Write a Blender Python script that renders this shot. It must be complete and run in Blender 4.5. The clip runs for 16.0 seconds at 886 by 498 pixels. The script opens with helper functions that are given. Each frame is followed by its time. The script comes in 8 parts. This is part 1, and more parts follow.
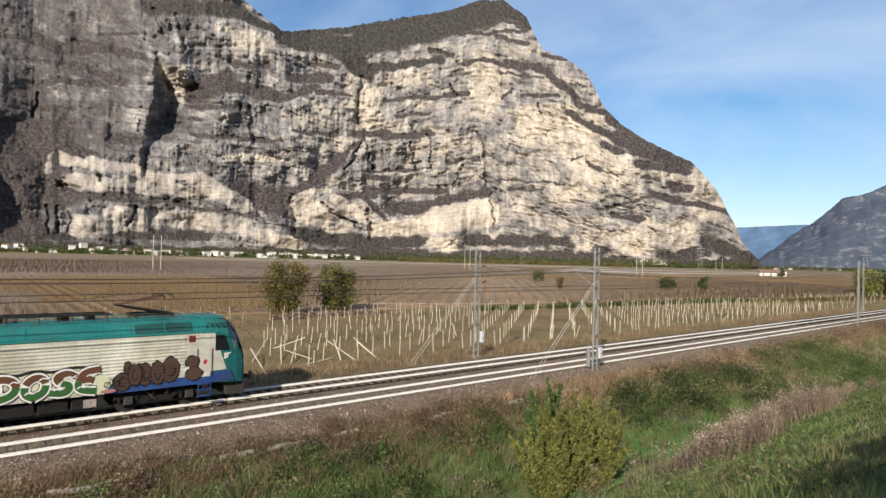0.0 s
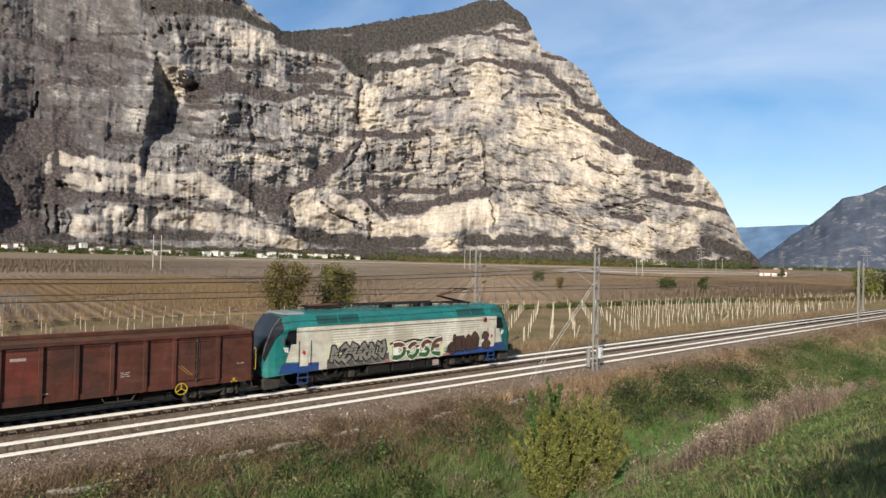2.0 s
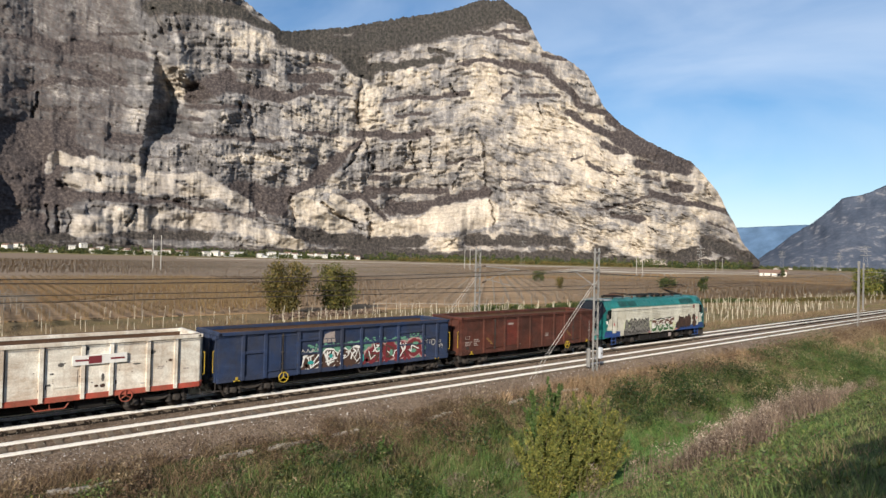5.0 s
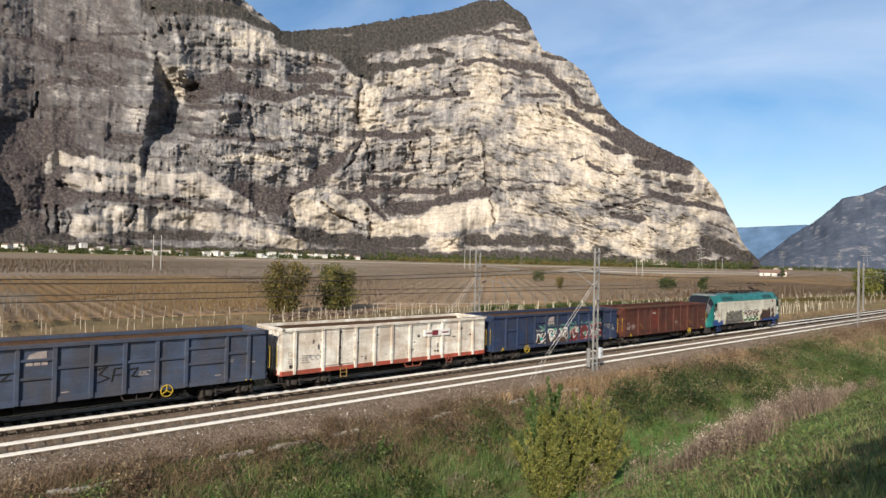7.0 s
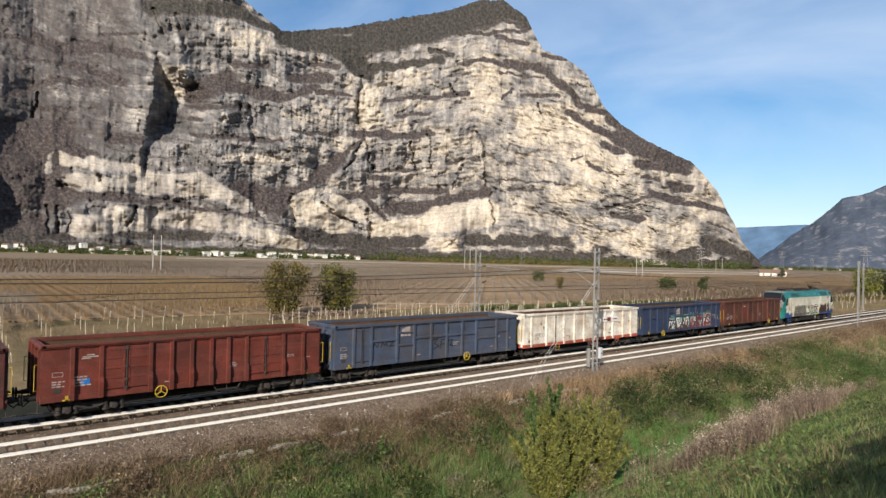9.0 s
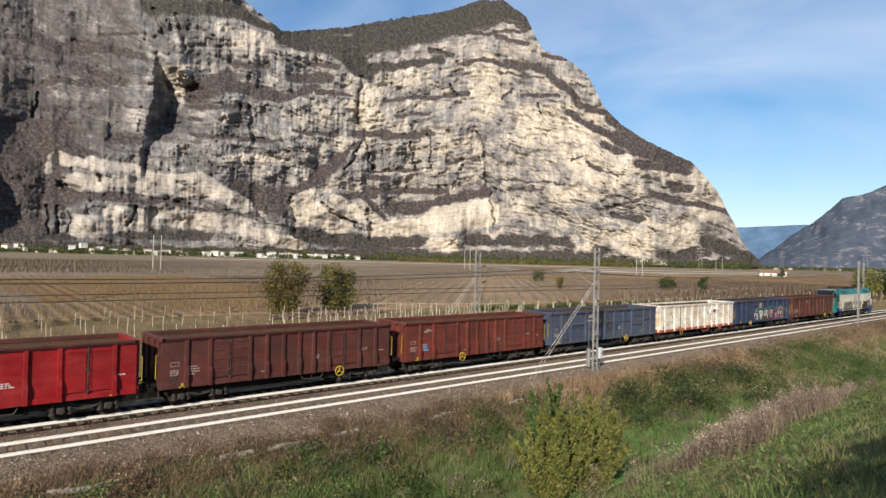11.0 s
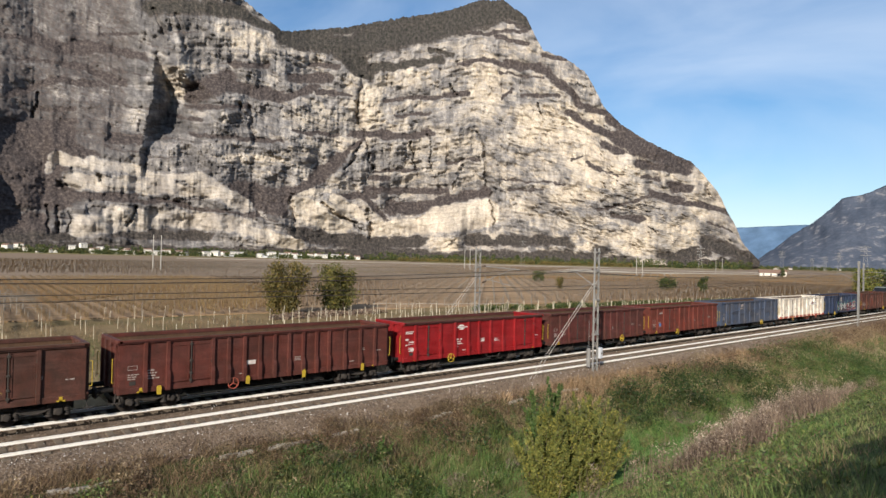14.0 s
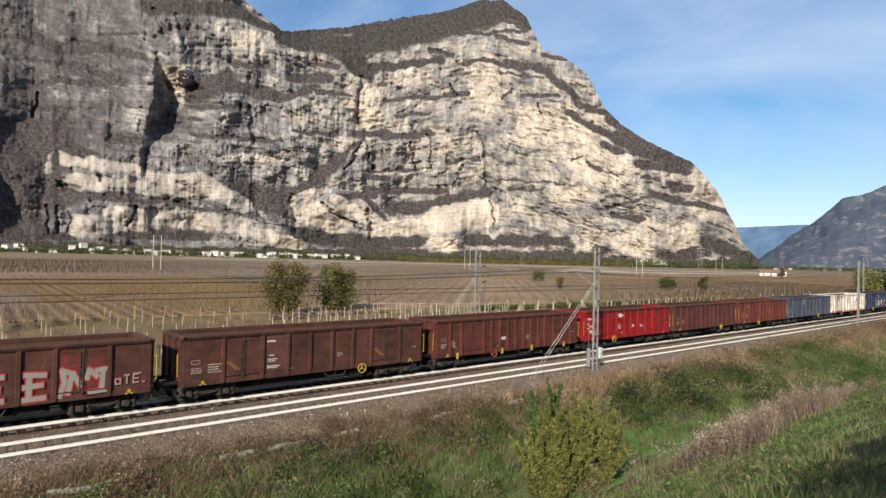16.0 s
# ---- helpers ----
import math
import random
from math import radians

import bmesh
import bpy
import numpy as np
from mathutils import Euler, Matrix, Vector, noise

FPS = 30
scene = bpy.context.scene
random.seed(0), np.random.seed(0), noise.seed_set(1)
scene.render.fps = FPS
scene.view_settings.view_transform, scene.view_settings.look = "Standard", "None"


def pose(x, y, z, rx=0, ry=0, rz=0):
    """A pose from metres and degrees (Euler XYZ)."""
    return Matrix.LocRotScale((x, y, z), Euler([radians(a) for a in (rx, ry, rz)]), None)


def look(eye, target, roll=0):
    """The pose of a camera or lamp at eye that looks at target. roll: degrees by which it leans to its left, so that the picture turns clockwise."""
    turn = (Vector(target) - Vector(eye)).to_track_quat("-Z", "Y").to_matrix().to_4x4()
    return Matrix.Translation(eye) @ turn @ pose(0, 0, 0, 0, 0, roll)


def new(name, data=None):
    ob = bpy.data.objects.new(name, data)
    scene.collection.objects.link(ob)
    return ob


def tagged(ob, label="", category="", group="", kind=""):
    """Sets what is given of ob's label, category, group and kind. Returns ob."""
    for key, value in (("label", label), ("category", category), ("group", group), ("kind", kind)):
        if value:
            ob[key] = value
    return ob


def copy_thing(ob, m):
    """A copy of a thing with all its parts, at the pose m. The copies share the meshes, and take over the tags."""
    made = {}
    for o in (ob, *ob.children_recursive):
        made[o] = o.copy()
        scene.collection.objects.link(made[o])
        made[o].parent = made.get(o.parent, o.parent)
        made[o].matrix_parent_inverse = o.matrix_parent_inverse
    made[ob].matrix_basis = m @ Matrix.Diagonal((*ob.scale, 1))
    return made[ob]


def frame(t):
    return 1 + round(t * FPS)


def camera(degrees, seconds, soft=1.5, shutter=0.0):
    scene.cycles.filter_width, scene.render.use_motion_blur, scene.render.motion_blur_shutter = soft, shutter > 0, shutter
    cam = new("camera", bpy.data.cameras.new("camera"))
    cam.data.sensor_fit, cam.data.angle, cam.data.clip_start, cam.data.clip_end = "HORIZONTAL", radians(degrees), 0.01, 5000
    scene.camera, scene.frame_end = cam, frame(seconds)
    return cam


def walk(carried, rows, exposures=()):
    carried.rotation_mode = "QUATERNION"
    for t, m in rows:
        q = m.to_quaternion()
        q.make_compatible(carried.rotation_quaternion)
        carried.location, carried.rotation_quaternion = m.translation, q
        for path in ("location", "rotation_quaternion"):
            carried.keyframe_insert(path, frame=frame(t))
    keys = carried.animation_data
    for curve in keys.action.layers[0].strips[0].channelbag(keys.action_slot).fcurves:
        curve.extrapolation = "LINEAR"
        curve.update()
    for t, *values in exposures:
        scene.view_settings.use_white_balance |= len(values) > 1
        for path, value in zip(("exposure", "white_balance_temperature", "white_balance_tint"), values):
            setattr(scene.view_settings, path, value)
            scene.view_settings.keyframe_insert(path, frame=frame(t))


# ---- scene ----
# World: x runs along the railway (the train's way), y away from the viewpoint across it, z = 0 at the rail heads.
EYE = Vector((0.0, 0.0, 7.26))
cam = camera(70.96, 16.0)
VIEW = look(EYE, EYE + Vector((0.65702, 0.75372, 0.01518)), 1.413)
walk(cam, [(0, VIEW), (16, VIEW)], exposures=[(0, 0.50), (16, 0.50)])

# ---- light ----
SUN_EL = 25.0
SUN_WAY = Vector((0.845, 0.535, 0)).normalized() * math.cos(radians(SUN_EL)) - Vector((0, 0, math.sin(radians(SUN_EL))))
sun = new("sun", bpy.data.lights.new("sun", "SUN"))
sun.data.energy, sun.data.angle, sun.data.color = 5.0, radians(0.53), (1.0, 0.92, 0.795)
sun.matrix_world = look((-60, -45, 60), Vector((-60, -45, 60)) + SUN_WAY)

world = bpy.data.worlds.new("sky")
scene.world = world
world.use_nodes = True
wn, wl = world.node_tree.nodes, world.node_tree.links
wn.clear()
sky = wn.new("ShaderNodeTexSky")
sky.sky_type, sky.sun_disc = "NISHITA", False
sky.sun_elevation, sky.sun_rotation = radians(SUN_EL), math.atan2(-SUN_WAY.x, -SUN_WAY.y)
sky.air_density, sky.dust_density, sky.ozone_density = 1.0, 0.35, 3.0
wtc = wn.new("ShaderNodeTexCoord")
wmap = wn.new("ShaderNodeMapping")
wmap.inputs["Scale"].default_value = (1.0, 1.0, 2.6)
wmap.inputs["Rotation"].default_value = (radians(30), radians(-30), radians(20))
wnoise = wn.new("ShaderNodeTexNoise")
wnoise.inputs["Scale"].default_value, wnoise.inputs["Detail"].default_value = 2.3, 7
wnoise.inputs["Roughness"].default_value, wnoise.inputs["Distortion"].default_value = 0.5, 0.6
wramp = wn.new("ShaderNodeValToRGB")
wramp.color_ramp.elements[0].position, wramp.color_ramp.elements[1].position = 0.34, 0.78
wramp.color_ramp.elements[0].color, wramp.color_ramp.elements[1].color = (0.08, 0.08, 0.08, 1), (0.62, 0.62, 0.62, 1)
wmix = wn.new("ShaderNodeMixRGB")
wmix.inputs[2].default_value = (6.6, 7.5, 8.8, 1)
wbg = wn.new("ShaderNodeBackground")
wbg.inputs["Strength"].default_value = 0.088
wout = wn.new("ShaderNodeOutputWorld")
wl.new(wtc.outputs["Generated"], wmap.inputs["Vector"])
wl.new(wmap.outputs[0], wnoise.inputs["Vector"])
wl.new(wnoise.outputs["Fac"], wramp.inputs["Fac"])
wl.new(wramp.outputs["Color"], wmix.inputs[0])
wsat = wn.new("ShaderNodeHueSaturation")
wsat.inputs["Hue"].default_value, wsat.inputs["Saturation"].default_value = 0.500, 1.25
wl.new(sky.outputs[0], wsat.inputs["Color"])
wl.new(wsat.outputs[0], wmix.inputs[1])
wl.new(wmix.outputs[0], wbg.inputs["Color"])
wl.new(wbg.outputs[0], wout.inputs["Surface"])


# ---- materials ----
def shade(name, base, rough=0.7, metal=0.0, spec=0.3):
    m = bpy.data.materials.new(name)
    m.use_nodes = True
    b = m.node_tree.nodes["Principled BSDF"]
    b.inputs["Base Color"].default_value = (*base, 1)
    b.inputs["Roughness"].default_value, b.inputs["Metallic"].default_value = rough, metal
    b.inputs["Specular IOR Level"].default_value = spec
    return m


def node(m, kind, **values):
    n = m.node_tree.nodes.new(kind)
    for k, v in values.items():
        n.inputs[k.replace("_", " ")].default_value = v
    return n


def link(m, a, b):
    m.node_tree.links.new(a, b)


def ramp(m, fac, stops):
    r = m.node_tree.nodes.new("ShaderNodeValToRGB")
    while len(r.color_ramp.elements) < len(stops):
        r.color_ramp.elements.new(0.5)
    for e, (p, c) in zip(r.color_ramp.elements, stops):
        e.position, e.color = p, (*c, 1) if len(c) == 3 else c
    link(m, fac, r.inputs["Fac"])
    return r.outputs["Color"]


def grey(v):
    return (v, v, v)


def mixed(m, fac, a, b, blend="MIX"):
    n = m.node_tree.nodes.new("ShaderNodeMixRGB")
    n.blend_type = blend
    for slot, v in ((0, fac), (1, a), (2, b)):
        if hasattr(v, "is_output"):
            link(m, v, n.inputs[slot])
        elif slot == 0:
            n.inputs[0].default_value = v
        else:
            n.inputs[slot].default_value = (*v, 1)
    return n.outputs[0]


def bumped(m, height, strength=0.4, distance=0.02):
    b = m.node_tree.nodes.new("ShaderNodeBump")
    b.inputs["Strength"].default_value, b.inputs["Distance"].default_value = strength, distance
    link(m, height, b.inputs["Height"])
    link(m, b.outputs[0], m.node_tree.nodes["Principled BSDF"].inputs["Normal"])


def coords(m, kind="Object", scale=(1, 1, 1)):
    tc = m.node_tree.nodes.new("ShaderNodeTexCoord")
    mp = m.node_tree.nodes.new("ShaderNodeMapping")
    mp.inputs["Scale"].default_value = scale
    link(m, tc.outputs[kind], mp.inputs["Vector"])
    return mp.outputs[0]


def noisy(m, vec, scale, detail=4, rough=0.55, dist=0.0):
    n = node(m, "ShaderNodeTexNoise", Scale=scale, Detail=detail, Roughness=rough, Distortion=dist)
    link(m, vec, n.inputs["Vector"])
    return n.outputs["Fac"]


def worn(name, base, dirt, rough=0.6, metal=0.0, scale=1.2, amount=0.5, grain=18.0, bump=0.15, streak=False, spec=0.3):
    """Paint, metal, wood or stone with dirt at two scales, and streaks that run down where asked."""
    m = shade(name, base, rough, metal, spec)
    v = coords(m)
    big = ramp(m, noisy(m, v, scale, 6, 0.62, 0.4), [(0.36, grey(0)), (0.72, grey(amount))])
    c = mixed(m, big, base, dirt)
    if streak:
        sv = coords(m, "Object", (4.5, 4.5, 0.35))
        st = ramp(m, noisy(m, sv, 1.6, 5, 0.6), [(0.5, grey(0)), (0.75, grey(amount))])
        c = mixed(m, st, c, dirt)
    fine = noisy(m, v, grain, 3, 0.6)
    c = mixed(m, 0.35, c, ramp(m, fine, [(0.3, grey(0.62)), (0.7, grey(1.0))]), "MULTIPLY")
    link(m, c, m.node_tree.nodes["Principled BSDF"].inputs["Base Color"])
    r = ramp(m, noisy(m, v, scale * 2.3, 4), [(0.3, grey(max(rough - 0.15, 0.02))), (0.7, grey(min(rough + 0.15, 1)))])
    link(m, r, m.node_tree.nodes["Principled BSDF"].inputs["Roughness"])
    if bump:
        bumped(m, fine, bump, 0.01)
    return m


def leafy(name, low, high, extra=None, rough=0.55, thin=0.2, patch=None):
    """Foliage: each leaf or blade takes its own tint, and whole patches may have turned to another colour."""
    m = shade(name, low, rough, 0, 0.25)
    g = m.node_tree.nodes.new("ShaderNodeNewGeometry")
    stops = [(0.0, low), (0.75, high)] + ([(1.0, extra)] if extra else [])
    c = ramp(m, g.outputs["Random Per Island"], stops)
    v = coords(m)
    if patch:
        c = mixed(m, ramp(m, noisy(m, v, 0.55, 5, 0.62, 0.6), [(0.50, grey(0)), (0.62, grey(0.8))]), c, patch)
    c = mixed(m, 0.6, c, ramp(m, noisy(m, v, 0.35, 4, 0.6), [(0.3, grey(0.5)), (0.7, grey(1.2))]), "MULTIPLY")
    link(m, c, m.node_tree.nodes["Principled BSDF"].inputs["Base Color"])
    # thin tissue lets part of the sunlight through
    glow = m.node_tree.nodes.new("ShaderNodeBsdfTranslucent")
    link(m, c, glow.inputs["Color"])
    mix = m.node_tree.nodes.new("ShaderNodeMixShader")
    mix.inputs[0].default_value = thin
    link(m, m.node_tree.nodes["Principled BSDF"].outputs[0], mix.inputs[1])
    link(m, glow.outputs[0], mix.inputs[2])
    link(m, mix.outputs[0], m.node_tree.nodes["Material Output"].inputs["Surface"])
    return m


M = {}
M["rail"] = worn("white_painted_rail", (0.91, 0.89, 0.84), (0.70, 0.63, 0.54), 0.5, 0.0, 0.9, 0.3, 9, 0.1)
M["railfoot"] = worn("dusty_brown_rail_foot", (0.17, 0.125, 0.09), (0.09, 0.065, 0.048), 0.9, 0.0, 1.2, 0.5, 10, 0.1)
M["railhead"] = worn("polished_rail_head", (0.62, 0.60, 0.58), (0.35, 0.30, 0.26), 0.25, 0.9, 1.0, 0.3, 12, 0.05)
M["clip"] = worn("rusty_rail_clip", (0.10, 0.065, 0.045), (0.05, 0.035, 0.03), 0.8)
M["sleeper"] = worn("weathered_concrete_sleeper", (0.135, 0.105, 0.075), (0.08, 0.06, 0.042), 0.9, 0, 1.4, 0.7, 22, 0.3)
M["concrete"] = worn("grey_concrete", (0.42, 0.40, 0.37), (0.25, 0.23, 0.2), 0.9, 0, 1.0, 0.5, 15, 0.3)
M["steel"] = worn("galvanised_lattice_steel", (0.27, 0.262, 0.25), (0.14, 0.125, 0.108), 0.6, 0.2, 2.0, 0.4, 14, 0.1)
M["cabinet"] = worn("pale_grey_cabinet", (0.55, 0.57, 0.60), (0.35, 0.35, 0.35), 0.5, 0.1, 2.0, 0.3, 14, 0.05)
M["cable"] = worn("dark_copper_wire", (0.045, 0.036, 0.032), (0.08, 0.07, 0.06), 0.6, 0.3, 1.0, 0.3, 10, 0)
M["guy"] = worn("pale_steel_cable", (0.50, 0.47, 0.43), (0.3, 0.28, 0.25), 0.6, 0.2, 1.0, 0.3, 10, 0)
M["stake"] = worn("sun_bleached_stake", (0.60, 0.54, 0.42), (0.36, 0.29, 0.20), 0.85, 0, 3.0, 0.5, 26, 0.2)
M["cane"] = leafy("bare_vine_cane", (0.109, 0.07, 0.045), (0.256, 0.16, 0.083), (0.384, 0.243, 0.09))
M["bark"] = worn("brown_bark", (0.10, 0.075, 0.055), (0.05, 0.04, 0.03), 0.9, 0, 3.0, 0.6, 20, 0.6)
M["leaf"] = leafy("olive_autumn_leaf", (0.112, 0.132, 0.036), (0.225, 0.235, 0.064), (0.40, 0.34, 0.08), 0.55, 0.38)
M["shoot"] = leafy("fresh_green_leaf", (0.05, 0.10, 0.03), (0.11, 0.17, 0.05), (0.2, 0.22, 0.07), 0.5, 0.3)
M["leafdark"] = leafy("dark_green_leaf", (0.028, 0.049, 0.015), (0.077, 0.096, 0.028), (0.166, 0.141, 0.038))
M["leafrust"] = leafy("olive_brown_leaf", (0.085, 0.08, 0.028), (0.185, 0.15, 0.05), (0.27, 0.18, 0.05), 0.55, 0.32)
M["grass"] = leafy("green_grass_blade", (0.056, 0.110, 0.028), (0.135, 0.195, 0.055), (0.27, 0.245, 0.11), patch=(0.17, 0.13, 0.075))
M["neargrass"] = leafy("olive_grass_blade", (0.085, 0.150, 0.040), (0.20, 0.265, 0.080), (0.34, 0.31, 0.13), patch=(0.16, 0.14, 0.07))
M["drygrass"] = leafy("dry_grass_blade", (0.125, 0.084, 0.05), (0.26, 0.178, 0.10), (0.42, 0.31, 0.19))
M["seed"] = leafy("dry_seed_head", (0.243, 0.179, 0.134), (0.397, 0.307, 0.23), (0.589, 0.499, 0.397))
M["stone"] = leafy("pale_ballast_stone", (0.17, 0.125, 0.095), (0.36, 0.29, 0.235), (0.78, 0.74, 0.68), 0.85, 0.0)
M["gravelstone"] = leafy("brown_ballast_stone", (0.075, 0.052, 0.037), (0.225, 0.163, 0.118), (0.38, 0.30, 0.225), 0.9, 0.0)
M["black"] = worn("oily_black_running_gear", (0.012, 0.011, 0.011), (0.03, 0.026, 0.022), 0.7, 0.2, 2.0, 0.6, 12, 0.2)
M["dust"] = worn("dusty_running_gear", (0.038, 0.033, 0.030), (0.074, 0.062, 0.053), 0.8, 0.1, 2.5, 0.6, 12, 0.2)
M["wheel"] = worn("worn_wheel_steel", (0.055, 0.045, 0.04), (0.03, 0.025, 0.022), 0.6, 0.4, 2.5, 0.5, 12, 0.1)
M["yellow"] = worn("yellow_safety_paint", (0.46, 0.32, 0.03), (0.22, 0.15, 0.04), 0.5, 0, 3, 0.4, 20, 0.05)
M["stripe"] = worn("faded_ochre_stripe", (0.30, 0.19, 0.06), (0.15, 0.08, 0.04), 0.7, 0, 4, 0.5, 24, 0)
M["mark"] = worn("faded_white_lettering", (0.36, 0.31, 0.285), (0.16, 0.115, 0.10), 0.6, 0, 6, 0.6, 30, 0)
M["glass"] = shade("dark_cab_glass", (0.012, 0.013, 0.015), 0.16, 0, 0.35)
M["rust"] = worn("rusty_wagon_lining", (0.10, 0.055, 0.032), (0.055, 0.032, 0.021), 0.9, 0, 0.8, 0.7, 14, 0.2, True)
M["wall"] = worn("pale_house_plaster", (0.74, 0.71, 0.65), (0.55, 0.50, 0.44), 0.9, 0, 0.2, 0.4, 2, 0)
M["roof"] = worn("terracotta_roof", (0.22, 0.135, 0.10), (0.15, 0.11, 0.09), 0.9, 0, 0.3, 0.5, 3, 0.1)
M["shed"] = worn("white_shed_sheet", (0.62, 0.62, 0.61), (0.45, 0.45, 0.43), 0.5, 0, 0.2, 0.3, 2, 0)
M["window"] = shade("dark_window_pane", (0.05, 0.055, 0.065), 0.15, 0, 0.5)


def ground_material(name, stops, scale=0.35, second=(0.10, 0.075, 0.05), amount=0.5, fine=7.0, bump=0.5):
    m = shade(name, stops[0][1], 0.95, 0, 0.1)
    v = coords(m)
    c = ramp(m, noisy(m, v, scale, 7, 0.65, 0.3), stops)
    c = mixed(m, ramp(m, noisy(m, v, scale * 5.3, 5, 0.7), [(0.45, grey(0)), (0.7, grey(amount))]), c, second)
    f = noisy(m, v, fine, 6, 0.75)
    c = mixed(m, 0.6, c, ramp(m, f, [(0.25, grey(0.35)), (0.7, grey(1.2))]), "MULTIPLY")
    link(m, c, m.node_tree.nodes["Principled BSDF"].inputs["Base Color"])
    bumped(m, f, bump, 0.12)
    return m


M["verge"] = ground_material("rough_grass_verge", [(0.3, (0.048, 0.075, 0.022)), (0.5, (0.085, 0.115, 0.036)), (0.66, (0.165, 0.135, 0.07))], 0.4, (0.10, 0.075, 0.042), 0.6)
M["turf"] = ground_material("short_green_turf", [(0.3, (0.060, 0.120, 0.030)), (0.55, (0.085, 0.150, 0.040)), (0.8, (0.13, 0.17, 0.055))], 0.5, (0.09, 0.13, 0.04), 0.4)
M["meadow"] = ground_material("weedy_vineyard_floor", [(0.3, (0.100, 0.095, 0.036)), (0.46, (0.185, 0.138, 0.070)), (0.68, (0.27, 0.190, 0.105))], 0.12, (0.17, 0.12, 0.07), 0.6, 3.0)
M["browninfield"] = ground_material("brown_vineyard_soil", [(0.3, (0.25, 0.165, 0.098)), (0.6, (0.365, 0.245, 0.146)), (0.8, (0.45, 0.32, 0.20))], 0.05, (0.13, 0.10, 0.05), 0.5, 1.2)
M["orangefield"] = ground_material("rusty_orange_vines", [(0.3, (0.225, 0.130, 0.060)), (0.6, (0.31, 0.185, 0.080)), (0.8, (0.38, 0.26, 0.10))], 0.03, (0.17, 0.11, 0.05), 0.4, 0.8)
M["greyfield"] = ground_material("grey_brown_far_field", [(0.3, (0.19, 0.140, 0.100)), (0.6, (0.26, 0.195, 0.140)), (0.8, (0.35, 0.28, 0.205))], 0.012, (0.17, 0.12, 0.07), 0.5, 0.3)
M["ballast"] = ground_material("brown_railway_ballast", [(0.3, (0.18, 0.128, 0.090)), (0.6, (0.32, 0.238, 0.172)), (0.8, (0.48, 0.385, 0.29))], 0.9, (0.10, 0.07, 0.052), 0.6, 11.0, 1.6)
# near-black ballast colour that stands in for the shade under the train
M["darkballast"] = ground_material("shade_dark_ballast", [(0.3, (0.013, 0.009, 0.006)), (0.6, (0.028, 0.020, 0.014)), (0.8, (0.060, 0.044, 0.030))], 0.5, (0.026, 0.019, 0.013), 0.6, 16.0, 1.0)


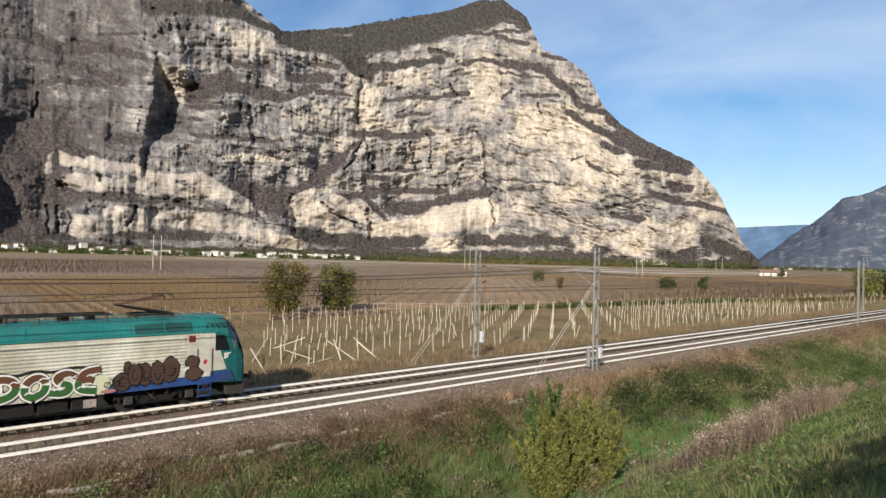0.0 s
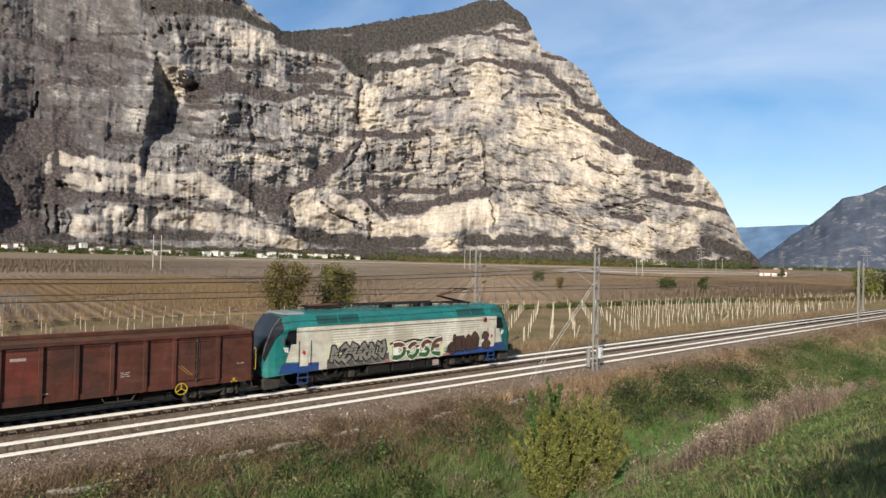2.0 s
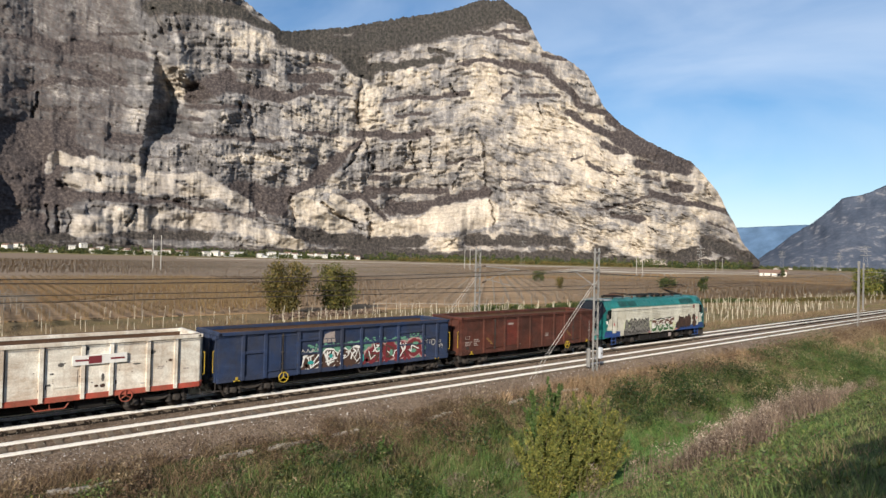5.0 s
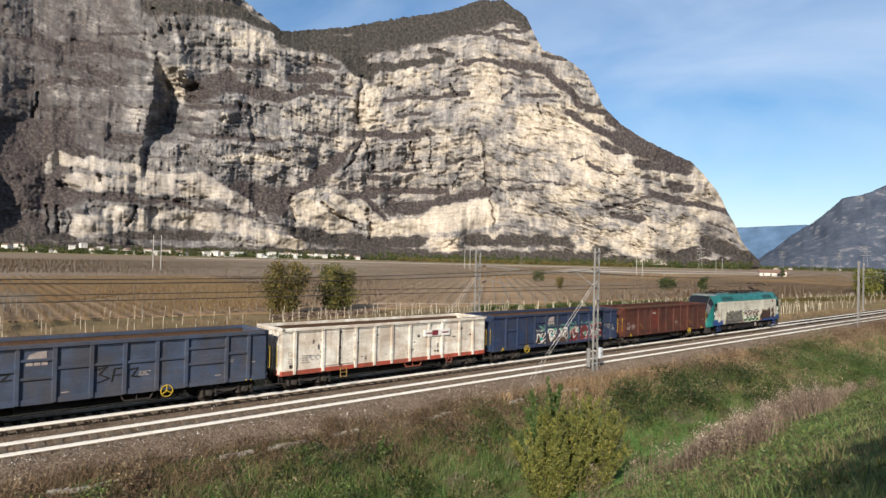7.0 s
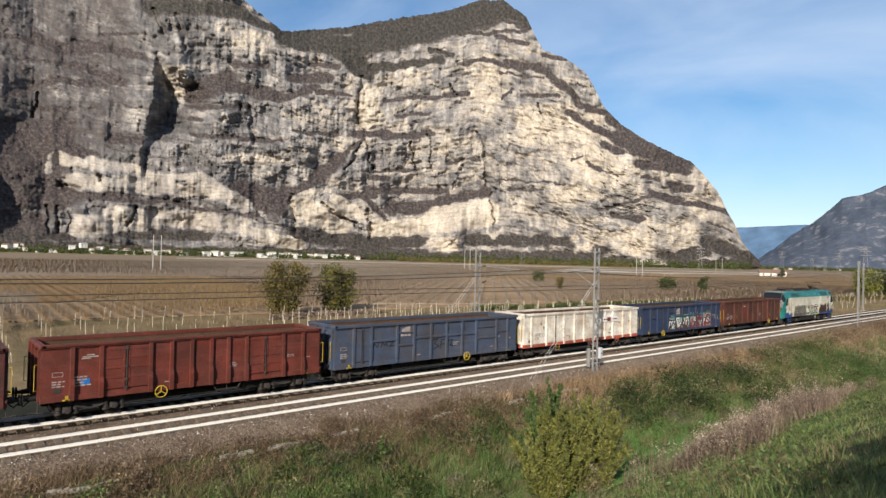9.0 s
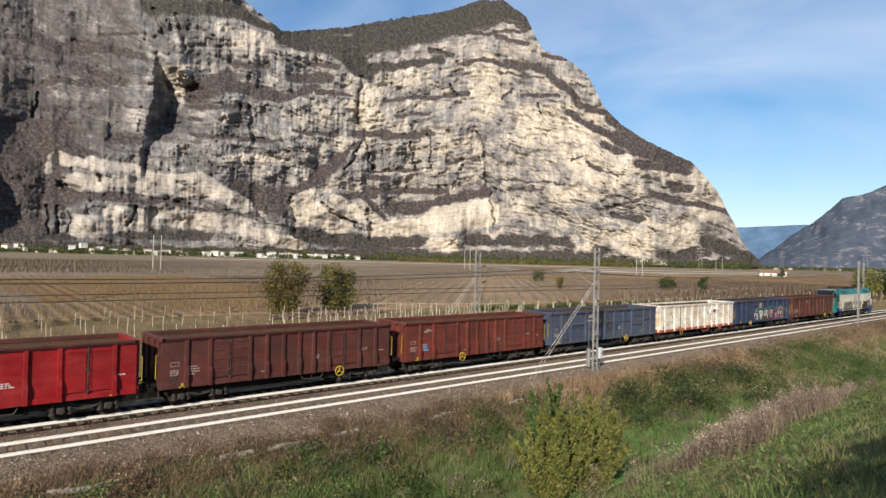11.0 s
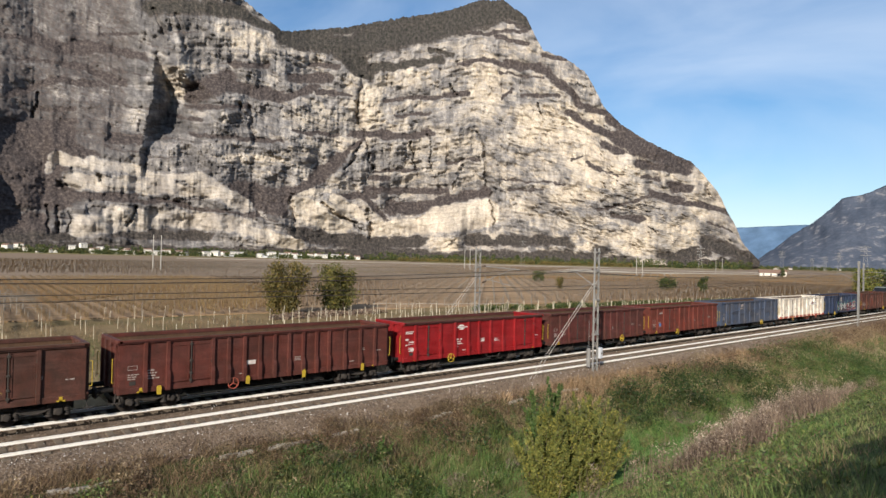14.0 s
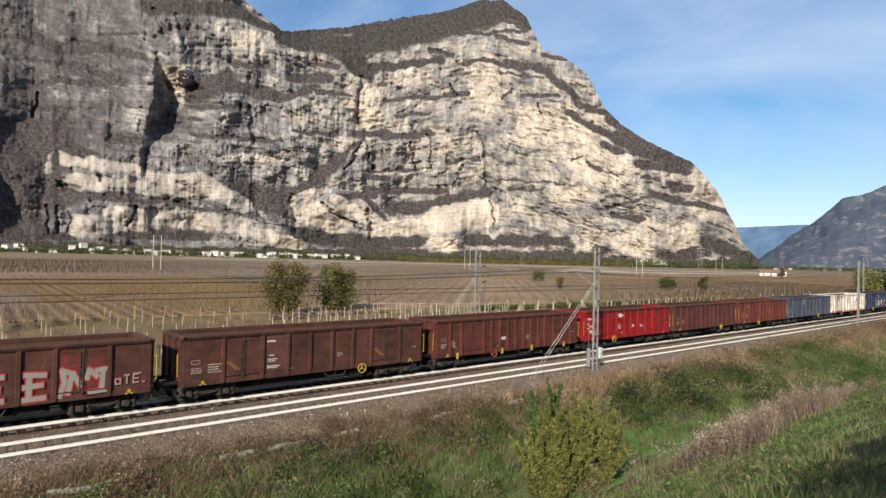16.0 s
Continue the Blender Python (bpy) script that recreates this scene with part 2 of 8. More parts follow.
def cliff_material():
    """Pale limestone with grey weathering, thin strata and brown scrub on the ledges."""
    m = shade("limestone_cliff", (0.5, 0.46, 0.4), 0.95, 0, 0.05)
    attr = {}
    for name in ("fresh", "cover", "wood", "beds"):
        attr[name] = m.node_tree.nodes.new("ShaderNodeAttribute")
        attr[name].attribute_name = name
    lay = m.node_tree.nodes.new("ShaderNodeAttribute")
    lay.attribute_name = "lay"

    def stretched(*scale):
        mp = m.node_tree.nodes.new("ShaderNodeMapping")
        mp.inputs["Scale"].default_value = scale
        link(m, lay.outputs["Vector"], mp.inputs["Vector"])
        return mp.outputs[0]

    v, vd, vl, vc = stretched(1, 1, 1), stretched(1.2, 1, 0.5), stretched(0.3, 1, 2.6), stretched(1.6, 1, 0.5)

    def maths(op, a, b, c=None):
        n = m.node_tree.nodes.new("ShaderNodeMath")
        n.operation = op
        for i, x in enumerate((a, b, c)):
            if hasattr(x, "is_output"):
                link(m, x, n.inputs[i])
            elif x is not None:
                n.inputs[i].default_value = x
        return n.outputs[0]

    n1 = noisy(m, v, 0.016, 9, 0.68, 0.5)
    streaks = noisy(m, vd, 0.03, 7, 0.62, 0.3)
    fine = noisy(m, v, 0.13, 8, 0.8)
    lines = noisy(m, vl, 0.06, 6, 0.62, 0.5)
    cracks = noisy(m, vc, 0.03, 5, 0.6, 0.4)
    # thin strata that follow the beds
    bedvec = m.node_tree.nodes.new("ShaderNodeCombineXYZ")
    link(m, maths("MULTIPLY_ADD", n1, 0.5, attr["beds"].outputs["Fac"]), bedvec.inputs[2])
    strata = noisy(m, bedvec.outputs[0], 5.5, 5, 0.7)
    grey_rock = ramp(m, streaks, [(0.34, (0.118, 0.111, 0.112)), (0.5, (0.200, 0.188, 0.184)), (0.66, (0.35, 0.322, 0.298))])
    pale_rock = ramp(m, streaks, [(0.33, (0.31, 0.268, 0.224)), (0.5, (0.455, 0.392, 0.316)), (0.66, (0.59, 0.515, 0.42))])
    pale = maths("MULTIPLY_ADD", maths("SUBTRACT", n1, 0.5), 1.1, attr["fresh"].outputs["Fac"])
    # the lowest pale values get a darker set of greys
    grey_rock = mixed(m, ramp(m, pale, [(0.0, grey(1)), (0.30, grey(0))]), grey_rock, ramp(m, streaks, [(0.34, (0.070, 0.066, 0.066)), (0.5, (0.112, 0.104, 0.102)), (0.66, (0.20, 0.182, 0.168))]))
    c = mixed(m, ramp(m, pale, [(0.30, grey(0)), (0.92, grey(1))]), grey_rock, pale_rock)
    c = mixed(m, 0.45, c, ramp(m, fine, [(0.36, grey(0.5)), (0.56, grey(1.2))]), "MULTIPLY")
    c = mixed(m, 0.25, c, ramp(m, noisy(m, v, 0.4, 4, 0.7), [(0.38, grey(0.55)), (0.58, grey(1.2))]), "MULTIPLY")
    c = mixed(m, 0.45, c, ramp(m, strata, [(0.36, grey(0.5)), (0.5, grey(1.0)), (0.66, grey(1.18))]), "MULTIPLY")
    fissures = noisy(m, bedvec.outputs[0], 16.0, 4, 0.6)
    c = mixed(m, ramp(m, n1, [(0.42, grey(0.0)), (0.56, grey(0.6))]), c, mixed(m, 1.0, c, ramp(m, fissures, [(0.38, grey(0.45)), (0.46, grey(1.0))]), "MULTIPLY"))
    c = mixed(m, 0.35, c, ramp(m, lines, [(0.36, grey(0.6)), (0.47, grey(1.0))]), "MULTIPLY")
    c = mixed(m, 0.4, c, ramp(m, cracks, [(0.30, grey(0.5)), (0.38, grey(1.0))]), "MULTIPLY")
    scrub = ramp(m, fine, [(0.36, (0.024, 0.020, 0.020)), (0.5, (0.058, 0.048, 0.046)), (0.64, (0.13, 0.108, 0.098))])
    pines = ramp(m, fine, [(0.38, (0.018, 0.019, 0.016)), (0.5, (0.046, 0.042, 0.037)), (0.64, (0.10, 0.083, 0.072))])
    scrub = mixed(m, attr["wood"].outputs["Fac"], scrub, pines)
    s = maths("MULTIPLY_ADD", maths("SUBTRACT", fine, 0.5), 1.4, attr["cover"].outputs["Fac"])
    c = mixed(m, ramp(m, s, [(0.36, grey(0)), (0.62, grey(1))]), c, scrub)
    link(m, c, m.node_tree.nodes["Principled BSDF"].inputs["Base Color"])
    bumped(m, mixed(m, 0.4, lines, mixed(m, 0.3, fine, cracks)), 0.4, 4.5)
    return m


M["cliff"] = cliff_material()
# distance haze is put into these two base colours as a blue tint
M["farcliff"] = ground_material("haze_tinted_mountain", [(0.35, (0.062, 0.076, 0.105)), (0.56, (0.088, 0.10, 0.13)), (0.64, (0.22, 0.215, 0.225))], 0.017, (0.06, 0.078, 0.11), 0.5, 0.07, 0.8)
M["farridge"] = ground_material("haze_tinted_ridge", [(0.3, (0.085, 0.145, 0.235)), (0.7, (0.10, 0.165, 0.26))], 0.002, (0.09, 0.15, 0.25), 0.3, 0.008, 0.2)


# ---- mesh helpers ----
def part(name, bm, material, parent=None, label=""):
    me = bpy.data.meshes.new(name)
    bm.normal_update()
    bm.to_mesh(me)
    bm.free()
    me.materials.append(material)
    ob = new(name, me)
    ob.parent = parent
    if label:
        ob["label"] = label
    return ob


def solid(name, verts, faces, material, parent=None, smooth=False):
    """A mesh from numpy arrays of corners and of faces that all have the same number of corners."""
    me = bpy.data.meshes.new(name)
    verts, faces = np.asarray(verts, np.float32), np.asarray(faces, np.int32)
    n, k = faces.shape
    me.vertices.add(len(verts))
    me.vertices.foreach_set("co", verts.ravel())
    me.loops.add(n * k)
    me.loops.foreach_set("vertex_index", faces.ravel())
    me.polygons.add(n)
    me.polygons.foreach_set("loop_start", np.arange(0, n * k, k, dtype=np.int32))
    if smooth:
        me.polygons.foreach_set("use_smooth", np.ones(n, bool))
    me.update(calc_edges=True)
    me.materials.append(material)
    ob = new(name, me)
    ob.parent = parent
    return ob


def empty(name, label, category, group="", kind="", at=None):
    ob = new(name)
    ob.empty_display_size = 0.3
    if at is not None:
        ob.matrix_world = at
    return tagged(ob, label, category, group, kind)


def box(bm, x0, x1, y0, y1, z0, z1, bevel=0.0):
    vs = [bm.verts.new((x, y, z)) for z in (z0, z1) for y in (y0, y1) for x in (x0, x1)]
    fs = [bm.faces.new([vs[i] for i in q]) for q in ((0, 2, 3, 1), (4, 5, 7, 6), (0, 1, 5, 4), (2, 6, 7, 3), (0, 4, 6, 2), (1, 3, 7, 5))]
    if bevel:
        edges = {e for f in fs for e in f.edges}
        bmesh.ops.bevel(bm, geom=list(edges), offset=bevel, segments=1, affect="EDGES", profile=0.5)
    return bm


def rod(bm, a, b, r, seg=8, r2=None):
    a, b = Vector(a), Vector(b)
    m = Matrix.Translation((a + b) / 2) @ (b - a).to_track_quat("Z", "Y").to_matrix().to_4x4()
    bmesh.ops.create_cone(bm, cap_ends=True, segments=seg, radius1=r, radius2=r if r2 is None else r2, depth=(b - a).length, matrix=m)
    return bm


def chain(bm, points, r, seg=6):
    for a, b in zip(points, points[1:]):
        rod(bm, a, b, r, seg)
    return bm


def prism(bm, outline, axis, lo, hi, bevel=0.0):
    """An outline of (u, v) pairs carried along an axis: x takes (y, z), y takes (x, z), z takes (x, y)."""
    def at(u, v, w):
        return {"x": (w, u, v), "y": (u, w, v), "z": (u, v, w)}[axis]
    a = [bm.verts.new(at(u, v, lo)) for u, v in outline]
    b = [bm.verts.new(at(u, v, hi)) for u, v in outline]
    n = len(outline)
    fs = [bm.faces.new(a), bm.faces.new(b[::-1])]
    fs += [bm.faces.new((a[i], b[i], b[(i + 1) % n], a[(i + 1) % n])) for i in range(n)]
    bmesh.ops.recalc_face_normals(bm, faces=fs)
    if bevel:
        bmesh.ops.bevel(bm, geom=list({e for f in fs for e in f.edges}), offset=bevel, segments=1, affect="EDGES", profile=0.5)
    return bm


def ring(bm, centre, axis, r, tube, seg=20, sides=6):
    c, ax = Vector(centre), Vector(axis).normalized()
    q = ax.to_track_quat("Z", "Y")
    rows = []
    for i in range(seg):
        a = 2 * math.pi * i / seg
        rows.append([bm.verts.new(c + q @ Vector(((r + tube * math.cos(b)) * math.cos(a), (r + tube * math.cos(b)) * math.sin(a), tube * math.sin(b))))
                     for b in (2 * math.pi * j / sides for j in range(sides))])
    for i in range(seg):
        for j in range(sides):
            k, l = (i + 1) % seg, (j + 1) % sides
            bm.faces.new((rows[i][j], rows[k][j], rows[k][l], rows[i][l]))
    return bm


B = bmesh.new
TABLE = np.random.RandomState(7).rand(512, 512)


def value_noise(x, y, octaves=5, gain=0.5):
    """Layered noise of 0 to 1 on arrays."""
    total, amp, norm = 0.0, 1.0, 0.0
    for o in range(octaves):
        xi, yi = np.floor(x).astype(int), np.floor(y).astype(int)
        fx, fy = x - xi, y - yi
        fx, fy = fx * fx * (3 - 2 * fx), fy * fy * (3 - 2 * fy)
        t = lambda i, j: TABLE[(xi + i + 37 * o) & 511, (yi + j + 91 * o) & 511]
        total = total + amp * ((t(0, 0) * (1 - fx) + t(1, 0) * fx) * (1 - fy) + (t(0, 1) * (1 - fx) + t(1, 1) * fx) * fy)
        norm, amp, x, y = norm + amp, amp * gain, x * 2.03 + 11.3, y * 2.03 + 5.7
    return total / norm


def grid_faces(nu, nv):
    i, j = np.meshgrid(np.arange(nu - 1), np.arange(nv - 1), indexing="ij")
    a = (i * nv + j).ravel()
    return np.stack([a, a + nv, a + nv + 1, a + 1], 1)


def near_segment(u, v, u0, v0, u1, v1):
    """How far each (u, v) lies from a segment."""
    du, dv = u1 - u0, v1 - v0
    k = np.clip(((u - u0) * du + (v - v0) * dv) / (du * du + dv * dv), 0, 1)
    return np.hypot(u - u0 - k * du, v - v0 - k * dv)
# ---- the ground: one sheet, from the bank at the viewpoint down to the ditch, up to the line and out over the valley ----
PROFILE_Y = [-4500, -40, 1.2, 2.2, 15.6, 16.6, 18.6, 21.4, 24.4, 25.2, 32.6, 33.4, 37.2, 40.0, 44, 4700]
PROFILE_Z = [5.2, 5.2, 5.35, 4.95, -2.7, -3.0, -3.0, -1.75, -0.85, -0.62, -0.62, -0.36, -0.36, -0.95, -1.2, -1.25]


def ground_z(x, y):
    x, y = np.asarray(x, float), np.asarray(y, float)
    z = np.interp(y, PROFILE_Y, PROFILE_Z)
    rough = np.clip((25 - y) / 3, 0, 1)
    z = z + rough * (0.65 * (value_noise(x * 0.16 + 9, y * 0.22 + 40, 4) - 0.5) + 0.42 * (value_noise(x * 0.8 + 3, y * 0.8 + 17, 3) - 0.5))
    z = z + np.clip((y - 36) / 6, 0, 1) * 0.25 * (value_noise(x * 0.05 + 70, y * 0.05 + 30, 3) - 0.5)
    return z


def spread(lo, hi, step, far_lo, far_hi, grow=1.16):
    mid = list(np.arange(lo, hi + step / 2, step))
    s = step
    while mid[-1] < far_hi:
        s *= grow
        mid.append(min(mid[-1] + s, far_hi))
    s = step
    while mid[0] > far_lo:
        s *= grow
        mid.insert(0, max(mid[0] - s, far_lo))
    return np.array(mid)


gx, gy = spread(-14, 110, 0.5, -4500, 4800), spread(-6, 44, 0.36, -4500, 4700)
GX, GY = np.meshgrid(gx, gy, indexing="ij")
GZ = ground_z(GX, GY)
ground = solid("ground", np.stack([GX, GY, GZ], -1).reshape(-1, 3), grid_faces(len(gx), len(gy)), M["verge"], None, True)
ground.data.materials.append(M["meadow"])
ground.data.materials.append(M["turf"])
rows_y = (gy[:-1] + gy[1:]) / 2
ground.data.polygons.foreach_set("material_index", np.where(rows_y[None, :] > 33.2, 1, np.where(((gx[:-1] > 22) & (gx[:-1] < 47))[:, None] & ((rows_y > 15.2) & (rows_y < 19.9))[None, :], 2, 0)).astype(np.int32).ravel())
tagged(ground, "rough grassy valley floor with a ditch beside the railway", "ground", kind="structure")


def field(name, corners, z, material, label, step=0):
    """A flat parcel of land, laid just over the ground."""
    bm = B()
    top = [bm.verts.new((x, y, z)) for x, y in corners]
    low = [bm.verts.new((x, y, z - 0.6)) for x, y in corners]
    n = len(corners)
    bm.faces.new(top)
    for i in range(n):
        bm.faces.new((top[i], low[i], low[(i + 1) % n], top[(i + 1) % n]))
    bmesh.ops.recalc_face_normals(bm, faces=bm.faces)
    ob = part(name, bm, material)
    return tagged(ob, label, "field", kind="structure")


def on_bearing(deg, dist):
    return dist * math.cos(radians(deg)), dist * math.sin(radians(deg))


field("field_1", [(-120, 42.5), (420, 42.5), (330, 66), (60, 80), (-120, 94)], -1.05, M["meadow"], "weedy young vineyard floor beside the railway")
field("field_2", [(-120, 95), (60, 81), (300, 68), (330, 150), (170, 205), (-120, 230)], -1.0, M["browninfield"], "brown bare soil of a pruned vineyard")
field("field_3", [(331, 67), (900, 90), (900, 230), (345, 270), (175, 207), (332, 151)], -0.95, M["orangefield"], "rusty orange autumn vineyard beyond the railway")
field("field_4", [(-150, 232), (168, 207), (340, 272), (900, 232), (1500, 500), (700, 1100), (-300, 1250)], -0.9, M["greyfield"], "grey-brown far vineyards in autumn")
field("field_5", [(-60, 118), (18, 110), (52, 150), (40, 200), (-80, 200)], -0.8, M["orangefield"], "ochre vineyard strip with autumn leaves")

def strip(name, b0, d0, b1, d1, wide, material, label):
    """A long narrow strip of land: a gravel road or a dry canal between the fields."""
    (x0, y0), (x1, y1) = on_bearing(b0, d0), on_bearing(b1, d1)
    n = Vector((y0 - y1, x1 - x0)).normalized() * wide / 2
    return field(name, [(x0 - n.x, y0 - n.y), (x1 - n.x, y1 - n.y), (x1 + n.x, y1 + n.y), (x0 + n.x, y0 + n.y)], -0.55, material, label)


M["gravel"] = ground_material("pale_gravel", [(0.3, (0.36, 0.33, 0.28)), (0.6, (0.46, 0.42, 0.36)), (0.8, (0.52, 0.48, 0.42))], 0.05, (0.30, 0.27, 0.22), 0.4, 0.8)
M["baresoil"] = ground_material("bare_bank_soil", [(0.3, (0.13, 0.105, 0.07)), (0.6, (0.21, 0.17, 0.115)), (0.8, (0.29, 0.24, 0.17))], 0.9, (0.10, 0.09, 0.04), 0.5, 9.0)
M["winter"] = ground_material("pale_green_far_meadow", [(0.3, (0.16, 0.16, 0.07)), (0.6, (0.21, 0.19, 0.09)), (0.8, (0.26, 0.22, 0.12))], 0.01, (0.15, 0.13, 0.07), 0.4, 0.3)
strip("farm_road_1", 46, 470, 21, 700, 9, M["gravel"], "pale gravel farm road between far fields")
strip("farm_road_2", 72, 900, 34, 1000, 24, M["gravel"], "pale gravel strip along the far fields")
strip("farm_road_3", 40, 640, 28, 560, 18, M["gravel"], "pale gravel strip in the far vineyards")
strip("orange_strip", 37.5, 300, 17.5, 470, 46, M["orangefield"], "orange autumn vineyard strip in the far fields")
strip("dark_strip_1", 58, 330, 30, 420, 7, M["baresoil"], "dark soil headland between far vineyards")
strip("dark_strip_2", 84, 330, 50, 520, 9, M["baresoil"], "dark soil headland before the village")
strip("farm_road_4", 64, 600, 20, 900, 11, M["gravel"], "pale gravel road across the far fields")
strip("far_meadow_1", 86, 1330, 50, 1300, 60, M["winter"], "pale green meadow before the village")
strip("far_meadow_2", 50, 1200, 24, 1250, 70, M["winter"], "pale green meadow below the cliffs")

# ---- mountains ----
SKYLINE = [(97, 23.0), (91.4, 23.2), (85.1, 23.5), (77.6, 24.0), (71.1, 23.0), (67.4, 21.3), (63.9, 19.2), (59.0, 19.9), (53.8, 21.0), (48.6, 21.9), (46.0, 22.7),
           (43.9, 22.7), (41.8, 21.4), (40.2, 18.6), (38.2, 17.9), (36.4, 16.7), (35.6, 15.5), (34.7, 13.7), (33.1, 12.1), (30.7, 10.5), (28.4, 9.3), (27.3, 8.8),
           (26.4, 7.8), (25.1, 6.1), (24.2, 4.2), (23.7, 3.2), (23.2, 1.9), (21.9, 0.4)]
# dark woods on the shoulders: two ends as (bearing, rise) in degrees, and a half width
WOODS = [(63.67, 18.78, 56.61, 18.53, 0.9), (56.88, 18.98, 50.68, 20.3, 1.17), (50.68, 20.3, 44.44, 21.76, 1.08), (44.46, 22.22, 41.31, 20.9, 0.54),
    (58.26, 17.1, 56.18, 16.08, 0.49), (56.04, 16.76, 49.56, 17.8, 0.4), (58.9, 18, 56.83, 17.29, 0.72), (50.63, 18.62, 48.53, 18.3, 0.22),
    (74.76, 19.6, 71.04, 20.14, 0.63), (71.04, 20.22, 67.34, 20.32, 0.63), (67.33, 20.05, 64.18, 19.18, 0.4)]
# scrub-covered ledges, in the same way
LEDGES_A = [(82.67, 15.93, 81.24, 15.4, 0.36), (81.24, 15.4, 78.16, 15.96, 0.58), (78.15, 15.87, 75.06, 15.77, 0.36), (80.53, 14.27, 78.9, 14.21, 0.32),
    (78.89, 14.04, 76.45, 13.46, 0.36), (84.38, 11.37, 81.36, 13, 0.32), (81.36, 13, 77.87, 13.08, 0.27), (84.64, 8.56, 80.67, 8.94, 1.08), (84.57, 6.26, 82.1, 6.74, 2.02),
    (80.65, 8.2, 78.69, 7.31, 0.63), (77.14, 9, 75.28, 9.16, 0.45), (84.51, 3.95, 80.53, 4.17, 1.08), (80.53, 4.26, 75.56, 4.38, 0.36), (75.56, 4.24, 71.23, 4.03, 0.2),
    (71.22, 3.83, 65.65, 3.37, 0.16), (84.45, 1.84, 82.24, 1.82, 0.99)]
LEDGES_B = [(66.99, 5.38, 63.5, 4.47, 1.21), (64.5, 5.27, 62.55, 5.62, 0.63), (62.55, 5.52, 60.6, 6.82, 0.45), (60.85, 6.81, 58.63, 8.69, 0.63),
    (58.63, 8.69, 56.54, 10.65, 0.22), (71.05, 13.35, 68.58, 14.74, 0.9), (68.57, 14.37, 64.02, 13.88, 0.54), (68.24, 16.07, 65.06, 16.33, 0.22),
    (64.25, 13.48, 60.83, 15, 0.32), (63.08, 15.48, 59.59, 15.77, 0.36), (61.63, 16.7, 58.86, 16.68, 0.18), (71.18, 9.99, 63.66, 10.03, 0.18),
    (72.99, 11.33, 70.31, 11.29, 0.14), (60.82, 14.52, 57.77, 14.34, 0.18), (71.69, 12.17, 66.64, 12.79, 0.18)]
LEDGES_C = [(53.9, 4.53, 48.7, 4.78, 0.67), (49.24, 5.28, 45.09, 6.2, 0.49), (56.01, 6.1, 48.74, 6.23, 0.32), (58.55, 5.49, 55.38, 5.61, 0.27),
    (60.58, 6.06, 58.04, 5.46, 0.14), (55.78, 7.14, 53.97, 7.2, 0.22), (54.68, 14.12, 46.87, 15, 0.22), (54.59, 10.84, 50.18, 11.4, 0.32), (57.58, 11, 54.08, 11.26, 0.32),
    (55.54, 7.71, 51.4, 8.11, 0.14), (47.98, 17.35, 45.64, 17.91, 0.18), (45.64, 17.86, 43.29, 17.29, 0.22), (43.55, 17.48, 39.68, 16.95, 0.36),
    (40.45, 17.25, 38.12, 15.39, 0.36), (48.8, 8.69, 45.69, 9.26, 0.11), (56.51, 5.62, 53.87, 3.13, 0.27)]
LEDGES_D = [(38.12, 15.39, 36.48, 13.71, 0.27), (36.99, 13.91, 34.2, 13.15, 0.27), (37.82, 13.25, 33.57, 10.91, 0.32), (34.19, 12.77, 32.13, 11.16, 0.49),
    (33.08, 10.89, 27.88, 8.62, 0.85), (34.78, 10.5, 33.06, 9.72, 0.27), (31.51, 8.61, 27.64, 8.03, 0.4), (31.35, 7.63, 29.93, 7.32, 0.18), (28.76, 6.71, 27.3, 6.49, 0.4),
    (30.51, 6.15, 28.05, 5.44, 0.36), (28.28, 5.45, 24.18, 4.45, 0.25), (34.91, 4.67, 30.61, 5.96, 0.14), (33.68, 4.17, 31.04, 3.89, 0.27), (25.78, 3.6, 24.03, 2.94, 0.11),
    (35.98, 8.88, 34.88, 8.37, 0.22), (34.88, 8.37, 33.26, 7.66, 0.09)]
LEDGES_E = [(84.86, 15.63, 82.72, 15.48, 0.22), (82.58, 10.74, 79.96, 10.86, 0.18), (41.93, 14.77, 38.61, 14.72, 0.16), (44.39, 19.74, 41.53, 19.15, 0.18),
    (48.58, 19.99, 41.81, 20.18, 0.16), (44.95, 21.4, 41.56, 20.45, 0.18), (42.98, 15.26, 43.74, 14.53, 0.14), (43.03, 6.49, 39.95, 6.47, 0.11),
    (43.82, 7.35, 37.94, 7.03, 0.09), (37.48, 9.19, 36.49, 9.38, 0.09), (53.6, 12.83, 50.49, 13.19, 0.14), (62.71, 10.98, 58.69, 10.84, 0.14),
    (44.05, 16.81, 40.17, 16.2, 0.11), (83.76, 14.05, 80.46, 14.45, 0.14), (78.19, 16.96, 75.74, 17.48, 0.14), (79.94, 10.04, 82.54, 9.39, 0.22),
    (40.22, 18.19, 37.68, 17.79, 0.18)]
# scrub along the foot
FOOT = [(84.42, 0.86, 79.67, 0.97, 0.36), (76.92, 1.44, 69.57, 1.44, 0.4), (62.45, 1.88, 56.4, 1.35, 0.77), (56.39, 1.14, 49.93, 1.63, 0.58),
    (46.55, 1.81, 37.83, 1.79, 0.54), (38.84, 1.98, 34.59, 0.94, 0.49), (29.57, 0.55, 25.96, 1.11, 0.45), (25.97, 1.98, 22.3, 0.43, 0.54), (84.39, -0.07, 56.37, 0.42, 0.32),
    (56.37, 0.42, 34.83, 0.63, 0.36)]
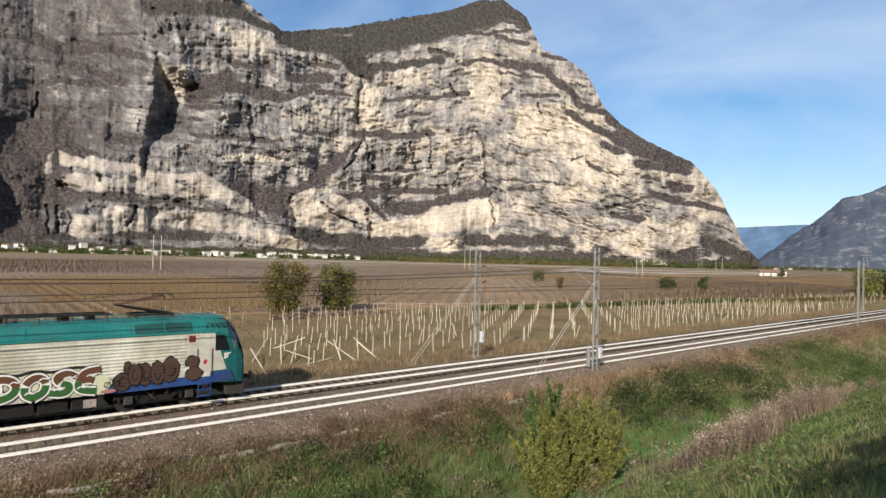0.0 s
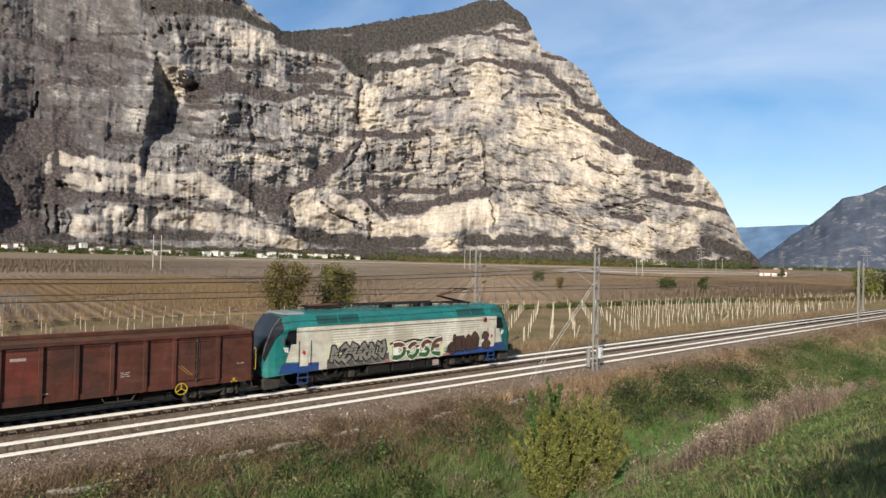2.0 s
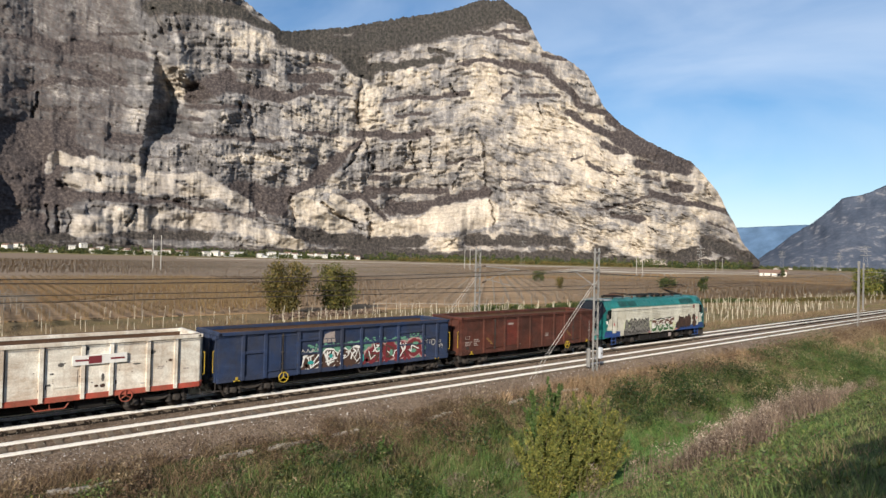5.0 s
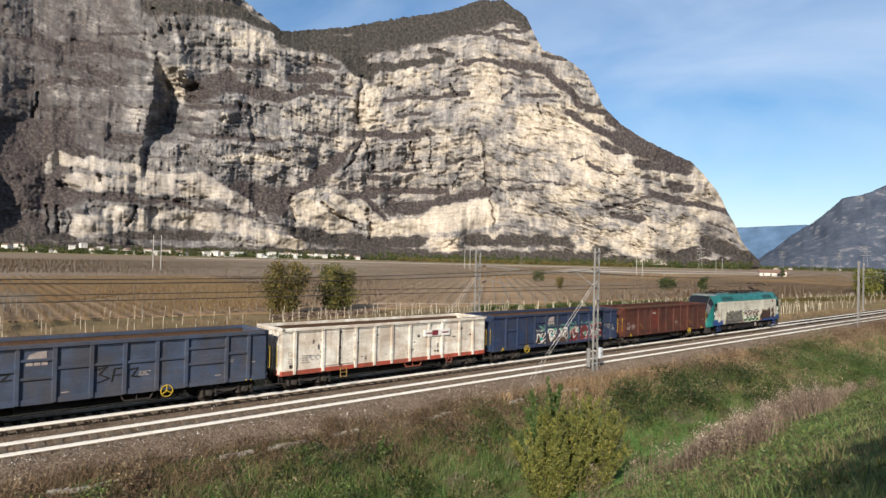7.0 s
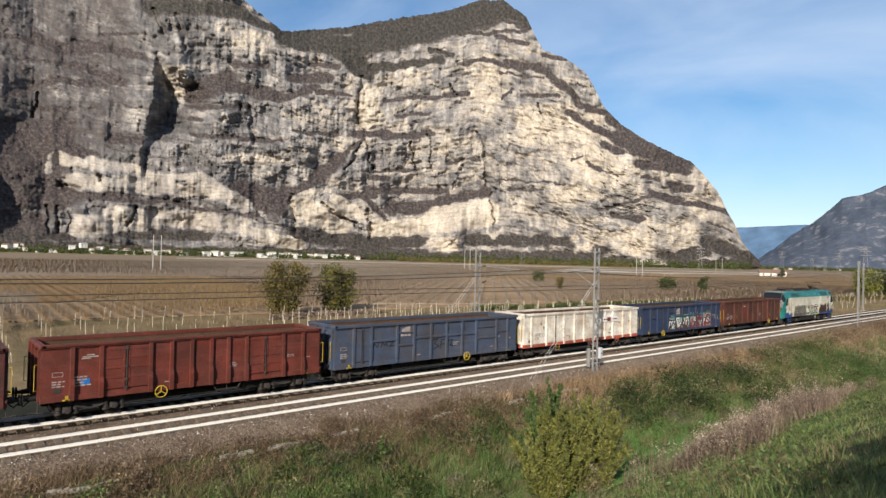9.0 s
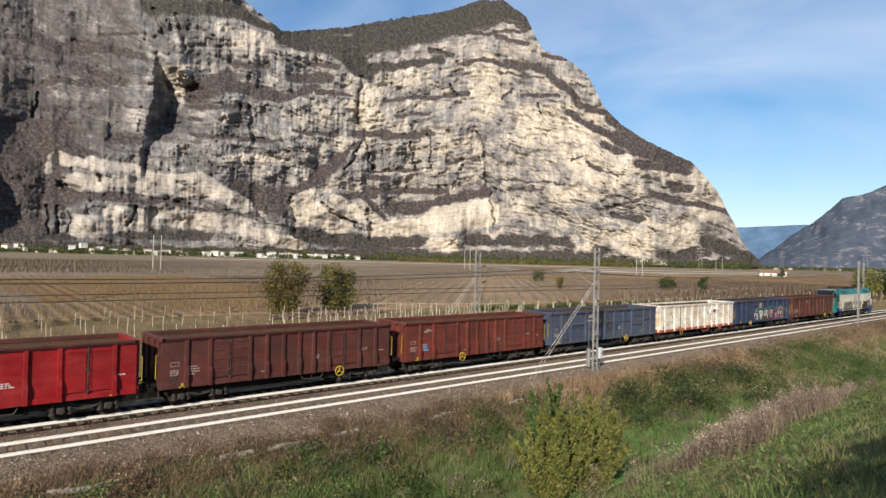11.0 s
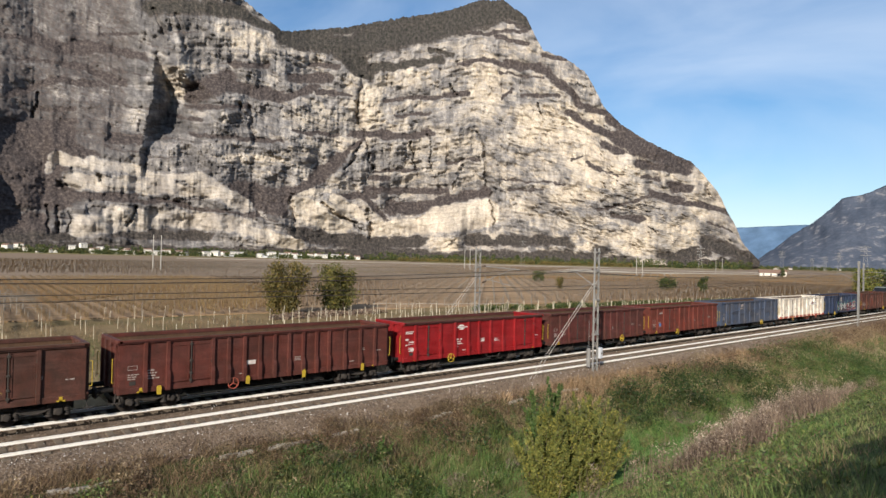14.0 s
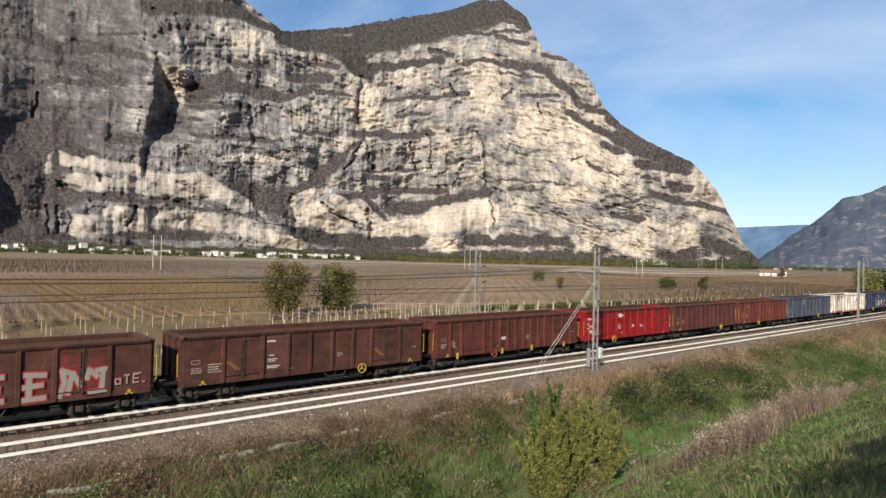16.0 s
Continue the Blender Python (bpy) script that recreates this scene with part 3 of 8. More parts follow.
# clefts and cracks that cut into the wall
CLEFTS_A = [(74.45, 19.57, 73.7, 17.64, 0.17), (72.53, 19.3, 71.83, 16.87, 0.17), (56.8, 16.09, 57.11, 12.66, 0.14), (57.11, 12.66, 56.35, 10.96, 0.14),
    (56.24, 10.87, 55.75, 7.95, 0.08), (45.95, 11.54, 45.28, 9.68, 0.12), (45.28, 9.68, 45.15, 6.61, 0.1), (44.78, 5.95, 44.19, 3.01, 0.07), (62.74, 5.2, 62.31, 1.99, 0.17),
    (55.96, 4.25, 55.58, 1.68, 0.14), (60.14, 4.61, 56.43, 2.49, 0.12), (66.63, 12.69, 65.98, 9.76, 0.17), (81.44, 3.36, 81.34, 1.16, 0.07), (80.73, 3.4, 80.71, 1.19, 0.09),
    (82.39, 11.69, 82.55, 9.9, 0.1), (25.8, 7.7, 26.04, 5.9, 0.12), (75.33, 3.7, 75.87, 2.13, 0.08)]
CLEFTS_B = [(67.59, 13.07, 66.8, 11.91, 0.14), (50.43, 11.19, 50.04, 8.15, 0.07), (52.24, 10.63, 51.65, 7.85, 0.07), (79.96, 2.83, 80.07, 1.4, 0.05),
    (78.06, 6.02, 77.93, 5.67, 0.14), (80.63, 5.09, 79.59, 4.82, 0.27), (56.63, 10.19, 58, 7.86, 0.1), (48.72, 15.7, 48.02, 14.73, 0.1), (40.53, 14.03, 40.2, 13.04, 0.07)]
# broad pale faces: bearing, rise, their half sizes and how pale
FRESH_A = [(79.41, 17.98, 3.6, 1.17, 0.25), (66.8, 18.16, 2.79, 1.35, 0.72), (55.95, 13.46, 1.17, 2.16, 1), (45.22, 15.65, 1.89, 2.79, 0.85),
    (38.81, 12.04, 5.17, 2.25, 0.95), (34.5, 8.76, 3.82, 2.7, 0.9), (40.5, 8.29, 2.7, 2.7, 0.5), (30.54, 2.31, 4.72, 1.89, 0.8), (25.82, 5.94, 2.25, 2.7, 0.75),
    (48.31, 9.98, 2.61, 2.48, 0.6), (51.87, 16.09, 2.7, 1.17, 0.6), (37.64, 16.14, 1.53, 2.07, 0.35), (46.46, 19.18, 3.38, 1.08, 0.35), (72.64, 14.34, 1.08, 1.44, 0.9),
    (37.42, 6.02, 2.25, 1.17, 0.85), (65.17, 11.62, 2.25, 1.12, 0.4), (71.8, 15.89, 2.02, 0.54, 0.6), (76.37, 10.71, 1.57, 0.72, 0.45)]
FRESH_B = [(57.81, 15.79, 1.08, 0.63, 0.8), (40.93, 4.46, 2.25, 0.99, 0.6), (29.7, 7.7, 1.57, 0.81, 0.7), (66.03, 8.2, 3.15, 0.54, 0.8), (80, 12.06, 2.25, 0.63, 0.4),
    (59.25, 12.54, 2.25, 1.35, 0.45), (53.5, 8.81, 2.25, 1.8, 0.35), (64.39, 1.26, 2.25, 0.72, 0.45), (58.76, 13.3, 1.8, 0.9, 0.4)]
# pale inclined slabs: two ends and a half width
SLABS = [(81.14, 7.06, 78.48, 6.97, 0.49), (78.48, 6.84, 75.08, 6.6, 0.45), (74.99, 6.46, 70.17, 6.35, 0.32), (80.19, 5.66, 72.82, 5.79, 0.36),
    (79.79, 5.16, 71.04, 5.14, 0.4), (72.81, 5.41, 67.35, 4.77, 0.4), (70.62, 6.23, 66.77, 4.21, 0.72), (79.31, 1.88, 74.87, 2.46, 0.81), (76.96, 2.91, 66.82, 2.62, 0.77),
    (66.8, 2.03, 62.18, 0.98, 0.58), (61.77, 4.04, 58.48, 3.14, 1.21), (62.05, 5.39, 59.57, 5.96, 0.27), (59.05, 5.27, 56.46, 3.62, 0.54), (55.14, 2.58, 49.18, 3.1, 0.81),
    (49.71, 3.4, 44.95, 4.34, 1.35), (81.54, 6.67, 81.42, 6.25, 0.36)]
# pale scree and quarry scars in the scrub at the foot: bearing, rise, half sizes
SCREE = [(48.62, 1.35, 1.62, 0.9), (44.22, 2.18, 0.45, 0.36), (37.08, 2.11, 0.45, 0.54), (36.07, 1.31, 0.99, 0.54), (30.49, -0.06, 1.71, 0.54), (38.59, 2.39, 0.45, 0.27),
    (49.92, 1.42, 0.54, 0.63)]
# the gully beside the high summit: rise, bearing of its bed, width of its shaded wall
GULLY = [(6.3, 74.85, 0.25), (8.5, 74.5, 0.6), (10.4, 73.4, 1.5), (12.6, 72.6, 1.7), (13.8, 73.1, 1.3), (15.4, 73.85, 0.5), (17.0, 74.3, 0.2)]


def blocky(u, d, beds, joints, lane):
    """Bedded rock broken by upright joints: each block's own number, its tilt, and the place within it."""
    t = d * beds + 0.3 * value_noise(u * 0.6 + lane, d * 0.5, 3)
    row = np.floor(t).astype(int)
    s = u * joints * (0.55 + 0.9 * TABLE[row & 511, lane]) + 40 * TABLE[row & 511, lane + 1] + 0.9 * value_noise(u * 1.4, d * 1.9 + lane, 3)
    col = np.floor(s).astype(int)
    own = TABLE[(col * 7 + row * 13) & 511, (row * 5 + lane) & 511]
    tilt = TABLE[(col * 3 + row * 17 + 101) & 511, (row * 11 + lane + 33) & 511] - 0.5
    return own, tilt, t - row, s - col


def mountain():
    nu, nv = 950, 292
    th = np.linspace(21.9, 93, nu)
    sk = np.array(SKYLINE[::-1])
    top = np.interp(th, sk[:, 0], sk[:, 1])
    top = top + (0.20 * (value_noise(th * 3.1, th * 0 + 2.2, 4) - 0.5) + 0.14 * (value_noise(th * 9.0, th * 0 + 6.2, 3, 0.7) - 0.5)) * np.clip(top / 4, 0, 1)
    # tree tops on the wooded saddle
    top = top + 0.16 * value_noise(th * 11.0, th * 0 + 3.1, 2, 0.7) ** 2 * np.clip((th - 43) / 3, 0, 1) * np.clip((66 - th) / 2, 0, 1)
    TH = np.repeat(th[:, None], nv, 1)
    k = np.linspace(0, 1, nv)
    PH = -0.12 + (top[:, None] + 0.12) * k[None, :]
    wu = TH + 0.75 * (value_noise(TH * 1.1, PH * 1.7, 5, 0.6) - 0.5)
    wv = PH + 0.70 * (value_noise(TH * 1.3 + 50, PH * 1.9 + 9, 5, 0.6) - 0.5)
    speck = value_noise(TH * 3.2 + 8, PH * 8.0 + 3, 5, 0.68) - 0.5

    def near(segments, soft=0.85, edge=0.14):
        best = np.zeros_like(TH)
        for u0, v0, u1, v1, w in segments:
            best = np.maximum(best, np.clip(0.5 + (w - near_segment(wu, wv, u0, v0, u1, v1)) / (soft * w + edge), 0, 1))
        return best

    ledges = near(LEDGES_A + LEDGES_B + LEDGES_C + LEDGES_D + LEDGES_E)
    wood = np.maximum(near(WOODS), np.clip((PH - top[:, None] + 0.75) * 3, 0, 1) * np.clip((TH - 41.5) * 2, 0, 1) * np.clip((64.5 - TH) * 2, 0, 1))
    foot = np.maximum(near(FOOT), np.clip((0.62 - wv) * 4, 0, 1))
    cover = np.maximum(np.maximum(ledges, wood), foot)
    # thin scrub all over the weathered wall beside the gully
    thin = 0.50 * np.clip((TH - 75.4) / 1.2, 0, 1) * np.clip((PH - 7.0) / 1.5, 0, 1)
    cover = np.maximum(cover, thin)
    cleft = near(CLEFTS_A + CLEFTS_B, 0.9, 0.05)
    # the weathered grey wall beside the gully keeps little fresh rock
    fresh = np.interp(TH, [40, 60, 70, 78], [0.44, 0.40, 0.10, -0.32])
    for u, v, a, b, w in FRESH_A + FRESH_B:
        fresh = np.maximum(fresh, w * (0.90 + 0.14 * (TH < 58)) * np.exp(-np.abs((wu - u) / (a * 1.08)) ** 3.5 - np.abs((wv - v) / (b * 1.08)) ** 3.5))
    slab = near(SLABS, 0.35, 0.06)
    fresh, cover = np.maximum(fresh, np.interp(TH, [60, 68], [0.92, 0.58]) * slab), cover * (1 - 0.75 * slab)
    for u, v, a, b in SCREE:
        s = np.exp(-np.abs((wu - u) / a) ** 3 - np.abs((wv - v) / b) ** 3) * np.clip(0.9 + 1.6 * speck, 0, 1)
        fresh, cover = np.maximum(fresh, 1.1 * s), cover * (1 - s)
    # beds follow the great fold of the wall
    bed = np.interp(TH, [22, 30, 38, 46, 52, 57, 62, 67, 73, 75, 85, 97], [-7.6, -4.6, -1.8, 0, -1.2, -2.5, -1.6, -0.4, -1.4, -1.3, 0.7, 2.6])
    dip = PH - 0.8 * bed + 1.1 * value_noise(TH * 0.22 + 4, PH * 0.3, 3) + 0.3 * value_noise(TH * 1.6, PH * 2.0 + 3, 3)
    big, big_tilt, big_v, big_u = blocky(TH, dip, 0.8, 0.4, 5)
    mid, mid_tilt, mid_v, mid_u = blocky(TH, dip, 2.3, 0.95, 41)
    small, small_tilt, small_v, small_u = blocky(TH, dip, 5.2, 2.1, 77)
    bare = 1 - np.clip(cover, 0, 1)
    firm = 1 - 0.82 * slab
    fresh = fresh + firm * (0.20 * (big - 0.5) + 0.42 * (mid - 0.5) + 0.20 * (small - 0.5) + 0.34 * speck)
    # narrow scrubby benches close some of the beds
    bench = np.clip((big_v - 0.80) * 9, 0, 1) * (big > 0.52) + 0.8 * np.clip((mid_v - 0.74) * 8, 0, 1) * (mid > 0.60)
    bench = np.clip(bench, 0, 1) * (1 - 0.75 * np.clip(fresh, 0, 1)) * np.clip(PH / 2.5, 0.2, 1)
    cot = 0.12 + 1.25 * np.maximum(np.clip(cover, 0, 1), 0.75 * bench) + 0.15 * value_noise(TH * 1.7, PH * 2.5 + 60, 4)
    # nearer the foot, the whole flank bends away to the right-hand end
    start = 1750 - 150 * np.clip((th - 75) / 12, 0, 1.3) + 330 * np.clip((34 - th) / 12, 0, 1) ** 2 + 60 * np.sin(th * 0.16)
    width = 88
    pad = np.pad(cot, ((width, width), (0, 0)), mode="edge")
    sums = np.cumsum(pad, 0)
    broad = (sums[2 * width:] - sums[:-2 * width]) / (2 * width)
    rho, step = np.zeros_like(TH), np.zeros_like(TH)
    rho[:, 0] = start
    ph = np.radians(PH)
    for j in range(1, nv):
        c = np.minimum(broad[:, j], 1.4)
        rise = (ph[:, j] - ph[:, j - 1]) / np.cos(ph[:, j]) ** 2
        rho[:, j] = rho[:, j - 1] * (1 + c * rise / (1 - c * np.minimum(np.tan(ph[:, j]), 0.5)))
        step[:, j] = step[:, j - 1] * 0.977 + (cot[:, j] - broad[:, j]) * rise * rho[:, j] * 1.15
    rho = rho + step
    ease = np.clip(k * 12, 0, 1)[None, :]
    relief = 120 * (value_noise(TH * 0.14 + 2, PH * 0.16 + 8, 3) - 0.5) + 70 * (value_noise(TH * 0.42 + 31, PH * 0.5, 4) - 0.5)
    rugged = 30 * (value_noise(TH * 1.3 + 5, PH * 1.3 + 3, 5, 0.55) - 0.5) + 6 * (value_noise(TH * 5.0, PH * 6.0, 4, 0.64) - 0.5)
    # buttresses with rounded fronts and sharp grooves between them
    rugged = rugged + 20 * np.abs(value_noise(TH * 1.1 + 8, PH * 0.35 + 2, 4, 0.5) - 0.5) + 12 * np.abs(value_noise(TH * 3.4 + 3, PH * 1.1 + 7, 3, 0.5) - 0.5)
    relief = relief + rugged * (1 - 0.6 * np.maximum(slab, 1 - bare))
    rock = 9 * (big - 0.5) + 22 * big_tilt * (big_u - 0.5) - 6 * big_v
    rock = rock + 5 * (mid - 0.5) + 13 * mid_tilt * (mid_u - 0.5) - 4.5 * mid_v
    rock = rock + 4.0 * (small - 0.5) + 5 * small_tilt * (small_u - 0.5) - 2.0 * small_v
    relief = relief + rock * (0.25 + 0.75 * bare) * firm
    g = np.array(GULLY)
    gu, gw = np.interp(wv, g[:, 0], g[:, 1]), np.interp(wv, g[:, 0], g[:, 2])
    side = (0.5 * wu + 0.5 * TH - gu) / gw
    gully = np.where(side > 0, np.clip(1.15 - side * 1.15, 0, 1), np.clip(1 + side / 2.4, 0, 1)) * np.clip((wv - 6) / 0.8, 0, 1) * np.clip((17 - wv) / 1.5, 0, 1)
    relief = relief + 105 * gw * gully
    rho = rho + ease * relief + 26 * cleft * ease + 12 * cover * (value_noise(TH * 6, PH * 9, 3, 0.7) - 0.5)
    v = np.stack([rho * np.cos(np.radians(TH)), rho * np.sin(np.radians(TH)), EYE.z + rho * np.tan(ph)], -1)
    back = v[:, -1:, :] * np.array([1.16, 1.16, 0.96])
    rear = back * np.array([1.3, 1.3, 0.0]) + np.array([0, 0, -5.0])
    v = np.concatenate([v, back, rear], 1)
    ob = solid("mountain", v.reshape(-1, 3), grid_faces(nu, nv + 2), M["cliff"], None, False)
    # clefts take some of the scrub colour too, as painted shade
    scrub = np.maximum(np.maximum(cover * (1 - 0.6 * np.clip(gully * (side > 0), 0, 1)), 0.62 * bench), 0.42 * cleft) + 0.7 * speck * (0.35 + 0.65 * np.clip(cover + bench, 0, 1))
    for name, a in (("fresh", fresh), ("cover", scrub), ("wood", np.clip(wood + 0.7 * foot, 0, 1)), ("beds", dip)):
        a = np.concatenate([a, a[:, -1:], a[:, -1:]], 1).astype(np.float32)
        ob.data.attributes.new(name, "FLOAT", "POINT").data.foreach_set("value", a.ravel())
    lay = np.stack([TH * 33, 0 * TH, PH * 33], -1)
    lay = np.concatenate([lay, lay[:, -1:] + 3.0, lay[:, -1:] + 9.0], 1).astype(np.float32)
    ob.data.attributes.new("lay", "FLOAT_VECTOR", "POINT").data.foreach_set("vector", lay.ravel())
    return tagged(ob, "pale limestone mountain wall with scrubby ledges and dark clefts", "mountain", kind="structure")


mountain()


def far_hill(name, outline, dist, deep, material, label, rough):
    nu, nv = 180, 44
    o = np.array(sorted(outline))
    th = np.linspace(o[0, 0], o[-1, 0], nu)
    top = np.interp(th, o[:, 0], o[:, 1]) + rough * (value_noise(th * 2.3, th * 0 + 7.7, 4) - 0.5)
    k = np.linspace(0, 1, nv)
    TH = np.repeat(th[:, None], nv, 1)
    PH = -0.15 + (top[:, None] + 0.15) * k[None, :]
    rho = dist + deep * k[None, :] + deep * 0.16 * (value_noise(TH * 0.6, PH * 0.8 + 5, 4, 0.42) - 0.5) * np.clip(k * 8, 0, 1)[None, :]
    v = np.stack([rho * np.cos(np.radians(TH)), rho * np.sin(np.radians(TH)), EYE.z + rho * np.tan(np.radians(PH))], -1)
    rear = v[:, -1:, :] * np.array([1.05, 1.05, 0])
    ob = solid(name, np.concatenate([v, rear], 1).reshape(-1, 3), grid_faces(nu, nv + 1), material, None, True)
    return tagged(ob, label, "mountain", kind="structure")


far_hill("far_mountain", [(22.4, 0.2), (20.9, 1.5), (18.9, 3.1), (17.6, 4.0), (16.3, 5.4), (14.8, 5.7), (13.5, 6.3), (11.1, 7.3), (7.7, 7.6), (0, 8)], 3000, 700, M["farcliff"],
         "dark wooded mountain with rocky patches, tinted blue for haze", 0.25)
far_hill("far_ridge", [(30, 2.0), (23.8, 3.15), (20.9, 3.3), (18.5, 3.4), (16.6, 3.3), (8, 3)], 4100, 450, M["farridge"], "long distant mountain ridge, tinted blue for haze", 0.06)


def rear_sky_block():
    """Unseen mountain added behind the viewpoint to block low skylight, lower than the sun."""
    nu, nv = 160, 24
    th = np.linspace(118, 352, nu)
    top = 14.5 + 4.5 * (value_noise(th * 0.07, th * 0 + 3.3, 4) - 0.5) * 2
    top = top * np.clip((th - 116) / 14, 0, 1) * np.clip((354 - th) / 14, 0, 1)
    k = np.linspace(0, 1, nv)
    TH = np.repeat(th[:, None], nv, 1)
    PH = -0.2 + (top[:, None] + 0.2) * k[None, :]
    rho = 1500 + 900 * k[None, :] + 160 * (value_noise(TH * 0.2, PH * 0.4 + 5, 4) - 0.5) * np.clip(k * 8, 0, 1)[None, :]
    v = np.stack([rho * np.cos(np.radians(TH)), rho * np.sin(np.radians(TH)), EYE.z + rho * np.tan(np.radians(PH))], -1)
    rear = v[:, -1:, :] * np.array([1.1, 1.1, 0])
    ob = solid("unseen_rear_mountain", np.concatenate([v, rear], 1).reshape(-1, 3), grid_faces(nu, nv + 1), M["farcliff"], None, True)
    return tagged(ob, "unseen dark mountain added behind the viewpoint to cut skylight", "mountain", kind="structure")


rear_sky_block()
# ---- the railway ----
TRACK_NEAR, TRACK_FAR, GAUGE = 27.41, 31.29, 1.507


def ballast_bed():
    xs = np.concatenate([np.arange(-40, 130, 0.3), np.arange(130, 1500, 12.0)])
    ys = np.array([24.3, 24.7, 25.05, 25.4, 25.7, 25.95, 26.4, 26.9, 27.4, 27.9, 28.4, 28.9, 29.2, 29.5, 29.8, 30.3, 30.8, 31.3, 31.8, 32.3, 32.75, 33.0, 33.4, 33.8, 34.3])
    zs = np.interp(ys, [24.3, 25.7, 28.9, 29.35, 29.8, 33.0, 34.3], [-1.0, -0.185, -0.185, -0.20, -0.185, -0.185, -0.45])
    X, Y = np.meshgrid(xs, ys, indexing="ij")
    Z = zs[None, :] + 0.034 * (value_noise(X * 3.1, Y * 3.3, 3) - 0.5)
    ob = solid("ballast", np.stack([X, Y, Z], -1).reshape(-1, 3), grid_faces(len(xs), len(ys)), M["ballast"])
    # dark sheet over the far track's bed: the train's shade as colour
    lane = solid("shade_ballast_sheet", np.stack([X, Y, Z + 0.012], -1)[:, 14:].reshape(-1, 3), grid_faces(len(xs), 11), M["darkballast"])
    tagged(lane, "ballast along the used track, painted dark for the train's shade", "ballast", kind="structure")
    return tagged(ob, "brown stone railway ballast under two tracks", "ballast", kind="structure")


ballast_bed()


def track(name, y, label, sleepers):
    root = empty(name, label, "railway track", "railway tracks", "structure", pose(0, y, 0))
    upper = [(0.012, -0.125), (0.012, -0.04), (0.034, -0.028), (0.034, -0.006), (0.026, 0.0), (-0.026, 0.0), (-0.034, -0.006), (-0.034, -0.028), (-0.012, -0.04), (-0.012, -0.125)]
    lower = [(-0.07, -0.155), (0.07, -0.155), (0.07, -0.142), (0.014, -0.123), (-0.014, -0.123), (-0.07, -0.142)]
    for side in (-1, 1):
        bm = prism(B(), [(u + side * GAUGE / 2, v) for u, v in upper], "x", -60, 1500)
        rail = part("rail", bm, M["rail"], root, "white-painted steel rail")
        bm = prism(B(), [(u + side * GAUGE / 2, v) for u, v in lower], "x", -60, 1500)
        part("rail_foot", bm, M["railfoot"], rail, "dusty brown rail foot")
        bm = B()
        box(bm, -60, 1500, side * GAUGE / 2 - 0.024, side * GAUGE / 2 + 0.024, 0.001, 0.004)
        part("rail_head", bm, M["railhead"], rail, "polished running surface")
    bm = B()
    prism(bm, [(-1.15, -0.26), (1.15, -0.26), (1.15, -0.150), (0.55, -0.140), (0.42, -0.155), (-0.42, -0.155), (-0.55, -0.140), (-1.15, -0.150)], "x", -0.14, 0.14, 0.015)
    first = part("sleeper", bm, M["sleeper"], root)
    bm = B()
    for s in (-1, 1):
        for d in (-0.115, 0.115):
            box(bm, -0.045, 0.045, s * GAUGE / 2 + d - 0.03, s * GAUGE / 2 + d + 0.03, -0.19, -0.115, 0.012)
    clip = part("rail_clip", bm, M["clip"], first)
    first.location.x = -3.0
    for i in range(1, sleepers):
        s = new("sleeper", first.data)
        s.parent, s.location.x = root, -3.0 + 0.6 * i
        c = new("rail_clip", clip.data)
        c.parent = s
    bm = B()
    x = -3.0 + 0.6 * sleepers
    while x < 330:
        box(bm, x - 0.13, x + 0.13, -1.15, 1.15, -0.24, -0.18)
        for s in (-1, 1):
            box(bm, x - 0.06, x + 0.06, s * GAUGE / 2 - 0.15, s * GAUGE / 2 + 0.15, -0.15, -0.09)
        x += 0.6
    for i in range(1, 60):
        box(bm, -3.13 - 0.6 * i, -2.87 - 0.6 * i, -1.15, 1.15, -0.2, -0.15)
    tagged(part("far_sleepers", bm, M["sleeper"], root), kind="stuff")
    return root


track("track_near", TRACK_NEAR, "empty near railway track with white-painted rails on concrete sleepers", 150)
track("track_far", TRACK_FAR, "railway track with white-painted rails that carries the train", 150)


def scatter_stones():
    """Loose pale stones on the shoulder and between the rails."""
    r = np.random.RandomState(3)
    n = 12000
    x = -5 + 75 * r.rand(n) ** 1.6
    y = np.where(r.rand(n) < 0.6, 24.2 + 2.2 * r.rand(n), 24.6 + 9.0 * r.rand(n))
    z = np.interp(y, [24.3, 25.7, 33.0, 34.3], [-0.965, -0.165, -0.165, -0.41])
    s = 0.014 + 0.034 * r.rand(n) ** 3.2
    base = np.array([(1, 0, 0), (-1, 0, 0), (0, 1, 0), (0, -1, 0), (0, 0, 0.8)])
    f = np.array([(0, 2, 4), (2, 1, 4), (1, 3, 4), (3, 0, 4)])
    a = r.rand(n) * 6.3
    jit = 0.65 + 0.7 * r.rand(n, 5, 1)
    v = base[None] * jit * s[:, None, None]
    v = np.stack([v[..., 0] * np.cos(a)[:, None] - v[..., 1] * np.sin(a)[:, None], v[..., 0] * np.sin(a)[:, None] + v[..., 1] * np.cos(a)[:, None], v[..., 2]], -1)
    v = v + np.stack([x, y, z], -1)[:, None, :]
    fs = (f[None] + 5 * np.arange(n)[:, None, None]).reshape(-1, 3)
    return tagged(solid("ballast_stones", v.reshape(-1, 3), fs, M["stone"]), "loose pale stones on the ballast shoulder", "stones", kind="stuff")


scatter_stones()


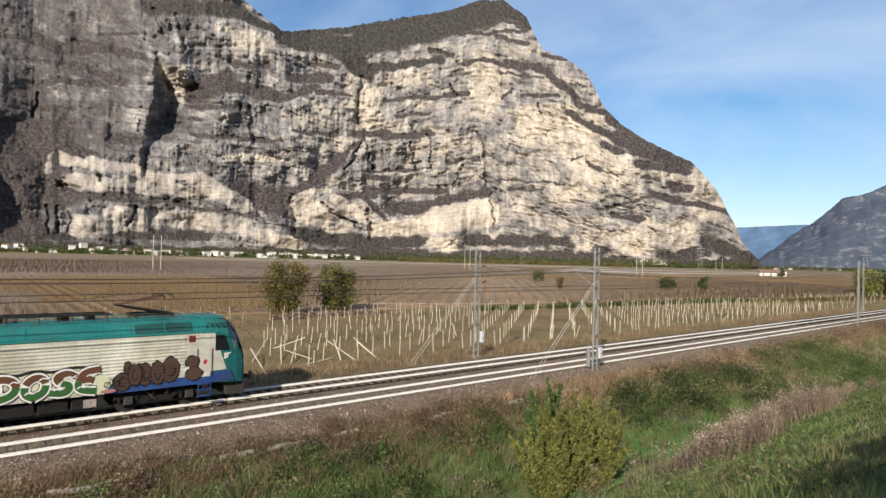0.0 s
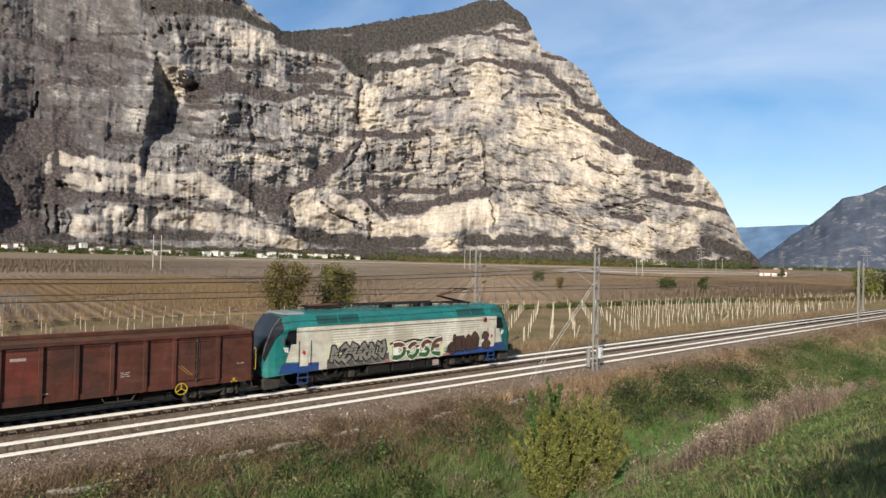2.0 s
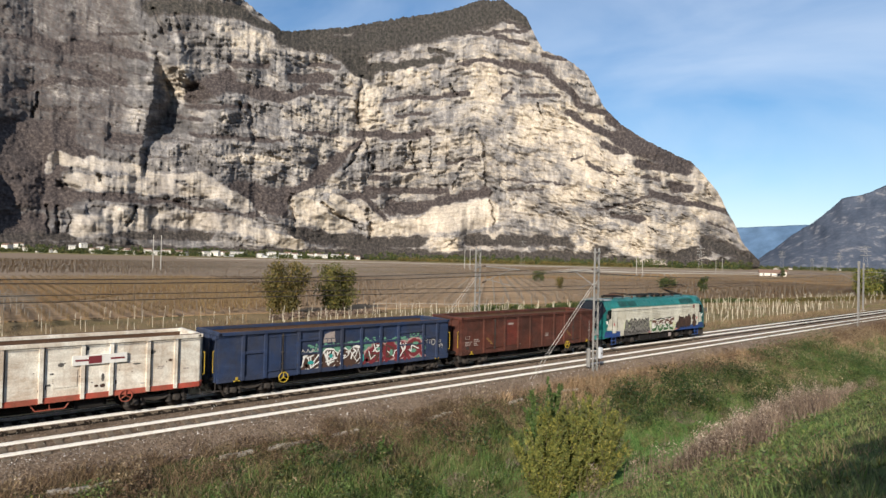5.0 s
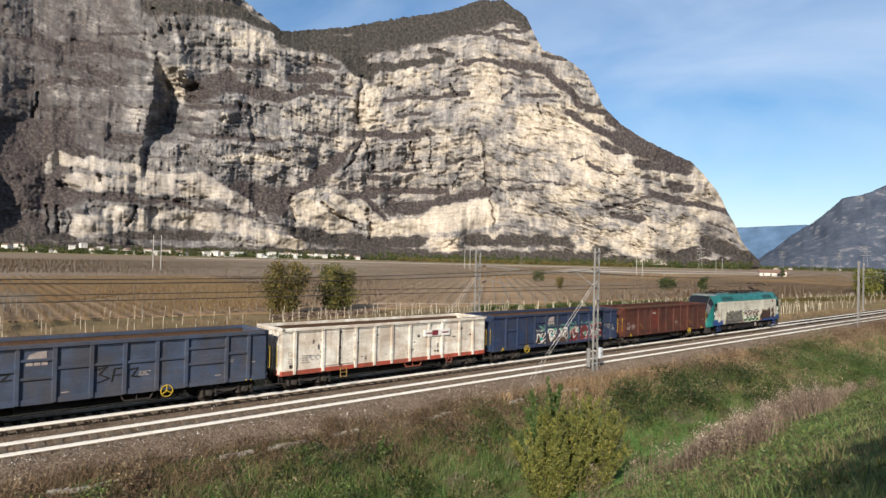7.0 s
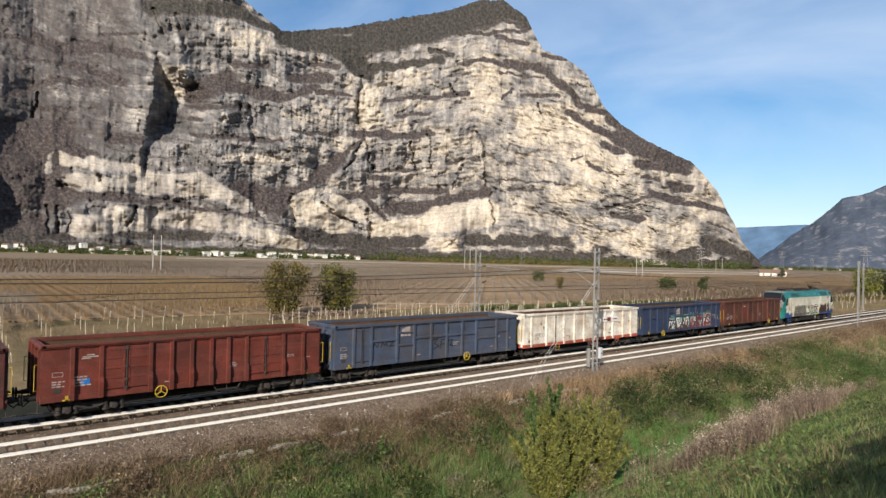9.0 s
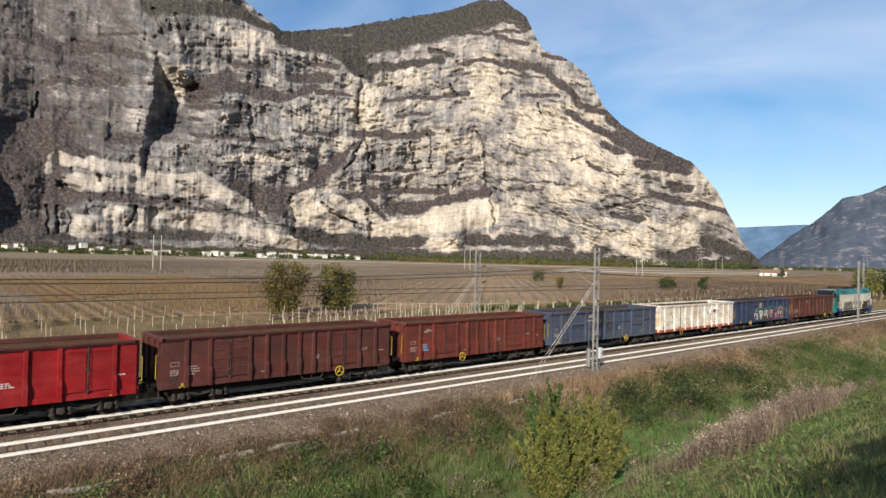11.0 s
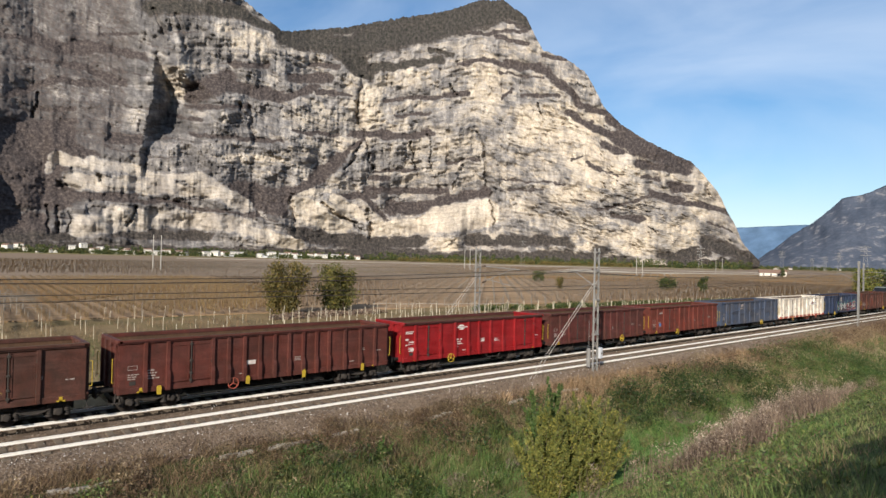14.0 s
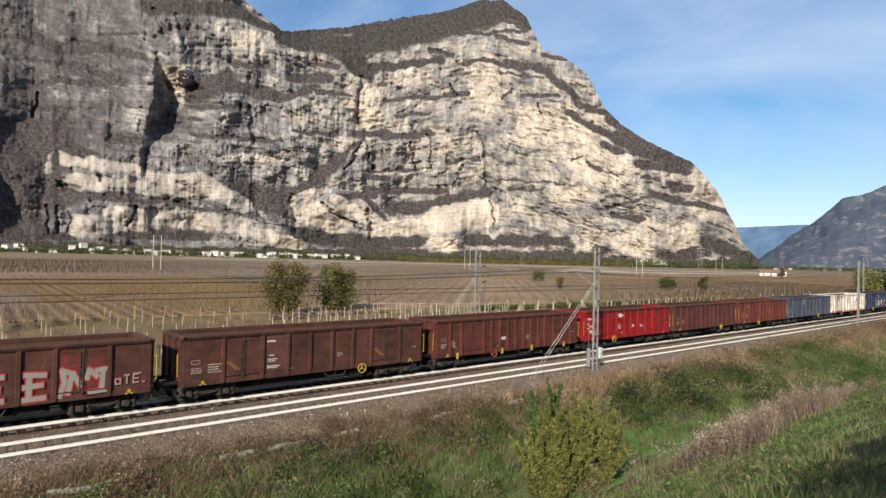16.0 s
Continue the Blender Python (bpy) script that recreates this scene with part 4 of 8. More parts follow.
def ballast_gravel():
    """The coarse brown stones of the bed, as far as single ones can be told apart."""
    r = np.random.RandomState(31)
    n = 24000
    x = -4 + 54 * r.rand(n) ** 1.25
    y = np.where(r.rand(n) < 0.55, 24.35 + 1.7 * r.rand(n), 24.6 + 9.0 * r.rand(n))
    near_rail = np.min([np.abs(y - t - s * GAUGE / 2) for t in (TRACK_NEAR, TRACK_FAR) for s in (-1, 1)], 0) > 0.1
    x, y = x[near_rail], y[near_rail]
    n = len(x)
    z = np.interp(y, [24.3, 25.7, 33.0, 34.3], [-0.985, -0.18, -0.18, -0.43])
    s = 0.022 + 0.024 * r.rand(n)
    a = r.rand(n, 1) * 6.283 + np.array([[0, 1.57, 3.14, 4.71]])
    reach = s[:, None] * (0.7 + 0.6 * r.rand(n, 4))
    v = np.zeros((n, 5, 3))
    v[:, :4, 0], v[:, :4, 1] = x[:, None] + reach * np.cos(a), y[:, None] + reach * np.sin(a)
    v[:, :4, 2] = (z - 0.012)[:, None]
    v[:, 4] = np.stack([x + 0.4 * s * r.randn(n), y + 0.4 * s * r.randn(n), z + s * (0.5 + 0.6 * r.rand(n))], 1)
    f = np.array([(0, 1, 4), (1, 2, 4), (2, 3, 4), (3, 0, 4)])
    fs = (f[None] + 5 * np.arange(n)[:, None, None]).reshape(-1, 3)
    return tagged(solid("ballast_gravel", v.reshape(-1, 3), fs, M["gravelstone"]), "coarse brown stones of the railway ballast", "stones", kind="stuff")


ballast_gravel()

# ---- overhead line ----
def mast(x, y, label, face, height=8.25):
    """A lattice mast of two channels with flat bars between, and two cantilevers that carry the wires."""
    base = -0.75 if y < 30 else -0.5
    root = empty("catenary_mast", label, "catenary mast", "catenary masts", at=pose(x, y, 0))
    for s in (-1, 1):
        bm = B()
        prism(bm, [(s * 0.24 - 0.022, -0.07), (s * 0.24 + 0.022, -0.07), (s * 0.24 + 0.022, 0.07), (s * 0.24 - 0.022, 0.07)], "z", base + 0.3, height, 0.008)
        part("mast_channel", bm, M["steel"], root)
    bm = B()
    z, k = base + 0.6, 1
    while z < height - 0.5:
        rod(bm, (-0.22 * k, -0.1, z), (0.22 * k, -0.1, z + 0.42), 0.02, 5)
        rod(bm, (0.22 * k, 0.1, z), (-0.22 * k, 0.1, z + 0.42), 0.02, 5)
        z, k = z + 0.42, -k
    for z in (2.2, 4.6, 6.6, 7.9):
        box(bm, -0.26, 0.26, -0.12, 0.12, z, z + 0.1)
    part("lattice", bm, M["steel"], root)
    bm = B()
    box(bm, -0.36, 0.36, -0.3, 0.3, base - 0.6, base + 0.26, 0.03)
    part("footing", bm, M["concrete"], root, "pale concrete footing")
    return root


def cantilever(root, face, reach):
    """A tube arm with a strut, a registration arm and ribbed insulators."""
    bm = B()
    rod(bm, (0.3, face * 0.15, 6.75), (0.3, face * reach, 6.55), 0.035, 8)
    rod(bm, (0.3, face * 0.15, 5.45), (0.3, face * reach * 0.82, 6.58), 0.03, 8)
    rod(bm, (0.3, face * 0.6, 5.75), (0.3, face * (reach - 0.9), 5.35), 0.022, 6)
    arm = part("cantilever_arm", bm, M["steel"], root)
    for z0, z1 in ((6.75, 6.73), (5.45, 5.6)):
        bm = B()
        rod(bm, (0.3, face * 0.2, z0), (0.3, face * 0.64, z1), 0.03, 6)
        for i in range(6):
            rod(bm, (0.3, face * (0.22 + 0.07 * i), z0 + (z1 - z0) * i / 6), (0.3, face * (0.25 + 0.07 * i), z0 + (z1 - z0) * i / 6), 0.07, 10)
        part("insulator", bm, M["clip"], arm, "brown ribbed insulator")


def guy_pair(root, top, foot):
    for d in (-0.14, 0.14):
        bm = B()
        rod(bm, (d, 0, top), (foot + d * 1.3, 0.25, -0.7), 0.016, 5)
        part("guy_rod", bm, M["guy"], root, "pale sloping guy rod")


def mast_box(root, x, y, z, w=0.32, h=0.75):
    bm = B()
    box(bm, x - w / 2, x + w / 2, y - 0.16, y + 0.16, z, z + h, 0.02)
    b = part("switch_box", bm, M["cabinet"], root, "pale grey steel cabinet")
    bm = B()
    rod(bm, (x, y, z - 1.0), (x, y, z), 0.03, 6)
    box(bm, x - 0.05, x + 0.05, y - 0.19, y - 0.16, z + 0.3, z + 0.42)
    part("conduit", bm, M["clip"], b)


def weights(root, x, y, z):
    bm = B()
    for i in range(14):
        rod(bm, (x, y, z + 0.09 * i), (x, y, z + 0.09 * i + 0.075), 0.15, 10)
    rod(bm, (x, y, z), (x, y, z + 3.2), 0.012, 5)
    part("tension_weight", bm, M["steel"], root, "stack of grey tension weights")


MASTS_X = (-22.0, 36.5, 94.6, 150.0, 206.0, 262.0, 318.0)
for i, mx in enumerate(MASTS_X):
    near = mast(mx, 25.55, "tall grey steel lattice catenary mast beside the near track", 1)
    cantilever(near, 1, 2.6)
    far = mast({1: 34.1, 2: 132.0}.get(i, mx + 38.0 if i > 2 else mx + 3.6), 34.9, "tall grey steel lattice catenary mast beyond the far track", -1)
    cantilever(far, -1, 4.1)
    if i == 1:
        guy_pair(near, 6.0, -6.9)
        guy_pair(far, 6.1, -6.5)
        mast_box(near, 0.55, 0.0, 0.55)
        mast_box(far, 0.5, -0.1, 0.75, 0.3, 0.85)
        weights(near, -0.25, 0.35, 0.0)


def overhead(y, label, low, high):
    """Contact wire, sagging carrier and droppers over one track."""
    root = empty("overhead_line", label, "overhead line", "overhead lines", at=pose(0, y, 0))
    carrier, droppers = [], B()
    for a, b in zip(MASTS_X, MASTS_X[1:]):
        for i in range(12):
            u = i / 12
            carrier.append((a + (b - a) * u, 0, high - 4 * 0.62 * u * (1 - u)))
            if 0 < i:
                rod(droppers, (a + (b - a) * u, 0, low), (a + (b - a) * u, 0, high - 4 * 0.62 * u * (1 - u)), 0.007, 4)
    part("carrier_wire", chain(B(), carrier, 0.022, 5), M["cable"], root)
    part("contact_wire", rod(B(), (MASTS_X[0], 0, low), (MASTS_X[-1], 0, low), 0.02, 5), M["cable"], root)
    tagged(part("droppers", droppers, M["cable"], root), kind="stuff")
    return root


overhead(TRACK_NEAR, "dark overhead wires above the near track", 5.25, 6.55)
overhead(TRACK_FAR, "dark overhead wires above the far track", 5.25, 6.55)


M["oldconcrete"] = worn("stained_old_concrete", (0.40, 0.36, 0.30), (0.18, 0.15, 0.115), 0.9, 0, 2.0, 0.7, 12, 0.4)


def cable_trough():
    """Old concrete slabs half sunk in the weeds at the foot of the ballast."""
    root = empty("cable_trough", "pale concrete cable trough slabs half buried in weeds", "cable trough", at=pose(0, 0, 0))
    rng = random.Random(5)
    for x0, x1 in ((4.2, 6.3), (10.0, 11.2), (11.9, 13.6), (15.2, 16.0), (20.4, 22.0), (26.5, 27.6), (31.0, 32.4)):
        x = x0
        while x < x1:
            long = rng.uniform(0.45, 0.8)
            y = 24.15 + 0.10 * math.sin(x * 0.9)
            slab = part("slab", box(B(), -long / 2, long / 2, -0.10, 0.10, -0.09, 0.07, 0.025), M["oldconcrete"], root)
            slab.matrix_local = pose(x, y, float(ground_z(x, y)) + rng.uniform(0.09, 0.14), rng.uniform(-10, 10), rng.uniform(-4, 4), rng.uniform(-6, 6))
            x += long + 0.02


cable_trough()
# ---- the train ----
def paint(name, base, dirt, amount=0.5, rough=0.55):
    """Weathered vehicle paint: faded and rust-stained patches, streaks that run down, small scuffs."""
    m = shade(name, base, rough, 0, 0.3)
    v = coords(m)
    down = coords(m, "Object", (3.5, 3.5, 0.28))
    along = coords(m, "Object", (0.5, 1, 3.0))
    c = mixed(m, ramp(m, noisy(m, v, 0.75, 7, 0.66, 0.6), [(0.36, grey(0)), (0.60, grey(min(1, amount * 1.6)))]), base, dirt)
    faded = tuple(min(1, x * 1.3 + 0.018) for x in base)
    c = mixed(m, ramp(m, noisy(m, along, 1.1, 6, 0.7, 0.3), [(0.5, grey(0)), (0.74, grey(0.55))]), c, faded)
    c = mixed(m, ramp(m, noisy(m, down, 1.5, 6, 0.65), [(0.50, grey(0)), (0.72, grey(min(1, amount * 1.0)))]), c, dirt)
    c = mixed(m, ramp(m, noisy(m, v, 5.5, 5, 0.75, 0.8), [(0.62, grey(0)), (0.70, grey(amount))]), c, tuple(x * 0.5 + 0.02 for x in dirt))
    pale = tuple(min(1, x * 1.8 + 0.05) for x in base)
    c = mixed(m, ramp(m, noisy(m, coords(m, "Object", (1.0, 1, 2.2)), 3.4, 8, 0.8, 0.6), [(0.60, grey(0)), (0.70, grey(amount * 0.8))]), c, pale)
    fine = noisy(m, v, 22, 3, 0.6)
    c = mixed(m, 0.5, c, ramp(m, fine, [(0.3, grey(0.5)), (0.7, grey(1.1))]), "MULTIPLY")
    c = mixed(m, 0.5, c, ramp(m, noisy(m, v, 0.5, 4, 0.6), [(0.35, grey(0.6)), (0.65, grey(1.15))]), "MULTIPLY")
    b = m.node_tree.nodes["Principled BSDF"]
    link(m, c, b.inputs["Base Color"])
    link(m, ramp(m, noisy(m, v, 1.7, 4), [(0.3, grey(rough - 0.15)), (0.7, grey(min(rough + 0.25, 1)))]), b.inputs["Roughness"])
    bumped(m, mixed(m, 0.3, noisy(m, v, 1.4, 2), fine), 0.45, 0.07)
    return m


def wheelset(parent, x, r=0.46):
    """Axle with two wheels; it turns in its bogie's space."""
    ob = empty("wheelset", "", "")
    ob.parent, ob.location = parent, (x, 0, r)
    bm = B()
    rod(bm, (0, -1.05, 0), (0, 1.05, 0), 0.08, 10)
    part("axle", bm, M["black"], ob)
    for s in (-1, 1):
        bm = B()
        rod(bm, (0, s * 0.69, 0), (0, s * 0.82, 0), r, 28)
        rod(bm, (0, s * 0.66, 0), (0, s * 0.70, 0), r + 0.03, 28)
        rod(bm, (0, s * 0.82, 0), (0, s * 0.86, 0), 0.16, 14)
        for i in range(4):
            a = i * math.pi / 2
            rod(bm, (0.3 * math.cos(a), s * 0.815, 0.3 * math.sin(a)), (0.3 * math.cos(a), s * 0.832, 0.3 * math.sin(a)), 0.05, 8)
        part("wheel", bm, M["wheel"], ob)
    WHEELSETS.append(ob)
    return ob


WHEELSETS = []


def freight_bogie(parent, x):
    """Two-axle bogie with cast side frames, axle boxes, coil springs and brake gear."""
    ob = empty("bogie", "", "")
    ob.parent, ob.location = parent, (x, 0, 0)
    for s in (-1, 1):
        y = s * 1.0
        bm = B()
        prism(bm, [(-1.42, 0.66), (-1.36, 0.86), (-0.55, 0.86), (-0.30, 0.70), (0.30, 0.70), (0.55, 0.86), (1.36, 0.86), (1.42, 0.66), (0.60, 0.66), (0.36, 0.46), (-0.36, 0.46), (-0.60, 0.66)],
              "y", y - 0.09, y + 0.09, 0.02)
        part("side_frame", bm, M["dust"], ob, "dusty welded bogie side frame")
        bm = B()
        chain(bm, [(-0.62, y + s * 0.13, 0.62), (-0.3, y + s * 0.14, 0.50), (0.0, y + s * 0.14, 0.46), (0.3, y + s * 0.14, 0.50), (0.62, y + s * 0.13, 0.62)], 0.035, 6)
        part("brake_rod", bm, M["dust"], ob)
        for a in (-0.9, 0.9):
            bm = B()
            box(bm, a - 0.19, a + 0.19, y - 0.12, y + 0.17, 0.30, 0.64, 0.05)
            rod(bm, (a, y, 0.46), (a, y + s * 0.24, 0.46), 0.145, 14, 0.13)
            rod(bm, (a, y + s * 0.24, 0.46), (a, y + s * 0.26, 0.46), 0.09, 10)
            part("axle_box", bm, M["dust"], ob)
            for d in (-0.32, 0.32):
                bm = B()
                rod(bm, (a + d, y + s * 0.05, 0.30), (a + d, y + s * 0.05, 0.36), 0.145, 12)
                rod(bm, (a + d, y + s * 0.05, 0.36), (a + d, y + s * 0.05, 0.70), 0.085, 10)
                for i in range(4):
                    ring(bm, (a + d, y + s * 0.05, 0.41 + 0.075 * i), (0, 0, 1), 0.105, 0.022, 9, 4)
                rod(bm, (a + d, y + s * 0.05, 0.70), (a + d, y + s * 0.05, 0.80), 0.15, 12)
                part("spring", bm, M["dust"], ob)
    bm = B()
    box(bm, -0.3, 0.3, -0.95, 0.95, 0.5, 0.92)
    part("bolster", bm, M["black"], ob)
    for a in (-1.46, 1.46):
        part("end_beam", box(B(), a - 0.04, a + 0.04, -0.9, 0.9, 0.5, 0.72), M["black"], ob)
    for a in (-0.9, 0.9):
        wheelset(ob, a)
    return ob


def buffers(root, half, z, material):
    for e in (-1, 1):
        for s in (-1, 1):
            bm = B()
            rod(bm, (e * (half - 1.05), s * 0.875, z), (e * (half - 0.2), s * 0.875, z), 0.11, 14)
            rod(bm, (e * (half - 0.2), s * 0.875, z), (e * (half - 0.06), s * 0.875, z), 0.075, 12)
            rod(bm, (e * (half - 0.06), s * 0.875, z), (e * (half - 0.01), s * 0.875, z), 0.23, 18)
            part("buffer", bm, material, root)
        bm = B()
        chain(bm, [(e * (half - 1.05), 0, z - 0.02), (e * (half - 0.2), 0, z - 0.05), (e * (half + 0.02), 0, z - 0.1)], 0.05, 8)
        part("screw_coupling", bm, M["black"], root)
        bm = B()
        chain(bm, [(e * (half - 0.45), -0.35, z - 0.1), (e * (half - 0.15), -0.37, z - 0.4), (e * (half), -0.3, z - 0.25)], 0.025, 6)
        part("brake_hose", bm, M["black"], root)


def handwheel(root, x, material, y=-1.5, z=0.88, r=0.26):
    bm = B()
    ring(bm, (x, y, z), (0, 1, 0), r, 0.026, 22, 6)
    for i in range(3):
        a = math.pi / 2 + i * 2 * math.pi / 3
        rod(bm, (x, y, z), (x + r * math.cos(a), y, z + r * math.sin(a)), 0.025, 6)
    rod(bm, (x, y - 0.03, z), (x, y + 0.4, z), 0.035, 8)
    part("brake_handwheel", bm, material, root, "round brake handwheel on the solebar")


def bars(root, name, y, rows, material, label=""):
    """Unreadable lettering as plain raised bars: x, z, width, height of each."""
    bm = B()
    for x, z, w, h in rows:
        box(bm, x, x + w, y - 0.004, y + 0.004, z, z + h)
    return tagged(part(name, bm, material, root, label), kind="stuff")


def letter_block(rng, x, z, w, lines, h=0.07, gap=0.12):
    rows = []
    for i in range(lines):
        u = x
        end = x + w * rng.uniform(0.55, 1.0)
        while u < end:
            d = rng.uniform(0.06, 0.2)
            rows.append((u, z - gap * i, d, h))
            u += d + 0.04
    return rows


def stroke(bm, points, width, y, depth=0.006):
    """A flat brush stroke through (x, z) points on a wall that faces the viewpoint; sharp paths are laid as overlapping dabs."""
    n = len(points)
    if n <= 7:
        for i, ((x0, z0), (x1, z1)) in enumerate(zip(points, points[1:])):
            d = Vector((x1 - x0, z1 - z0))
            d = d.normalized() if d.length else Vector((1, 0))
            e, q = d * width * 0.42, y - depth - 0.00025 * (i % 4)
            w = Vector((-d.y, d.x)) * width / 2
            ring_ = [(x0 - e.x + w.x, z0 - e.y + w.y), (x1 + e.x + w.x, z1 + e.y + w.y), (x1 + e.x - w.x, z1 + e.y - w.y), (x0 - e.x - w.x, z0 - e.y - w.y)]
            bm.faces.new([bm.verts.new((a, q, b)) for a, b in ring_])
        return
    left, right = [], []
    for i, (x, z) in enumerate(points):
        a, b = points[max(i - 1, 0)], points[min(i + 1, n - 1)]
        d = Vector((b[0] - a[0], b[1] - a[1]))
        d = d.normalized() if d.length else Vector((1, 0))
        left.append(bm.verts.new((x - d.y * width / 2, y - depth, z + d.x * width / 2)))
        right.append(bm.verts.new((x + d.y * width / 2, y - depth, z - d.x * width / 2)))
    for i in range(n - 1):
        bm.faces.new((left[i], left[i + 1], right[i + 1], right[i]))


def blob(bm, x, z, rx, rz, y, rng=None, wob=0.1, depth=0.004, n=22):
    vs = []
    for i in range(n):
        a = 2 * math.pi * i / n
        k = 1 + (rng.uniform(-wob, wob) if rng else 0)
        vs.append(bm.verts.new((x + rx * k * math.cos(a), y - depth, z + rz * k * math.sin(a))))
    bm.faces.new(vs[::-1])


def loop(x, z, rx, rz, a0=0, a1=360, n=14):
    return [(x + rx * math.cos(radians(a0 + (a1 - a0) * i / n)), z + rz * math.sin(radians(a0 + (a1 - a0) * i / n))) for i in range(n + 1)]


def wagon(label, length, posts, doors, body, sill=None, lining=None, midrails=(), wheel_at=0.0, wheel_paint=None, marks=True, hooks=True, seed=1, ladder=None,
          base=0.98, top=3.30, cap=0.0, ribbed=False, kinked=False, doubles=(), mark_paint=None, lugs=(), back=None, seams=False, rim=None):
    """Open bogie wagon. posts: x of the side posts; doors: (x0, x1) of the hinged side doors; all measured from the middle."""
    rng = random.Random(seed)
    half, lx = length / 2, length / 2 - (0.46 if length > 15 else 0.62)
    lo = -back if back else -lx
    ends = {-1: lo, 1: lx}
    root = empty("open_wagon", label, "freight wagon", "wagons of the train")
    sill, lining = sill or body, lining or M["rust"]
    w = 1.40
    for s in (-1, 1):
        bm = B()
        box(bm, lo, lx, s * w - 0.035, s * w + 0.035, base + 0.16, top - 0.1)
        wall = part("side_wall", bm, body, root)
        bm = B()
        box(bm, lo + 0.02, lx - 0.02, s * (w - 0.055) - 0.015, s * (w - 0.055) + 0.015, base + 0.3, top - 0.12)
        part("lining", bm, lining, wall, "rusty inner face")
        bm = B()
        prism(bm, [(s * w - 0.10, top - 0.17), (s * w + 0.14, top - 0.17), (s * w + 0.14, top - 0.03), (s * w + 0.06, top), (s * w - 0.06, top), (s * w - 0.10, top - 0.03)], "x", lo - 0.02, lx + 0.02)
        rail = part("top_rail", bm, rim or body, root)
        bm = box(B(), lo, lx, s * w - 0.075, s * w + 0.075, top - 0.004, top + 0.008)
        part("rail_cap", bm, M["rust"], rail, "rusty worn upper edge")
        bm = B()
        prism(bm, [(s * w - 0.08, base - 0.06), (s * w + 0.075, base - 0.06), (s * w + 0.075, base + 0.17), (s * w - 0.08, base + 0.17)], "x", lo, lx)
        part("solebar", bm, sill, root)
        for z in midrails:
            for x0, x1 in zip(sorted(posts), sorted(posts)[1:]):
                if any(x0 < (d0 + d1) / 2 < x1 for d0, d1 in doors):
                    continue
                if any(x0 < q < x1 for q in doubles):
                    for zz in (2.72, 1.98):
                        bm = prism(B(), [(s * w, zz - 0.075), (s * (w + 0.11), zz - 0.045), (s * (w + 0.11), zz + 0.045), (s * w, zz + 0.075)], "x", x0 + 0.06, x1 - 0.06)
                        part("mid_rail", bm, body, root)
                    continue
                bm = B()
                dz = 0.18 if isinstance(z, tuple) and (x0 + x1 < -lx or x0 + x1 > lx) else 0.0
                zz = z[0] if isinstance(z, tuple) else z
                prism(bm, [(s * w, zz + dz - 0.085), (s * (w + 0.11), zz + dz - 0.05), (s * (w + 0.11), zz + dz + 0.05), (s * w, zz + dz + 0.085)], "x", x0 + 0.06, x1 - 0.06)
                part("mid_rail", bm, body, root)
        for x in posts:
            bm = B()
            d = 0.135
            prism(bm, [(x - 0.095, s * w), (x - 0.07, s * (w + d)), (x + 0.07, s * (w + d)), (x + 0.095, s * w)], "z", base - 0.02, top - 0.165)
            if kinked:
                k = base + 0.62
                side = [(s * w, k + 0.32), (s * (w + d), k + 0.22), (s * (w + d + 0.06), k), (s * (w + d + 0.06), base - 0.05), (s * w, base - 0.05)]
                prism(bm, side, "x", x - 0.085, x + 0.085)
            part("side_post", bm, body, root)
            # thin dark strips put in for both rust and the post's shadow
            if seams:
                part("rust_shade_seam", box(B(), x + 0.10, x + 0.135, s * (w + 0.038) - 0.003, s * (w + 0.038) + 0.003, base + 0.2, top - 0.2), M["rust"], root)
        for d0, d1 in doors:
            mid = (d0 + d1) / 2
            for a, b in ((d0 + 0.06, mid - 0.05), (mid + 0.05, d1 - 0.06)):
                bm = B()
                box(bm, a, b, s * (w + 0.05) - 0.018, s * (w + 0.05) + 0.018, base + 0.24, top - 0.28, 0.012)
                for x in (a + 0.05, b - 0.05):
                    box(bm, x - 0.035, x + 0.035, s * (w + 0.078) - 0.014, s * (w + 0.078) + 0.014, base + 0.26, top - 0.3)
                for z in ((base + 0.3, base + 0.72, base + 1.16, base + 1.58, top - 0.36) if ribbed else (base + 0.3, top - 0.36)):
                    box(bm, a + 0.08, b - 0.08, s * (w + 0.078) - 0.014, s * (w + 0.078) + 0.014, z - 0.03, z + 0.03)
                leaf = part("side_door", bm, body, root)
                bm = B()
                for z in (base + 0.45, base + 1.1, top - 0.6):
                    hx = a if a < mid - 0.3 else b
                    rod(bm, (hx, s * (w + 0.1), z - 0.06), (hx, s * (w + 0.1), z + 0.06), 0.03, 8)
                tagged(part("hinge", bm, M["dust"], leaf), kind="stuff")
            bm = B()
            rod(bm, (mid, s * (w + 0.11), base + 0.15), (mid, s * (w + 0.11), top - 0.2), 0.025, 8)
            for z in (base + 0.28, base + 0.62, base + 1.2, top - 0.35):
                box(bm, mid - 0.06, mid + 0.06, s * (w + 0.10) - 0.035, s * (w + 0.10) + 0.035, z - 0.05, z + 0.05, 0.01)
            part("door_bolt", bm, M["dust"], root, "dark locking bar between the door leaves")
